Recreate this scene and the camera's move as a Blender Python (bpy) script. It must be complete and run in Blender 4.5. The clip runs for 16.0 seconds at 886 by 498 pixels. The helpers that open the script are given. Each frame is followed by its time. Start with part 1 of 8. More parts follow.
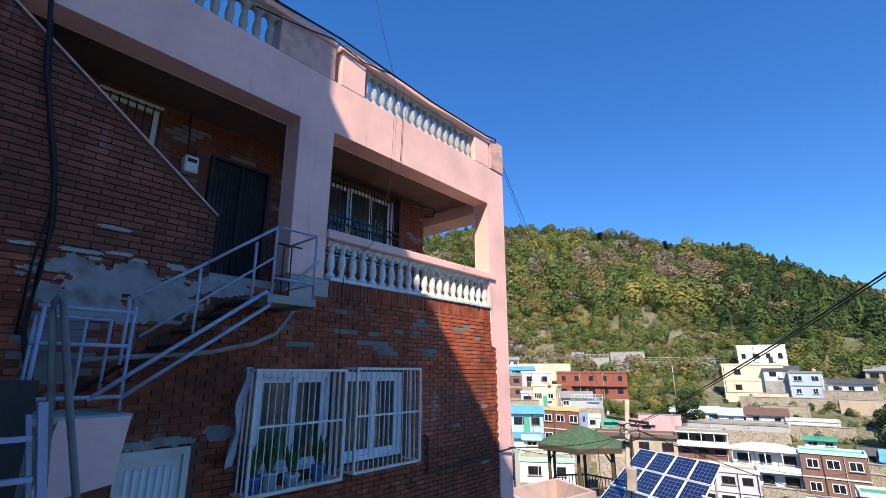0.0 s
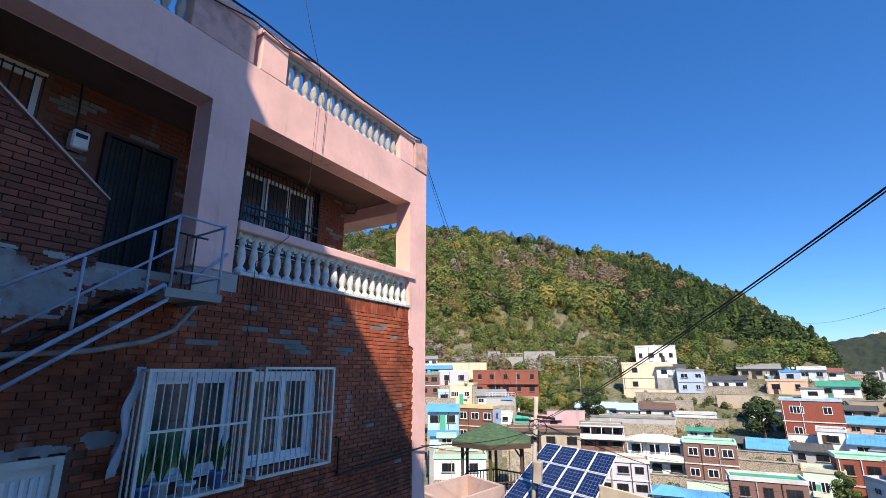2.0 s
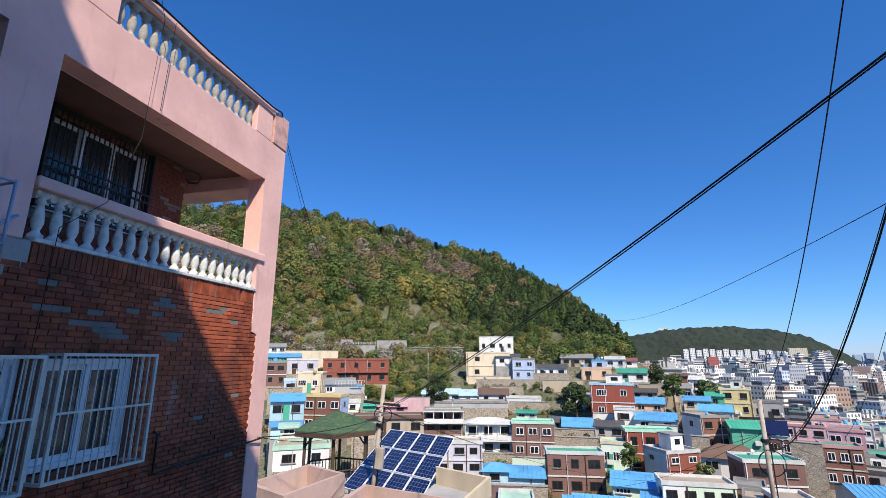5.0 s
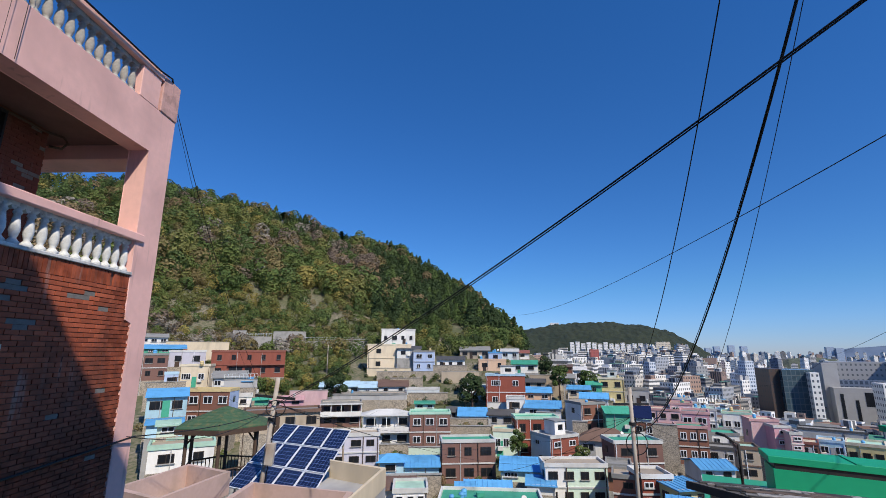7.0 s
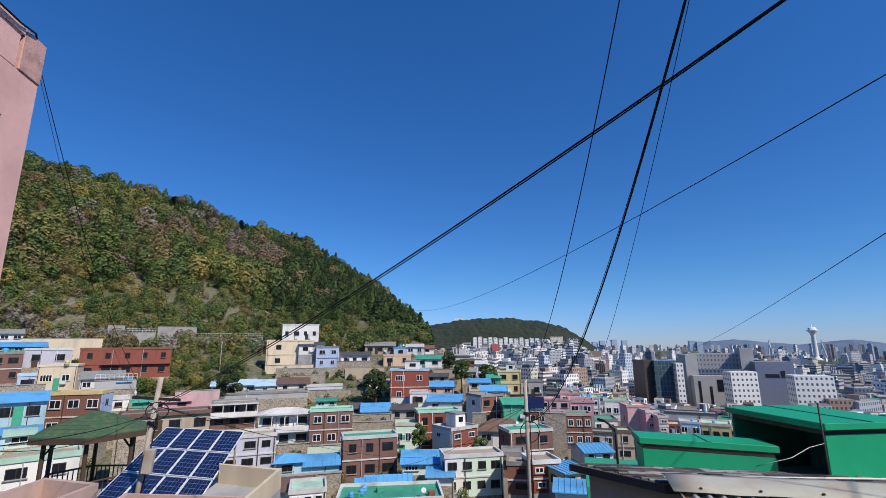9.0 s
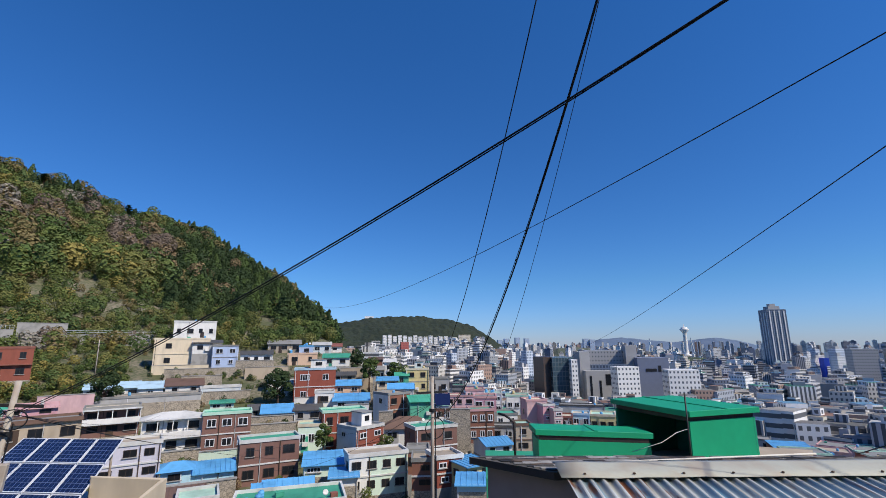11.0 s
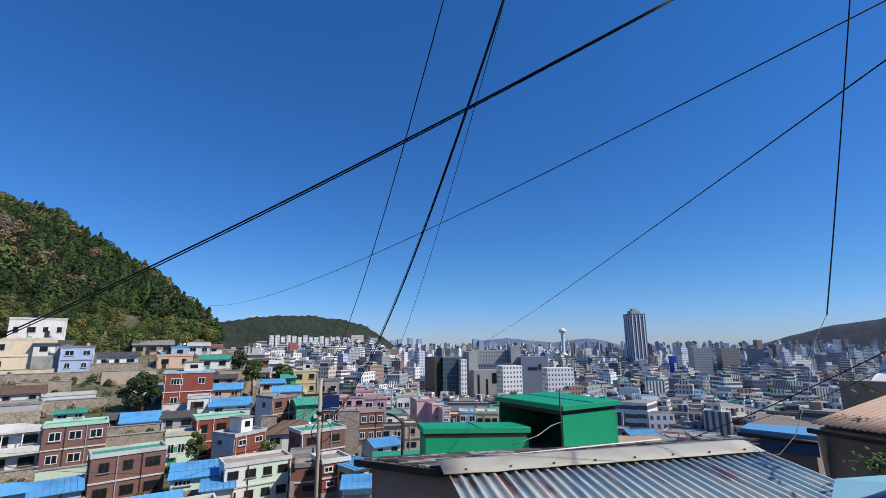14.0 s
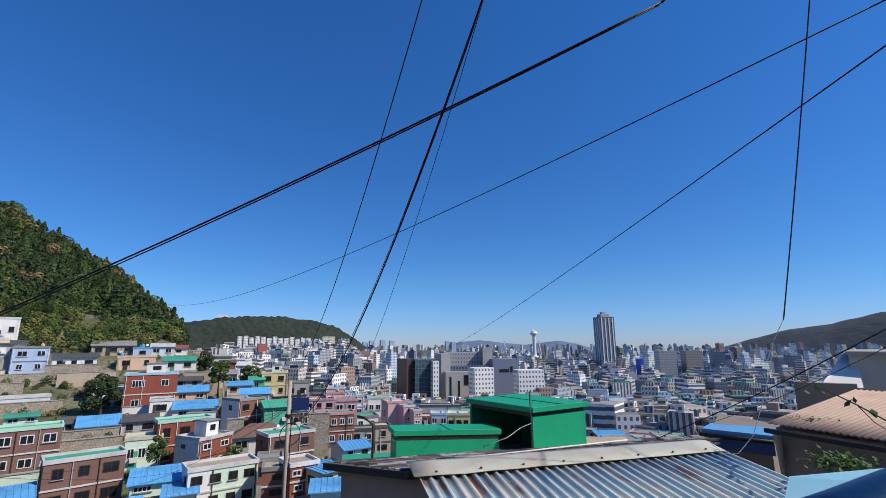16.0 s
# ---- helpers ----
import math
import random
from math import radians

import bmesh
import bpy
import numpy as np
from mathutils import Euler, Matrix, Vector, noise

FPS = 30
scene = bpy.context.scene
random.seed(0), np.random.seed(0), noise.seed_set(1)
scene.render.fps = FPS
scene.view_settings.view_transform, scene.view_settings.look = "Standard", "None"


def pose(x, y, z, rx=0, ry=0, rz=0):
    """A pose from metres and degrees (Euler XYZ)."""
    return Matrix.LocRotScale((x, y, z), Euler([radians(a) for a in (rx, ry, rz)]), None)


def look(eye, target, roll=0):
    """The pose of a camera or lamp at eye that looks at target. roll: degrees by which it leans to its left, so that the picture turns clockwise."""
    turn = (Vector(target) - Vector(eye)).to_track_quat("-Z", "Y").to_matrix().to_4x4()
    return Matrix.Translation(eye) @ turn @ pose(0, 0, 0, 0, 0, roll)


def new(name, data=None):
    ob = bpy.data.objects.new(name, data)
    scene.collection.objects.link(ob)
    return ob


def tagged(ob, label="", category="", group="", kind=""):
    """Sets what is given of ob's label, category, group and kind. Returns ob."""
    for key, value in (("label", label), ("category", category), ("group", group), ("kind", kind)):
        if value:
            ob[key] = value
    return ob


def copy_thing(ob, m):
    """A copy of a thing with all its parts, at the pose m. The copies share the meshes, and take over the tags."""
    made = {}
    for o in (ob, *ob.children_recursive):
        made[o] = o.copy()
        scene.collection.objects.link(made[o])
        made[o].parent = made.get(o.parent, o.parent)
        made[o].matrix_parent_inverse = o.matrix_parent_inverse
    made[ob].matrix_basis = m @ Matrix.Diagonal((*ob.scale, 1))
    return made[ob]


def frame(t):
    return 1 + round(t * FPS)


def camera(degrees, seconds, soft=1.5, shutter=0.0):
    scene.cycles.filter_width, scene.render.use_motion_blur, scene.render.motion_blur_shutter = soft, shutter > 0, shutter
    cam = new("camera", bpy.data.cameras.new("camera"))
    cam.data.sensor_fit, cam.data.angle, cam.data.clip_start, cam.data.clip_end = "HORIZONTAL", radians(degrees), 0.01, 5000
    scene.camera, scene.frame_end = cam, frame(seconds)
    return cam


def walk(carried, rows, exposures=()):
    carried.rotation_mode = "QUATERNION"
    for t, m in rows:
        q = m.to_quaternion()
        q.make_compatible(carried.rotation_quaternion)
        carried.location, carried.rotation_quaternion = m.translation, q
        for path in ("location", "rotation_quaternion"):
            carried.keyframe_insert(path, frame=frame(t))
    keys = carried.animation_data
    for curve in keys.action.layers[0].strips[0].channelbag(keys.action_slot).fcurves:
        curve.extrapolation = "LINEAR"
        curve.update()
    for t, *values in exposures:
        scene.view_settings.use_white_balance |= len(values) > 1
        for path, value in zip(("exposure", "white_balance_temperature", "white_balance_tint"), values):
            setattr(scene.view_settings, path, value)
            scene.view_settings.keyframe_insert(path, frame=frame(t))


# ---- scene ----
cam = camera(87.87, 16.0, soft=0.7)
PATH = [
    (0.0, pose(0.000, -5.174, -0.000, 104.95, 0.00, -49.42)),
    (0.5, pose(0.008, -5.183, 0.001, 105.06, 0.01, -51.31)),
    (1.0, pose(0.020, -5.194, 0.004, 105.06, 0.04, -53.62)),
    (1.5, pose(0.037, -5.202, 0.004, 104.98, 0.15, -56.33)),
    (2.0, pose(0.042, -5.210, 0.003, 104.81, 0.21, -59.17)),
    (2.5, pose(0.042, -5.221, 0.001, 104.58, 0.27, -62.03)),
    (3.0, pose(0.044, -5.236, -0.001, 104.30, 0.28, -64.96)),
    (3.5, pose(0.048, -5.246, -0.002, 104.05, 0.24, -67.94)),
    (6.0, pose(0.096, -5.283, -0.006, 102.98, -0.09, -82.93)),
    (6.5, pose(0.100, -5.292, -0.008, 102.72, -0.11, -85.91)),
    (7.0, pose(0.097, -5.301, -0.011, 102.50, -0.07, -88.84)),
    (7.5, pose(0.098, -5.310, -0.015, 102.35, 0.06, -91.68)),
    (8.0, pose(0.109, -5.317, -0.016, 102.22, 0.17, -94.51)),
    (8.5, pose(0.109, -5.323, -0.017, 102.02, 0.24, -97.41)),
    (9.0, pose(0.109, -5.334, -0.018, 101.92, 0.37, -100.30)),
    (11.5, pose(0.080, -5.354, -0.019, 101.57, 0.49, -113.83)),
    (12.0, pose(0.081, -5.360, -0.019, 101.56, 0.51, -116.24)),
    (12.5, pose(0.081, -5.371, -0.021, 101.53, 0.50, -118.60)),
    (13.0, pose(0.084, -5.379, -0.022, 101.50, 0.45, -120.80)),
    (13.5, pose(0.085, -5.382, -0.022, 101.50, 0.48, -122.71)),
    (14.0, pose(0.084, -5.384, -0.023, 101.54, 0.54, -124.30)),
    (14.5, pose(0.084, -5.388, -0.024, 101.59, 0.56, -125.59)),
    (15.0, pose(0.083, -5.389, -0.023, 101.61, 0.49, -126.54)),
    (15.5, pose(0.081, -5.386, -0.022, 101.66, 0.42, -127.17)),
    (16.0, pose(0.081, -5.385, -0.022, 101.74, 0.31, -127.65)),
]
EXPOSURES = [(0.0, 0.66, 7700, 10), (2.0, 0.56, 7700, 10), (3.7, 0.48, 7500, 10), (6.0, 0.05, 7100, 10), (7.5, -0.17, 7000, 10), (12.0, -0.16, 7000, 10), (16.0, -0.13, 7000, 10)]
walk(cam, PATH, EXPOSURES)

# ---- light ----
SUN = Vector((-0.74, -0.52, 0.93)).normalized()
world = bpy.data.worlds.new("world")
scene.world = world
world.use_nodes = True
wn = world.node_tree
sky = wn.nodes.new("ShaderNodeTexSky")
sky.sky_type = "NISHITA"
sky.sun_disc = False
sky.sun_elevation = math.asin(SUN.z)
sky.sun_rotation = radians(90) - math.atan2(SUN.y, SUN.x)
sky.altitude = 100
sky.air_density = 1.0
sky.dust_density = 0.0
sky.ozone_density = 3.0
wn.nodes["Background"].inputs["Strength"].default_value = 0.186
tone = wn.nodes.new("ShaderNodeHueSaturation")
tone.inputs["Saturation"].default_value = 1.2
wn.links.new(sky.outputs[0], tone.inputs["Color"])
tint = wn.nodes.new("ShaderNodeMix")
tint.data_type, tint.blend_type = "RGBA", "MULTIPLY"
tint.inputs[0].default_value = 1.0
way = wn.nodes.new("ShaderNodeTexCoord")
split = wn.nodes.new("ShaderNodeSeparateXYZ")
wn.links.new(way.outputs["Generated"], split.inputs[0])
haze = wn.nodes.new("ShaderNodeValToRGB")
for pos, col in ((0.0, (0.27, 0.395, 0.84)), (0.12, (0.25, 0.46, 0.745)), (0.65, (0.243, 0.585, 0.90))):
    el = haze.color_ramp.elements[0] if pos == 0 else haze.color_ramp.elements.new(pos)
    el.position, el.color = pos, (*col, 1)
haze.color_ramp.elements[-1].color = (0.243, 0.585, 0.90, 1)
wn.links.new(split.outputs["Z"], haze.inputs[0])
wn.links.new(haze.outputs[0], tint.inputs[7])
wn.links.new(tone.outputs[0], tint.inputs[6])
wn.links.new(tint.outputs[2], wn.nodes["Background"].inputs["Color"])
sun_data = bpy.data.lights.new("sun", "SUN")
sun_data.energy = 5.0
sun_data.angle = radians(0.53)
sun_data.color = (1.0, 0.94, 0.85)
sun = new("sun", sun_data)
sun.matrix_world = look(SUN * 50, (0, 0, 0))


# ---- materials ----
def node_mat(name):
    m = bpy.data.materials.new(name)
    m.use_nodes = True
    return m, m.node_tree, m.node_tree.nodes["Principled BSDF"]


def mix_rgb(nt, a, b, fac, mode="MIX"):
    n = nt.nodes.new("ShaderNodeMix")
    n.data_type = "RGBA"
    n.blend_type = mode
    for sock, val in ((n.inputs[0], fac), (n.inputs[6], a), (n.inputs[7], b)):
        if isinstance(val, bpy.types.NodeSocket):
            nt.links.new(val, sock)
        elif isinstance(val, (int, float)):
            sock.default_value = val
        else:
            sock.default_value = (*val, 1)
    return n.outputs[2]


def coords(nt, kind="Object", scale=(1, 1, 1)):
    tc = nt.nodes.new("ShaderNodeTexCoord")
    mp = nt.nodes.new("ShaderNodeMapping")
    mp.inputs["Scale"].default_value = scale
    nt.links.new(tc.outputs[kind], mp.inputs[0])
    return mp.outputs[0]


def noise_fac(nt, vec, scale, lo=0.4, hi=0.6, detail=4.0):
    n = nt.nodes.new("ShaderNodeTexNoise")
    n.inputs["Scale"].default_value = scale
    n.inputs["Detail"].default_value = detail
    nt.links.new(vec, n.inputs["Vector"])
    r = nt.nodes.new("ShaderNodeMapRange")
    r.inputs[1].default_value, r.inputs[2].default_value = lo, hi
    nt.links.new(n.outputs[0], r.inputs[0])
    return r.outputs[0]


def bump(nt, bsdf, fac, strength, dist=0.01):
    b = nt.nodes.new("ShaderNodeBump")
    b.inputs["Strength"].default_value = strength
    b.inputs["Distance"].default_value = dist
    nt.links.new(fac, b.inputs["Height"])
    nt.links.new(b.outputs[0], bsdf.inputs["Normal"])


def darker(c, k):
    return tuple(v * k for v in c)


def plain(name, col, rough=0.7, metal=0.0, stain=None, s1=1.2, s2=14.0, amount=0.55, relief=0.25, vary=0.0, stretch=(1, 1, 1), spec=0.3):
    """Paint, plaster, wood or metal: a base colour, broad stains, fine grain and a little relief."""
    m, nt, b = node_mat(name)
    v = coords(nt, "Object", stretch)
    stain = stain or darker(col, 0.6)
    big = noise_fac(nt, v, s1, 0.48, 0.75)
    mul = nt.nodes.new("ShaderNodeMath")
    mul.operation = "MULTIPLY"
    mul.inputs[1].default_value = amount
    nt.links.new(big, mul.inputs[0])
    c = mix_rgb(nt, col, stain, mul.outputs[0])
    fine = noise_fac(nt, v, s2, 0.3, 0.7)
    c = mix_rgb(nt, c, darker(col, 0.8), mix_fac(nt, fine, 0.35))
    if vary:
        oi = nt.nodes.new("ShaderNodeObjectInfo")
        hs = nt.nodes.new("ShaderNodeHueSaturation")
        mr = nt.nodes.new("ShaderNodeMapRange")
        mr.inputs[3].default_value, mr.inputs[4].default_value = 1 - vary, 1 + vary
        nt.links.new(oi.outputs["Random"], mr.inputs[0])
        nt.links.new(mr.outputs[0], hs.inputs["Value"])
        nt.links.new(c, hs.inputs["Color"])
        c = hs.outputs[0]
    nt.links.new(c, b.inputs["Base Color"])
    b.inputs["Roughness"].default_value = rough
    b.inputs["Metallic"].default_value = metal
    b.inputs["Specular IOR Level"].default_value = spec
    if relief:
        bump(nt, b, fine, relief, 0.004)
    return m


def mix_fac(nt, sock, k):
    n = nt.nodes.new("ShaderNodeMath")
    n.operation = "MULTIPLY"
    n.inputs[1].default_value = k
    nt.links.new(sock, n.inputs[0])
    return n.outputs[0]


def island_mat(name, cols, rough=0.75, scale=2.0, value=0.35):
    """One material for many pieces: each joined piece takes its own tint from the given colours."""
    m, nt, b = node_mat(name)
    geo = nt.nodes.new("ShaderNodeNewGeometry")
    ramp = nt.nodes.new("ShaderNodeValToRGB")
    ramp.color_ramp.interpolation = "CONSTANT"
    els = ramp.color_ramp.elements
    while len(els) < len(cols):
        els.new(0.5)
    for i, c in enumerate(cols):
        els[i].position = i / len(cols)
        els[i].color = (*c, 1)
    nt.links.new(geo.outputs["Random Per Island"], ramp.inputs[0])
    f = noise_fac(nt, coords(nt), scale, 0.35, 0.7)
    c = mix_rgb(nt, ramp.outputs[0], (0.0, 0.0, 0.0), mix_fac(nt, f, value))
    nt.links.new(c, b.inputs["Base Color"])
    b.inputs["Roughness"].default_value = rough
    b.inputs["Specular IOR Level"].default_value = 0.2
    return m


PINK = (0.86, 0.52, 0.47)
M = {}
M["pink"] = plain("pink_paint", PINK, 0.75, stain=(0.42, 0.25, 0.24), s1=0.9, s2=9, amount=0.5, relief=0.3)
M["pink_dirty"] = plain("pink_weathered", (0.66, 0.39, 0.35), 0.85, stain=(0.25, 0.17, 0.15), s1=4.5, s2=24, amount=0.85, relief=0.5)
M["brick"] = island_mat("red_brick", [(0.44, 0.105, 0.05), (0.38, 0.09, 0.045), (0.47, 0.12, 0.06), (0.34, 0.08, 0.04), (0.41, 0.11, 0.06)], 0.8, 5.0, 0.6)


def add_streaks(m, col, amount, grime=0.55):
    """Pale lime runs and dark grime drawn down a wall."""
    nt = m.node_tree
    b = nt.nodes["Principled BSDF"]
    src = b.inputs["Base Color"].links[0].from_socket
    def place(scale):
        mp = nt.nodes.new("ShaderNodeMapping")
        mp.inputs["Scale"].default_value = scale
        nt.links.new(nt.nodes.new("ShaderNodeNewGeometry").outputs["Position"], mp.inputs[0])
        return mp.outputs[0]
    v = place((1, 1, 0.09))
    run = noise_fac(nt, v, 9.0, 0.58, 0.70, 5)
    spot = noise_fac(nt, place((1, 1, 1)), 1.1, 0.45, 0.65, 3)
    f = nt.nodes.new("ShaderNodeMath")
    f.operation = "MULTIPLY"
    nt.links.new(run, f.inputs[0])
    nt.links.new(spot, f.inputs[1])
    c = mix_rgb(nt, src, col, mix_fac(nt, f.outputs[0], amount))
    dirt = noise_fac(nt, place((1, 1, 0.5)), 0.8, 0.47, 0.66, 4)
    c = mix_rgb(nt, c, (0.06, 0.032, 0.025), mix_fac(nt, dirt, grime))
    nt.links.new(c, b.inputs["Base Color"])


add_streaks(M["brick"], (0.40, 0.36, 0.33), 0.55)
M["brick_one"] = plain("red_brick_single", (0.43, 0.105, 0.051), 0.8, stain=(0.18, 0.05, 0.032), s1=5, s2=40, amount=0.4, vary=0.28)
add_streaks(M["brick_one"], (0.40, 0.36, 0.33), 0.55)
# Old dirty brick and mortar, coloured darker still for the deep shade there.
M["brick_shaded"] = plain("shade_darkened_old_brick", (0.23, 0.066, 0.04), 0.85, stain=(0.07, 0.04, 0.035), s1=1.6, s2=40, amount=0.8, vary=0.3)
add_streaks(M["brick_shaded"], (0.30, 0.26, 0.25), 0.35, 0.5)
M["mortar_shaded"] = plain("shade_darkened_mortar", (0.11, 0.055, 0.045), 0.95, stain=(0.2, 0.17, 0.16), s1=2.0, s2=30, amount=0.5, relief=0.6)
add_streaks(M["pink"], (0.30, 0.19, 0.17), 0.45, 0.06)
add_streaks(M["pink_dirty"], (0.16, 0.11, 0.10), 0.6, 0.25)
M["mortar"] = plain("dark_mortar", (0.19, 0.072, 0.05), 0.95, stain=(0.2, 0.15, 0.13), s1=2.0, s2=30, amount=0.5, relief=0.6)
M["cement"] = plain("cement_patch", (0.20, 0.19, 0.175), 0.9, stain=(0.11, 0.07, 0.055), s1=4, s2=30, amount=0.7, relief=0.5)
M["pale_patch"] = plain("pale_cement_smear", (0.36, 0.355, 0.34), 0.9, stain=(0.3, 0.3, 0.29), s1=5, s2=30)
# Soffit: far darker and browner than the pink frame, with noise blotches.
M["soffit"] = plain("dark_brown_soffit", (0.17, 0.10, 0.085), 0.9, stain=(0.09, 0.065, 0.06), s1=1.4, s2=12, amount=0.8)
M["baluster"] = plain("flaking_white_paint", (0.66, 0.67, 0.66), 0.8, stain=(0.2, 0.21, 0.22), s1=9, s2=40, amount=0.75, relief=0.5)
# Roof balusters: weathered concrete, its grey lowered further to carry their shade.
M["baluster_old"] = plain("weathered_shade_grey_concrete", (0.40, 0.38, 0.35), 0.9, stain=(0.14, 0.13, 0.125), s1=8, s2=40, amount=0.9, relief=0.5)
M["old_pipe"] = plain("dull_grey_green_pipe", (0.15, 0.165, 0.165), 0.6, stain=(0.08, 0.06, 0.05), s1=7, s2=40, amount=0.8)
M["white_metal"] = plain("white_painted_steel", (0.68, 0.66, 0.60), 0.5, stain=(0.33, 0.2, 0.12), s1=6, s2=40, amount=0.45, relief=0.1)
M["pvc"] = plain("white_window_frame", (0.76, 0.78, 0.82), 0.4, s1=3, s2=20, amount=0.2, relief=0.05)
M["blue_steel"] = plain("blue_grey_painted_steel", (0.30, 0.37, 0.50), 0.45, stain=(0.20, 0.15, 0.13), s1=5, s2=40, amount=0.6, relief=0.15, spec=0.4)
M["black_metal"] = plain("black_iron", (0.022, 0.023, 0.025), 0.5, stain=(0.07, 0.05, 0.04), s1=5, s2=30, relief=0.1)
M["cable"] = plain("black_cable", (0.012, 0.012, 0.014), 0.55, relief=0.0, s1=4, s2=20)
M["concrete"] = plain("weathered_concrete", (0.36, 0.35, 0.33), 0.9, stain=(0.15, 0.15, 0.14), s1=0.8, s2=8, amount=0.8, relief=0.5)
M["pole"] = plain("utility_pole_concrete", (0.43, 0.39, 0.34), 0.85, stain=(0.22, 0.11, 0.06), s1=1.2, s2=12, amount=0.9)
M["curtain"] = plain("pale_plastic_sheet", (0.36, 0.39, 0.46), 0.5, s1=5, s2=20, relief=0.3)
M["pot_blue"] = plain("blue_glazed_pot", (0.12, 0.2, 0.5), 0.3, s1=6, s2=20, relief=0.0)
M["pot_white"] = plain("white_plastic_pot", (0.6, 0.63, 0.68), 0.4, s1=6, s2=20, relief=0.0)
M["leaf"] = island_mat("leaf_green", [(0.05, 0.11, 0.02), (0.07, 0.14, 0.03), (0.04, 0.085, 0.02), (0.10, 0.16, 0.04)], 0.6, 6.0, 0.3)
M["green_sheet"] = plain("bright_green_sheet_metal", (0.004, 0.33, 0.17), 0.5, stain=(0.01, 0.2, 0.10), s1=0.6, s2=5, amount=0.4, relief=0.08, spec=0.25)
M["tarp_blue"] = plain("dark_blue_tarpaulin", (0.03, 0.09, 0.26), 0.5, s1=3, s2=14, relief=0.3)
# Darker copy of the green sheet, for the sheds' shaded inside.
M["green_shaded"] = plain("shaded_green_sheet", (0.01, 0.26, 0.15), 0.7, s1=0.6, s2=5)
M["wall_mauve"] = plain("stained_mauve_grey_render", (0.55, 0.50, 0.48), 0.9, stain=(0.26, 0.22, 0.20), s1=1.1, s2=8, amount=0.7)
M["green_deck"] = plain("green_roof_coating", (0.03, 0.33, 0.18), 0.5, stain=(0.10, 0.36, 0.24), s1=1.0, s2=6, amount=0.4)
M["tin_blue"] = plain("faded_blue_tin", (0.28, 0.37, 0.43), 0.5, 0.35, stain=(0.52, 0.53, 0.50), s1=1.3, s2=20, amount=0.9, relief=0.1)
M["flashing"] = plain("cream_flashing", (0.45, 0.46, 0.40), 0.6, 0.0, stain=(0.30, 0.13, 0.06), s1=3.4, s2=18, amount=0.45, relief=0.1)
M["felt"] = plain("dark_slate_felt", (0.10, 0.095, 0.09), 0.85, stain=(0.35, 0.33, 0.31), s1=2.2, s2=12, amount=0.7, relief=0.6, stretch=(0.35, 2.5, 1))
M["tan_sheet"] = plain("faded_tan_corrugated_sheet", (0.50, 0.36, 0.28), 0.75, stain=(0.30, 0.20, 0.16), s1=1.5, s2=14, amount=0.7)
M["blue_sheet"] = plain("sky_blue_sheet_metal", (0.12, 0.36, 0.62), 0.45, stain=(0.30, 0.48, 0.62), s1=0.9, s2=8, amount=0.5)
M["cyan_edge"] = plain("pale_blue_painted_concrete", (0.24, 0.52, 0.66), 0.7, stain=(0.45, 0.6, 0.66), s1=1.0, s2=9)
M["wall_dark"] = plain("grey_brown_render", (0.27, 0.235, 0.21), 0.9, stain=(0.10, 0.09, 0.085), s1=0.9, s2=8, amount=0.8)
M["wood"] = plain("dark_brown_timber", (0.085, 0.055, 0.04), 0.75, s1=2, s2=20)
M["shingle"] = plain("green_shingles", (0.05, 0.11, 0.06), 0.85, stain=(0.20, 0.16, 0.07), s1=3.5, s2=18, amount=0.7, relief=0.6)
M["rail_blue"] = plain("dark_blue_painted_handrail", (0.03, 0.045, 0.10), 0.35, s1=4, s2=20, relief=0.05, spec=0.5)


def glass_mat(name, tint, rough=0.06):
    m, nt, b = node_mat(name)
    b.inputs["Base Color"].default_value = (*tint, 1)
    b.inputs["Roughness"].default_value = rough
    b.inputs["Specular IOR Level"].default_value = 0.8
    return m


M["glass"] = glass_mat("dark_window_glass", (0.035, 0.045, 0.05))
M["glass_far"] = plain("far_window_glass", (0.012, 0.014, 0.018), 0.3, s1=0.7, s2=3, stain=(0.05, 0.055, 0.06), amount=0.5, relief=0.0, spec=0.35)
M["frame_dark"] = plain("brown_aluminium_frame", (0.06, 0.045, 0.04), 0.5, s1=3, s2=20, relief=0.0)
M["solar_far"] = plain("far_solar_cells", (0.012, 0.02, 0.07), 0.25, s1=2, s2=8, relief=0.0)
M["stone"] = plain("grey_stone_wall", (0.37, 0.32, 0.26), 0.95, stain=(0.13, 0.12, 0.10), s1=1.1, s2=5, amount=0.9, relief=0.8)


def add_joints(m, scale, col):
    """Dark uneven joints between rubble stones, and a tint for each stone."""
    nt = m.node_tree
    b = nt.nodes["Principled BSDF"]
    src = b.inputs["Base Color"].links[0].from_socket
    edge, cell = nt.nodes.new("ShaderNodeTexVoronoi"), nt.nodes.new("ShaderNodeTexVoronoi")
    edge.feature = "DISTANCE_TO_EDGE"
    for n in (edge, cell):
        n.inputs["Scale"].default_value = scale
        nt.links.new(coords(nt, "Object", (0.7, 1, 1)), n.inputs["Vector"])
    r = nt.nodes.new("ShaderNodeMapRange")
    r.inputs[1].default_value, r.inputs[2].default_value, r.inputs[3].default_value, r.inputs[4].default_value = 0.0, 0.10, 0.7, 0.0
    nt.links.new(edge.outputs["Distance"], r.inputs[0])
    tone = nt.nodes.new("ShaderNodeRGBToBW")
    nt.links.new(cell.outputs["Color"], tone.inputs[0])
    c = mix_rgb(nt, src, (0.55, 0.48, 0.38), mix_fac(nt, tone.outputs[0], 0.5))
    c = mix_rgb(nt, c, col, r.outputs[0])
    nt.links.new(c, b.inputs["Base Color"])


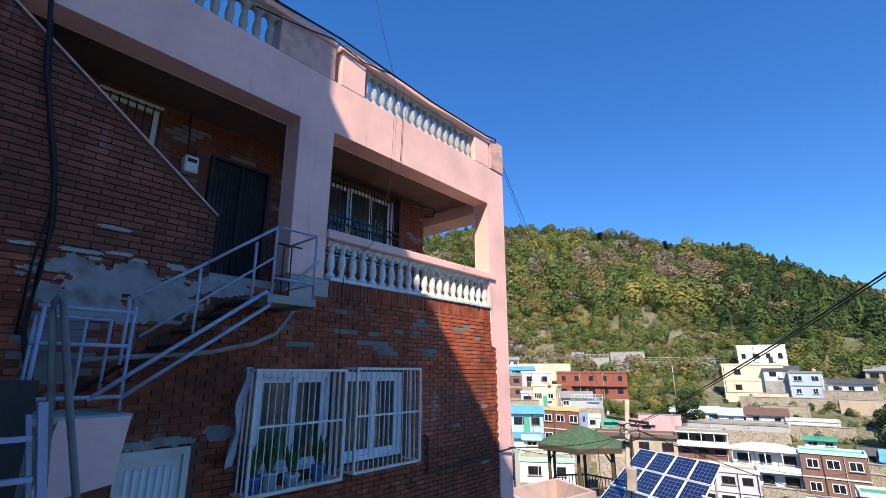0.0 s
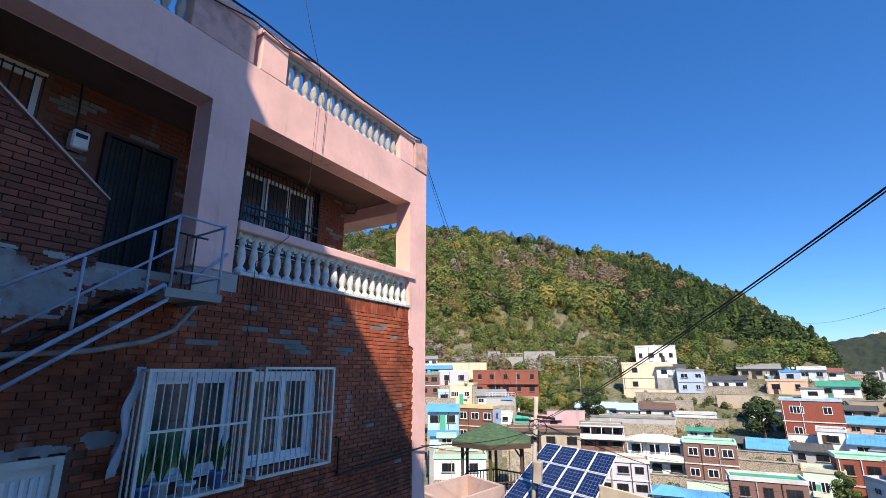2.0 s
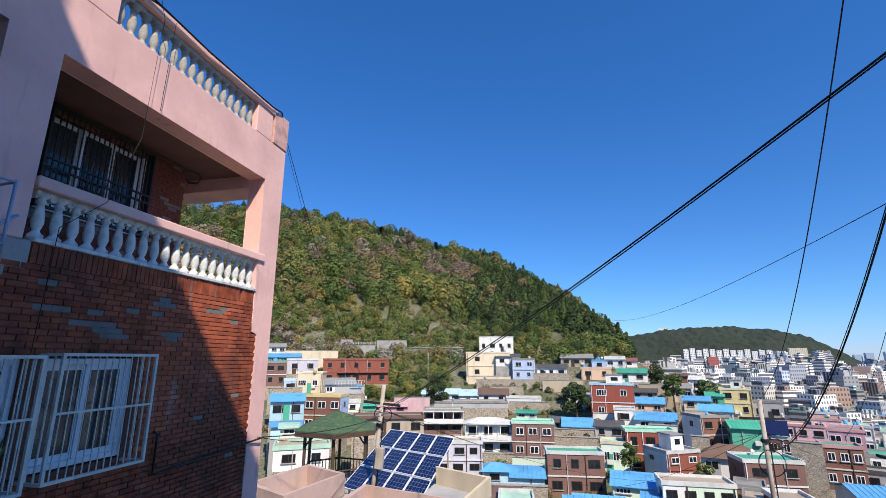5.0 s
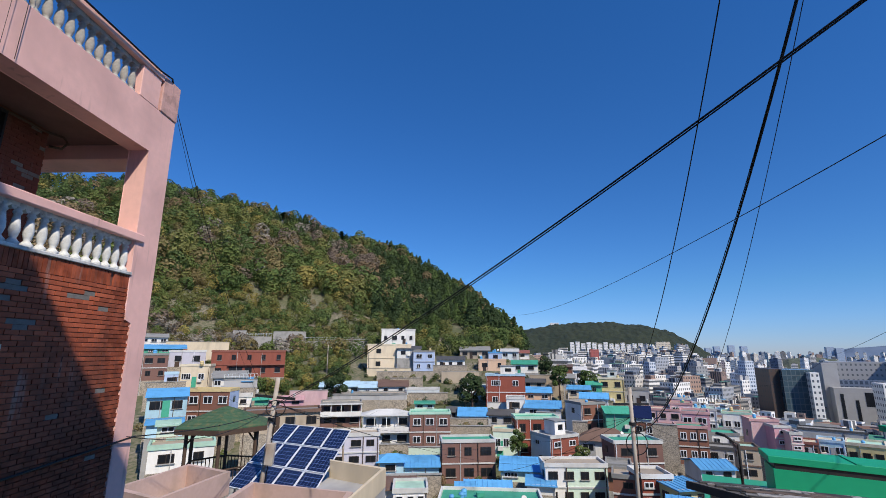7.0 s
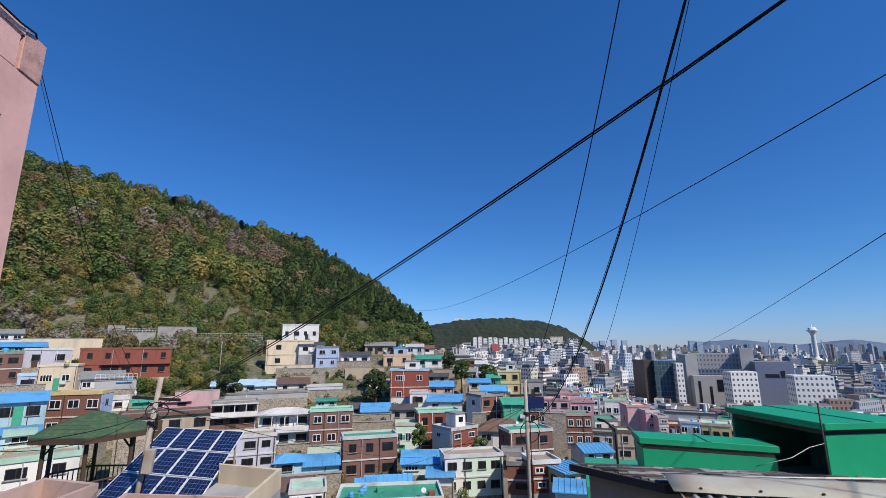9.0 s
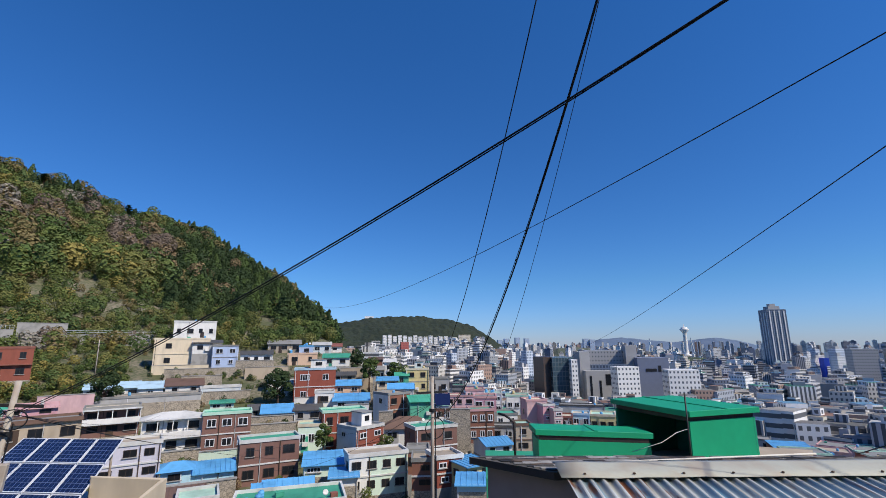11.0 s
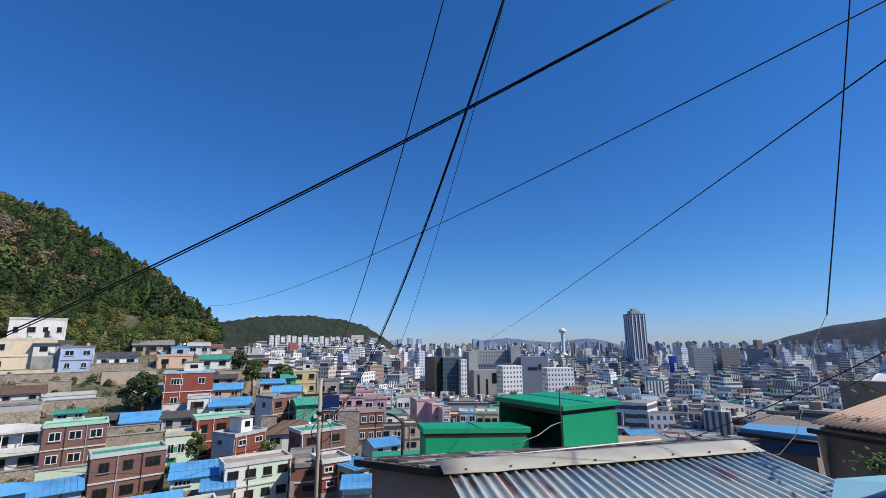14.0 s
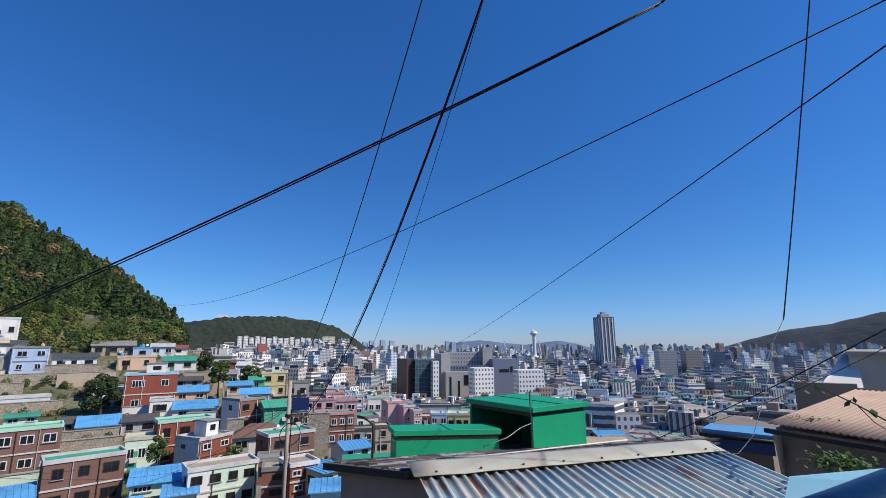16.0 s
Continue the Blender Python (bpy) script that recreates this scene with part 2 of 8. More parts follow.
add_joints(M["stone"], 4.5, (0.07, 0.065, 0.055))


# ---- mesh helpers ----
def box(bm, x0, y0, z0, x1, y1, z1, m=None):
    vs = [bm.verts.new(Vector(p) if m is None else m @ Vector(p)) for p in
          ((x0, y0, z0), (x1, y0, z0), (x1, y1, z0), (x0, y1, z0), (x0, y0, z1), (x1, y0, z1), (x1, y1, z1), (x0, y1, z1))]
    for f in ((3, 2, 1, 0), (4, 5, 6, 7), (0, 1, 5, 4), (1, 2, 6, 5), (2, 3, 7, 6), (3, 0, 4, 7)):
        bm.faces.new([vs[i] for i in f])


def tube(bm, pts, r, n=8, r1=None, caps=True):
    """A round bar along points; the radius may taper to r1."""
    rings = []
    pts = [Vector(p) for p in pts]
    for i, p in enumerate(pts):
        d = (pts[min(i + 1, len(pts) - 1)] - pts[max(i - 1, 0)]).normalized()
        side = d.cross(Vector((0, 0, 1)))
        side = Vector((1, 0, 0)) if side.length < 0.05 else side.normalized()
        up = side.cross(d)
        rr = r if r1 is None else r + (r1 - r) * i / (len(pts) - 1)
        rings.append([bm.verts.new(p + (side * math.cos(a) + up * math.sin(a)) * rr) for a in (2 * math.pi * k / n for k in range(n))])
    for a, b in zip(rings, rings[1:]):
        for k in range(n):
            bm.faces.new((a[k], a[(k + 1) % n], b[(k + 1) % n], b[k]))
    if caps:
        bm.faces.new(rings[0][::-1])
        bm.faces.new(rings[-1])


def lathe(bm, profile, n=10, m=None):
    """A turned shape from (radius, height) steps."""
    rings = []
    for r, z in profile:
        ring = []
        for k in range(n):
            p = Vector((r * math.cos(2 * math.pi * k / n), r * math.sin(2 * math.pi * k / n), z))
            ring.append(bm.verts.new(p if m is None else m @ p))
        rings.append(ring)
    for a, b in zip(rings, rings[1:]):
        for k in range(n):
            bm.faces.new((a[k], a[(k + 1) % n], b[(k + 1) % n], b[k]))
    bm.faces.new(rings[0][::-1])
    bm.faces.new(rings[-1])


def prism(bm, poly, axis, a, b):
    """A flat outline pushed along an axis from a to b."""
    def put(u, v, w):
        return {"x": (w, u, v), "y": (u, w, v), "z": (u, v, w)}[axis]
    lo = [bm.verts.new(put(u, v, a)) for u, v in poly]
    hi = [bm.verts.new(put(u, v, b)) for u, v in poly]
    n = len(poly)
    bm.faces.new(lo)
    bm.faces.new(hi[::-1])
    for k in range(n):
        bm.faces.new((lo[k], hi[k], hi[(k + 1) % n], lo[(k + 1) % n]))


def mesh_of(name, bm, material, smooth=False, bevel=0.0):
    if bevel:
        bmesh.ops.bevel(bm, geom=bm.edges[:], offset=bevel, segments=1, affect="EDGES", clamp_overlap=True)
    bmesh.ops.recalc_face_normals(bm, faces=bm.faces[:])
    me = bpy.data.meshes.new(name)
    bm.to_mesh(me)
    bm.free()
    me.materials.append(material)
    if smooth:
        me.polygons.foreach_set("use_smooth", [True] * len(me.polygons))
    return me


def part(name, bm, material, parent, label="", smooth=False, bevel=0.0):
    ob = new(name, mesh_of(name, bm, material, smooth, bevel))
    ob.parent = parent
    if label:
        tagged(ob, label)
    return ob


def thing(name, label, category, m=None, group="", kind=""):
    ob = new(name)
    if m is not None:
        ob.matrix_basis = m
    return tagged(ob, label, category, group, kind)


def solid(name, bm, material, label, category, m=None, group="", kind="", smooth=False, bevel=0.0):
    ob = new(name, mesh_of(name, bm, material, smooth, bevel))
    if m is not None:
        ob.matrix_basis = m
    return tagged(ob, label, category, group, kind)


def boxes(*bs):
    bm = bmesh.new()
    for b in bs:
        box(bm, *b)
    return bm


def tubes(r, *lines, n=8):
    bm = bmesh.new()
    for l in lines:
        tube(bm, l, r, n)
    return bm


# ---- ground ----
RIDGE_AZ = [-180, -14, -9, -8.1, -6.6, -4.3, -2.1, -0.1, 2.7, 5.4, 7.9, 12.4, 19.9, 26.4, 33.6, 45, 70, 180]
RIDGE_EL = [0, 0, 0, 0.6, 2.6, 4.8, 6.9, 7.8, 9.0, 10.4, 11.5, 13.0, 14.9, 16.2, 16.7, 15.3, 8, 0]


def terrain(x, y):
    """Ground height: down from the camera's slope to the village, up to the wooded hill, and out to the low city."""
    r = math.hypot(x, y + 5.3)
    az = math.degrees(math.atan2(y + 5.3, x))
    village = np.interp(r, [0, 3, 12, 25, 38, 56, 70, 80, 95, 110, 125, 140], [-1.7, -3.2, -7.5, -11.5, -13.6, -14.4, -12.6, -11.6, -9.0, -5.8, -2.0, 1.5])
    city = np.interp(r, [0, 3, 12, 25, 45, 80, 100, 130, 250, 500, 900, 1500, 5000], [-1.7, -3.2, -6.5, -11, -15.5, -21, -24, -29, -43, -60, -78, -86, -92])
    el = np.interp(az, RIDGE_AZ, RIDGE_EL)
    hill = np.interp(r, [0, 140, 150, 330, 420, 700, 1200, 5000], [0, 0, 0.05, 1, 0.98, 0.4, 0, 0])
    ridge = 330 * math.tan(radians(el))
    s = min(max((az + 22) / 16, 0), 1)
    s = s * s * (3 - 2 * s)
    base = village * s + city * (1 - s) if r < 140 else (1.5 * np.interp(r, [140, 330, 900, 5000], [1, 1, -40, -55])) * s + city * (1 - s)
    rise = np.interp(az, [-31, -26, -9, -5], [0, 1, 1, 0]) * np.interp(r, [260, 900, 1150, 1500], [0, 70, 82, 0])
    return base + rise * (1 - s) + hill * ridge + (noise.noise((x * 0.02, y * 0.02, 0)) * min(0.4 + max(r - 140, 0) * 0.05, 5) if r < 600 else 0)


def build_ground():
    rings = [0.6 * 1.085 ** i for i in range(112)]
    rings = [r for r in rings if r < 4700] + [4800]
    n = 240
    verts, faces = [], []
    for r in rings:
        for k in range(n):
            a = 2 * math.pi * k / n
            x, y = r * math.cos(a), -5.3 + r * math.sin(a)
            verts.append((x, y, terrain(x, y)))
    for i in range(len(rings) - 1):
        for k in range(n):
            k1 = (k + 1) % n
            faces.append((i * n + k, (i + 1) * n + k, (i + 1) * n + k1, i * n + k1))
    verts.append((0, -5.3, -1.7))
    faces += [(len(verts) - 1, k, (k + 1) % n) for k in range(n)]
    me = bpy.data.meshes.new("ground")
    me.from_pydata(verts, [], faces)
    m, nt, b = node_mat("earth_and_scrub")
    v = coords(nt)
    f1 = noise_fac(nt, v, 0.09, 0.4, 0.62)
    f2 = noise_fac(nt, v, 1.6, 0.40, 0.60, 8)
    c = mix_rgb(nt, (0.10, 0.105, 0.045), (0.24, 0.205, 0.155), f1)
    c = mix_rgb(nt, c, (0.055, 0.075, 0.03), mix_fac(nt, f2, 0.8))
    nt.links.new(c, b.inputs["Base Color"])
    b.inputs["Roughness"].default_value = 0.95
    me.materials.append(m)
    me.polygons.foreach_set("use_smooth", [True] * len(me.polygons))
    tagged(new("ground", me), "scrub and earth hillside dropping into a valley", "ground", kind="structure")


build_ground()

# ---- hillside village ----
WALLS = {"white": (0.77, 0.76, 0.73), "cream": (0.72, 0.61, 0.45), "mint": (0.62, 0.76, 0.64), "brown": (0.22, 0.12, 0.10), "red": (0.27, 0.085, 0.06),
         "brick": (0.23, 0.105, 0.075), "gray": (0.42, 0.42, 0.42), "cyan": (0.42, 0.64, 0.74), "tan": (0.46, 0.38, 0.29), "pink": (0.66, 0.44, 0.46),
         "redold": (0.30, 0.085, 0.058), "whitemint": (0.70, 0.70, 0.68), "rose": (0.62, 0.34, 0.40), "lavender": (0.55, 0.54, 0.62), "blue": (0.44, 0.55, 0.76), "peach": (0.66, 0.46, 0.33), "green": (0.10, 0.40, 0.27),
         "pale": (0.64, 0.70, 0.72), "yellow": (0.66, 0.55, 0.28)}
ROOFS = {"gray": (0.26, 0.26, 0.25), "white": (0.62, 0.62, 0.60), "blue": (0.10, 0.36, 0.66), "rust": (0.27, 0.10, 0.075), "pale": (0.42, 0.60, 0.72),
         "yellow": (0.58, 0.46, 0.24), "mint": (0.42, 0.64, 0.52), "pink": (0.62, 0.36, 0.36), "cream": (0.66, 0.58, 0.44), "peach": (0.62, 0.44, 0.33),
         "green": (0.06, 0.38, 0.25), "dark": (0.10, 0.10, 0.10), "brownroof": (0.17, 0.105, 0.08), "brick": (0.24, 0.09, 0.065), "tan": (0.42, 0.35, 0.27)}
for key, col in WALLS.items():
    M["w_" + key] = plain("render_" + key, col, 0.85, stain=darker(col, 0.5), s1=0.8, s2=6.0, amount=0.5, relief=0.15, vary=0.1, stretch=(1, 1, 0.35))
for key, col in ROOFS.items():
    M["r_" + key] = plain("roof_" + key, col, 0.65, stain=darker(col, 0.5), s1=0.6, s2=5.0, amount=0.75, relief=0.1, vary=0.12)
WORDS = {"brown": "brown brick", "brick": "red-brown brick", "red": "red brick", "white": "white rendered", "cream": "cream rendered", "mint": "pale mint rendered",
         "gray": "grey rendered", "cyan": "light blue rendered", "tan": "tan rendered", "pink": "pink rendered", "redold": "weathered red brick", "whitemint": "white and mint painted", "rose": "rose rendered", "lavender": "lavender rendered",
         "blue": "powder blue rendered", "peach": "peach rendered", "green": "green painted", "pale": "pale grey-blue rendered", "yellow": "yellow rendered"}
RWORDS = {"flat": "flat roof and parapet", "gable": "pitched sheet roof", "shed": "sloping sheet roof", "hip": "hipped roof"}
rng = random.Random(5)
ROOFTOPS = []


def tray(bm, x0, y0, x1, y1, z0, zi, z1, t):
    """A roof slab with a raised rim, in one piece."""
    def ring(a, b, c, d, z):
        return [bm.verts.new(p) for p in ((a, b, z), (c, b, z), (c, d, z), (a, d, z))]
    rs = [ring(x0, y0, x1, y1, z0), ring(x0, y0, x1, y1, z1), ring(x0 + t, y0 + t, x1 - t, y1 - t, z1), ring(x0 + t, y0 + t, x1 - t, y1 - t, zi)]
    bm.faces.new(rs[0][::-1])
    bm.faces.new(rs[3])
    for a, b in zip(rs, rs[1:]):
        for k in range(4):
            bm.faces.new((a[k], a[(k + 1) % 4], b[(k + 1) % 4], b[k]))


def ribbed(bm, x0, x1, yf, zf, yb, zb, t=0.06, rib=0.04, step=0.5):
    """A sloping sheet with standing seams, in one piece."""
    n = max(2, int((x1 - x0) / step))
    prof = [(x0, -t)]
    for k in range(n + 1):
        u = x0 + 0.03 + (x1 - x0 - 0.06) * k / n
        prof += [(u - 0.03, 0), (u - 0.03, rib), (u + 0.03, rib), (u + 0.03, 0)]
    prof.append((x1, -t))
    lo = [bm.verts.new((u, yf, zf + v)) for u, v in prof]
    hi = [bm.verts.new((u, yb, zb + v)) for u, v in prof]
    for k in range(len(prof)):
        k1 = (k + 1) % len(prof)
        bm.faces.new((lo[k], lo[k1], hi[k1], hi[k]))
    bm.faces.new(lo)
    bm.faces.new(hi[::-1])


def house(x, y, z, w, d, h, yaw, storeys, wall, roof, roof_colour, rise=0.6, cols=1, light=False, extras=""):
    """A small village house; its front stands at x, y and faces local -y, its plinth goes down to the slope.
    h is the height of the front wall with its parapet, rise that of the roof above it; extras names what else it carries."""
    extras = extras.split()
    kind_word = {"brownroof": "brown", "pale": "pale blue", "rust": "rust-red"}.get(roof_colour, roof_colour)
    hs = thing("house", f"{WORDS[wall]} {storeys}-storey house with {kind_word} {RWORDS[roof]}", "house", pose(x, y, z, 0, 0, yaw), "village houses")
    foot = min(terrain(x, y) - z, 0) - 3.5
    body_h = h - 0.35 if roof == "flat" else h
    two_tone = wall == "whitemint"
    main = "white" if two_tone else wall
    split = -w * 0.15 if two_tone else w / 2
    part("wall", boxes((-w / 2, 0, 0, split, d, body_h - 0.02)), M["w_" + main], hs)
    if two_tone:
        part("wall", boxes((split, 0, 0, w / 2, d, body_h - 0.02)), M["w_mint"], hs, "pale mint half of the front")
    part("plinth", boxes((-w / 2 - 0.03, -0.03, foot, w / 2 + 0.03, d + 0.03, 0)), M[rng.choice(["stone", "stone", "stone", "concrete"])], hs)
    if "white_sides" in extras or "pale_side" in extras:
        tone = "w_white" if "white_sides" in extras else "w_blue"
        for a, b in ((-w / 2 - 0.05, -w / 2), (w / 2, w / 2 + 0.05)):
            part("side_render", boxes((a, 0.02, 0, b, d, body_h - 0.03)), M[tone], hs, "smooth painted side wall")
    bm = bmesh.new()
    if roof == "flat":
        lip = 0.30 if "eave" in extras else 0.09
        tray(bm, -w / 2 - 0.09, -lip, w / 2 + 0.09, d + 0.09, body_h - 0.02, body_h + 0.09, h, 0.16)
        part("roof_deck", boxes((-w / 2 + 0.1, 0.12, body_h + 0.06, w / 2 - 0.1, d - 0.1, body_h + 0.12)), M["r_" + ("green" if "green_deck" in extras else "mint" if "clutter" in extras else rng.choice(["mint", "green", "gray", "gray", "tan", "cream", "gray", "tan"]))], hs)
    elif roof == "shed":
        ribbed(bm, -w / 2 - 0.2, w / 2 + 0.2, -0.4, body_h - 0.04, d + 0.2, body_h + rise, step=0.45)
        gb = bmesh.new()
        prism(gb, [(0.02, body_h - 0.03), (d - 0.02, body_h - 0.03), (d - 0.02, body_h + rise - 0.12)], "x", -w / 2 + 0.03, w / 2 - 0.03)
        part("gable", gb, M["w_" + main], hs)
    elif roof == "gable":
        ribbed(bm, -w / 2 - 0.2, w / 2 + 0.2, -0.4, body_h - 0.08, d / 2, body_h + rise, step=0.45)
        other = bmesh.new()
        ribbed(other, -w / 2 - 0.2, w / 2 + 0.2, d + 0.4, body_h - 0.08, d / 2, body_h + rise, step=0.45)
        part("roof", other, M["r_" + roof_colour], hs)
        gb = bmesh.new()
        prism(gb, [(0.02, body_h - 0.04), (d - 0.02, body_h - 0.04), (d / 2, body_h + rise - 0.12)], "x", -w / 2 + 0.05, w / 2 - 0.05)
        part("gable", gb, M["w_" + main], hs)
    else:
        vs = [bm.verts.new(p) for p in ((-w / 2 - 0.4, -0.4, body_h - 0.05), (w / 2 + 0.4, -0.4, body_h - 0.05), (w / 2 + 0.4, d + 0.4, body_h - 0.05), (-w / 2 - 0.4, d + 0.4, body_h - 0.05), (-w / 5, d / 2, body_h + rise), (w / 5, d / 2, body_h + rise))]
        for f in ((0, 1, 5, 4), (1, 2, 5), (2, 3, 4, 5), (3, 0, 4), (3, 2, 1, 0)):
            bm.faces.new([vs[i] for i in f])
    part("roof", bm, M["r_" + roof_colour], hs)
    # windows, each with frame, mullions and pane
    sh = body_h / storeys
    fr = M["pvc"] if light else M["frame_dark"] if main in ("brown", "red", "brick", "redold", "tan") else M[rng.choice(["frame_dark", "frame_dark", "pvc"])]

    def window(cx, z0, ww, wh, side=0):
        t = 0.08 if light else 0.05
        n = 4 if ww > 1.35 and light else 2 if ww > 0.7 else 1
        pw = (ww - t) / n
        if side:
            ob = part("window", boxes((side * w / 2 - 0.05, cx - ww / 2, z0, side * w / 2 + 0.05, cx + ww / 2, z0 + wh)), fr, hs)
        else:
            ob = part("window", boxes((cx - ww / 2, -0.05, z0, cx + ww / 2, -0.004, z0 + wh)), fr, hs)
        for k in range(n):
            a = cx - ww / 2 + t + pw * k
            if side:
                part("pane", boxes((side * w / 2 - 0.06, a, z0 + t, side * w / 2 + 0.06, a + pw - t, z0 + wh - t)), M["glass_far"], ob)
            else:
                part("pane", boxes((a, -0.06, z0 + t, a + pw - t, -0.045, z0 + wh - t)), M["glass_far"], ob)
        if not side and rng.random() < 0.6:
            part("sill", boxes((cx - ww / 2 - 0.08, -0.13, z0 - 0.07, cx + ww / 2 + 0.08, -0.004, z0 - 0.005)), M["concrete"], ob)

    for s in range(storeys):
        wh = min(1.05, sh * 0.40)
        z0 = s * sh + sh * 0.38
        for c in range(cols):
            ww = min(rng.choice([0.8, 1.1, 1.3]) * (1.3 if light else 1.0), w / max(cols, 1) * 0.62)
            if sh > 0.9:
                window(-w / 2 + (c + 0.5) * w / cols + rng.uniform(-0.12, 0.12), z0, ww, wh)
        if sh > 1.5:
            for sx in (-1, 1):
                window(d * rng.choice((0.3, 0.5, 0.65)), z0, min(0.8, d * 0.3), wh * 0.9, sx)
        if s:
            part("floor_band", boxes((-w / 2 - 0.05, -0.09, s * sh - 0.07, w / 2 + 0.05, -0.002, s * sh + 0.07)), M["r_" + ("rust" if wall == "red" else "white" if main in ("brown", "brick", "redold") else roof_colour)], hs)
    if cols and sh > 1.9 and storeys == 1 or "balcony" in extras:
        dx = rng.uniform(-0.3, 0.3) * w
        part("door", boxes((dx - 0.4, -0.05, 0.0, dx + 0.4, -0.008, min(1.9, sh * 0.8))), M[rng.choice(["wood", "frame_dark", "r_green", "w_gray"])], hs)
    for sx in rng.sample((-0.47, -0.16, 0.17, 0.47), 2 if w > 4 else 1):
        part("drainpipe", boxes((sx * w - 0.035, -0.11, foot + 1, sx * w + 0.035, -0.03, body_h - 0.05)), M[rng.choice(["pvc", "w_gray", "wood"])], hs)
    if "ledge" in extras:
        part("ledge", boxes((-w * 0.28, -0.55, sh - 0.1, w / 2, -0.1, sh + 0.05)), M["r_rust"], hs)
        part("entrance", boxes((-w * 0.26, -0.02, 0.1, -w * 0.08, -0.003, sh * 0.85)), M["glass_far"], hs)
    if "balcony" in extras:
        part("balcony", boxes((-w / 2, -0.9, sh - 0.1, w / 2 + 0.1, -0.1, sh + 0.02)), M["r_white"], hs)
        part("balcony_wall", boxes((-w / 2, -0.9, sh + 0.02, w / 2 + 0.1, -0.8, sh + 0.62)), M["w_white"], hs)
        for k in range(5):
            part("post", boxes((-w / 2 + w * k / 4 - 0.05, -0.88, sh + 0.62, -w / 2 + w * k / 4 + 0.05, -0.8, body_h - 0.05)), M["w_white"], hs)
        part("canopy", boxes((-w / 2 - 0.1, -1.0, body_h - 0.08, w / 2 + 0.15, -0.31, body_h + 0.04)), M["r_white"], hs)
    if "hut" in extras:
        hut = part("stair_hut", boxes((-w * 0.12, d * 0.3, body_h, w * 0.26, d * 0.3 + 2.0, body_h + 1.7)), M["w_white"], hs)
        part("hut_roof", boxes((-w * 0.12 - 0.12, d * 0.3 - 0.15, body_h + 1.7, w * 0.26 + 0.12, d * 0.3 + 2.1, body_h + 1.8)), M["r_gray"], hut)
        part("hut_window", boxes((0.0, d * 0.3 - 0.03, body_h + 0.7, w * 0.16, d * 0.3 - 0.004, body_h + 1.3)), M["glass_far"], hut)
    if "solar" in extras:
        bm = bmesh.new()
        prism(bm, [(-0.3, h + 0.1), (d * 0.5, h + 1.6), (d * 0.5, h + 1.68), (-0.3, h + 0.18)], "x", -w / 2 + 0.1, w / 2 - 0.1)
        part("solar_panel", bm, M["solar_far"], hs, "dark blue solar panel on the roof")
    if "unit" in extras or rng.random() < 0.3 and sh > 1.8:
        ux = rng.uniform(-0.35, 0.35) * w
        part("wall_unit", boxes((ux - 0.35, -0.38, sh * 0.25, ux + 0.35, -0.08, sh * 0.25 + 0.5)), M["w_white"], hs, "pale outdoor air unit")
    if roof == "flat" and w > 3 and d > 3:
        count = 7 if "clutter" in extras else 2 if "drum" in extras else rng.choice((0, 1, 1, 2, 3))
        for _ in range(count):
            spot = (rng.uniform(-0.42, 0.42) * w, rng.uniform(0.1, 0.8) * d, body_h + 0.12)
            ROOFTOPS.append((pose(x, y, z, 0, 0, yaw) @ Vector(spot), yaw))
    return hs


def terrace_wall(x, y, z, w, h, yaw, mat, railed=False):
    t = thing("terrace_wall", {"stone": "rough grey stone terrace wall", "concrete": "stained concrete terrace wall"}.get(mat, "painted rendered terrace wall"), "wall", pose(x, y, z, 0, 0, yaw), "terrace walls")
    part("wall", boxes((-w / 2, -0.2, -3.0, w / 2, 0.2, h)), M[mat], t)
    part("coping", boxes((-w / 2 - 0.05, -0.27, h, w / 2 + 0.05, 0.27, h + 0.08)), M["concrete"], t)
    if railed:
        part("railing", tubes(0.03, [(-w / 2, 0, h + 0.9), (w / 2, 0, h + 0.9)], [(-w / 2, 0, h + 0.5), (w / 2, 0, h + 0.5)], *[[(-w / 2 + w * k / 9, 0, h), (-w / 2 + w * k / 9, 0, h + 0.9)] for k in range(10)], n=5), M["w_pale"], t)


house(101.8, 60.3, 1.2, 5.3, 4.0, 1.7, -57, 1, "white", "shed", "gray", rise=0.89, cols=3)
house(95.4, 53.5, -0.7, 7.4, 4.0, 1.1, -58, 1, "green", "shed", "blue", rise=0.86, cols=3)
house(85.3, 48.9, -5.3, 4.0, 4.0, 4.8, -58, 2, "brown", "flat", "gray", cols=2)
house(92.3, 47.0, -3.1, 6.4, 4.0, 3.2, -60, 1, "lavender", "flat", "white", cols=2)
house(86.9, 42.3, -6.6, 5.1, 4.0, 4.1, -75, 1, "cream", "flat", "cream", cols=2, light=True, extras="unit")
house(81.7, 43.4, -6.3, 2.1, 4.0, 2.6, -59, 1, "blue", "flat", "pale", cols=1)
house(94.6, 35.7, -5.3, 13.8, 4.0, 5.4, -67, 2, "red", "flat", "rust", cols=5, extras="ledge")
house(77.9, 31.3, -6.3, 5.2, 4.0, 2.0, -65, 1, "white", "shed", "gray", rise=0.93, cols=3, light=True)
house(77.2, 28.1, -6.1, 1.5, 4.0, 1.3, -67, 1, "pale", "shed", "blue", rise=0.38, cols=1)
house(56.7, 28.6, -7.7, 4.2, 3.0, 2.4, -59, 1, "cyan", "shed", "blue", rise=0.74, cols=2)
house(51.6, 25.5, -9.0, 3.4, 3.0, 1.4, -59, 1, "cyan", "shed", "blue", rise=0.17, cols=1)
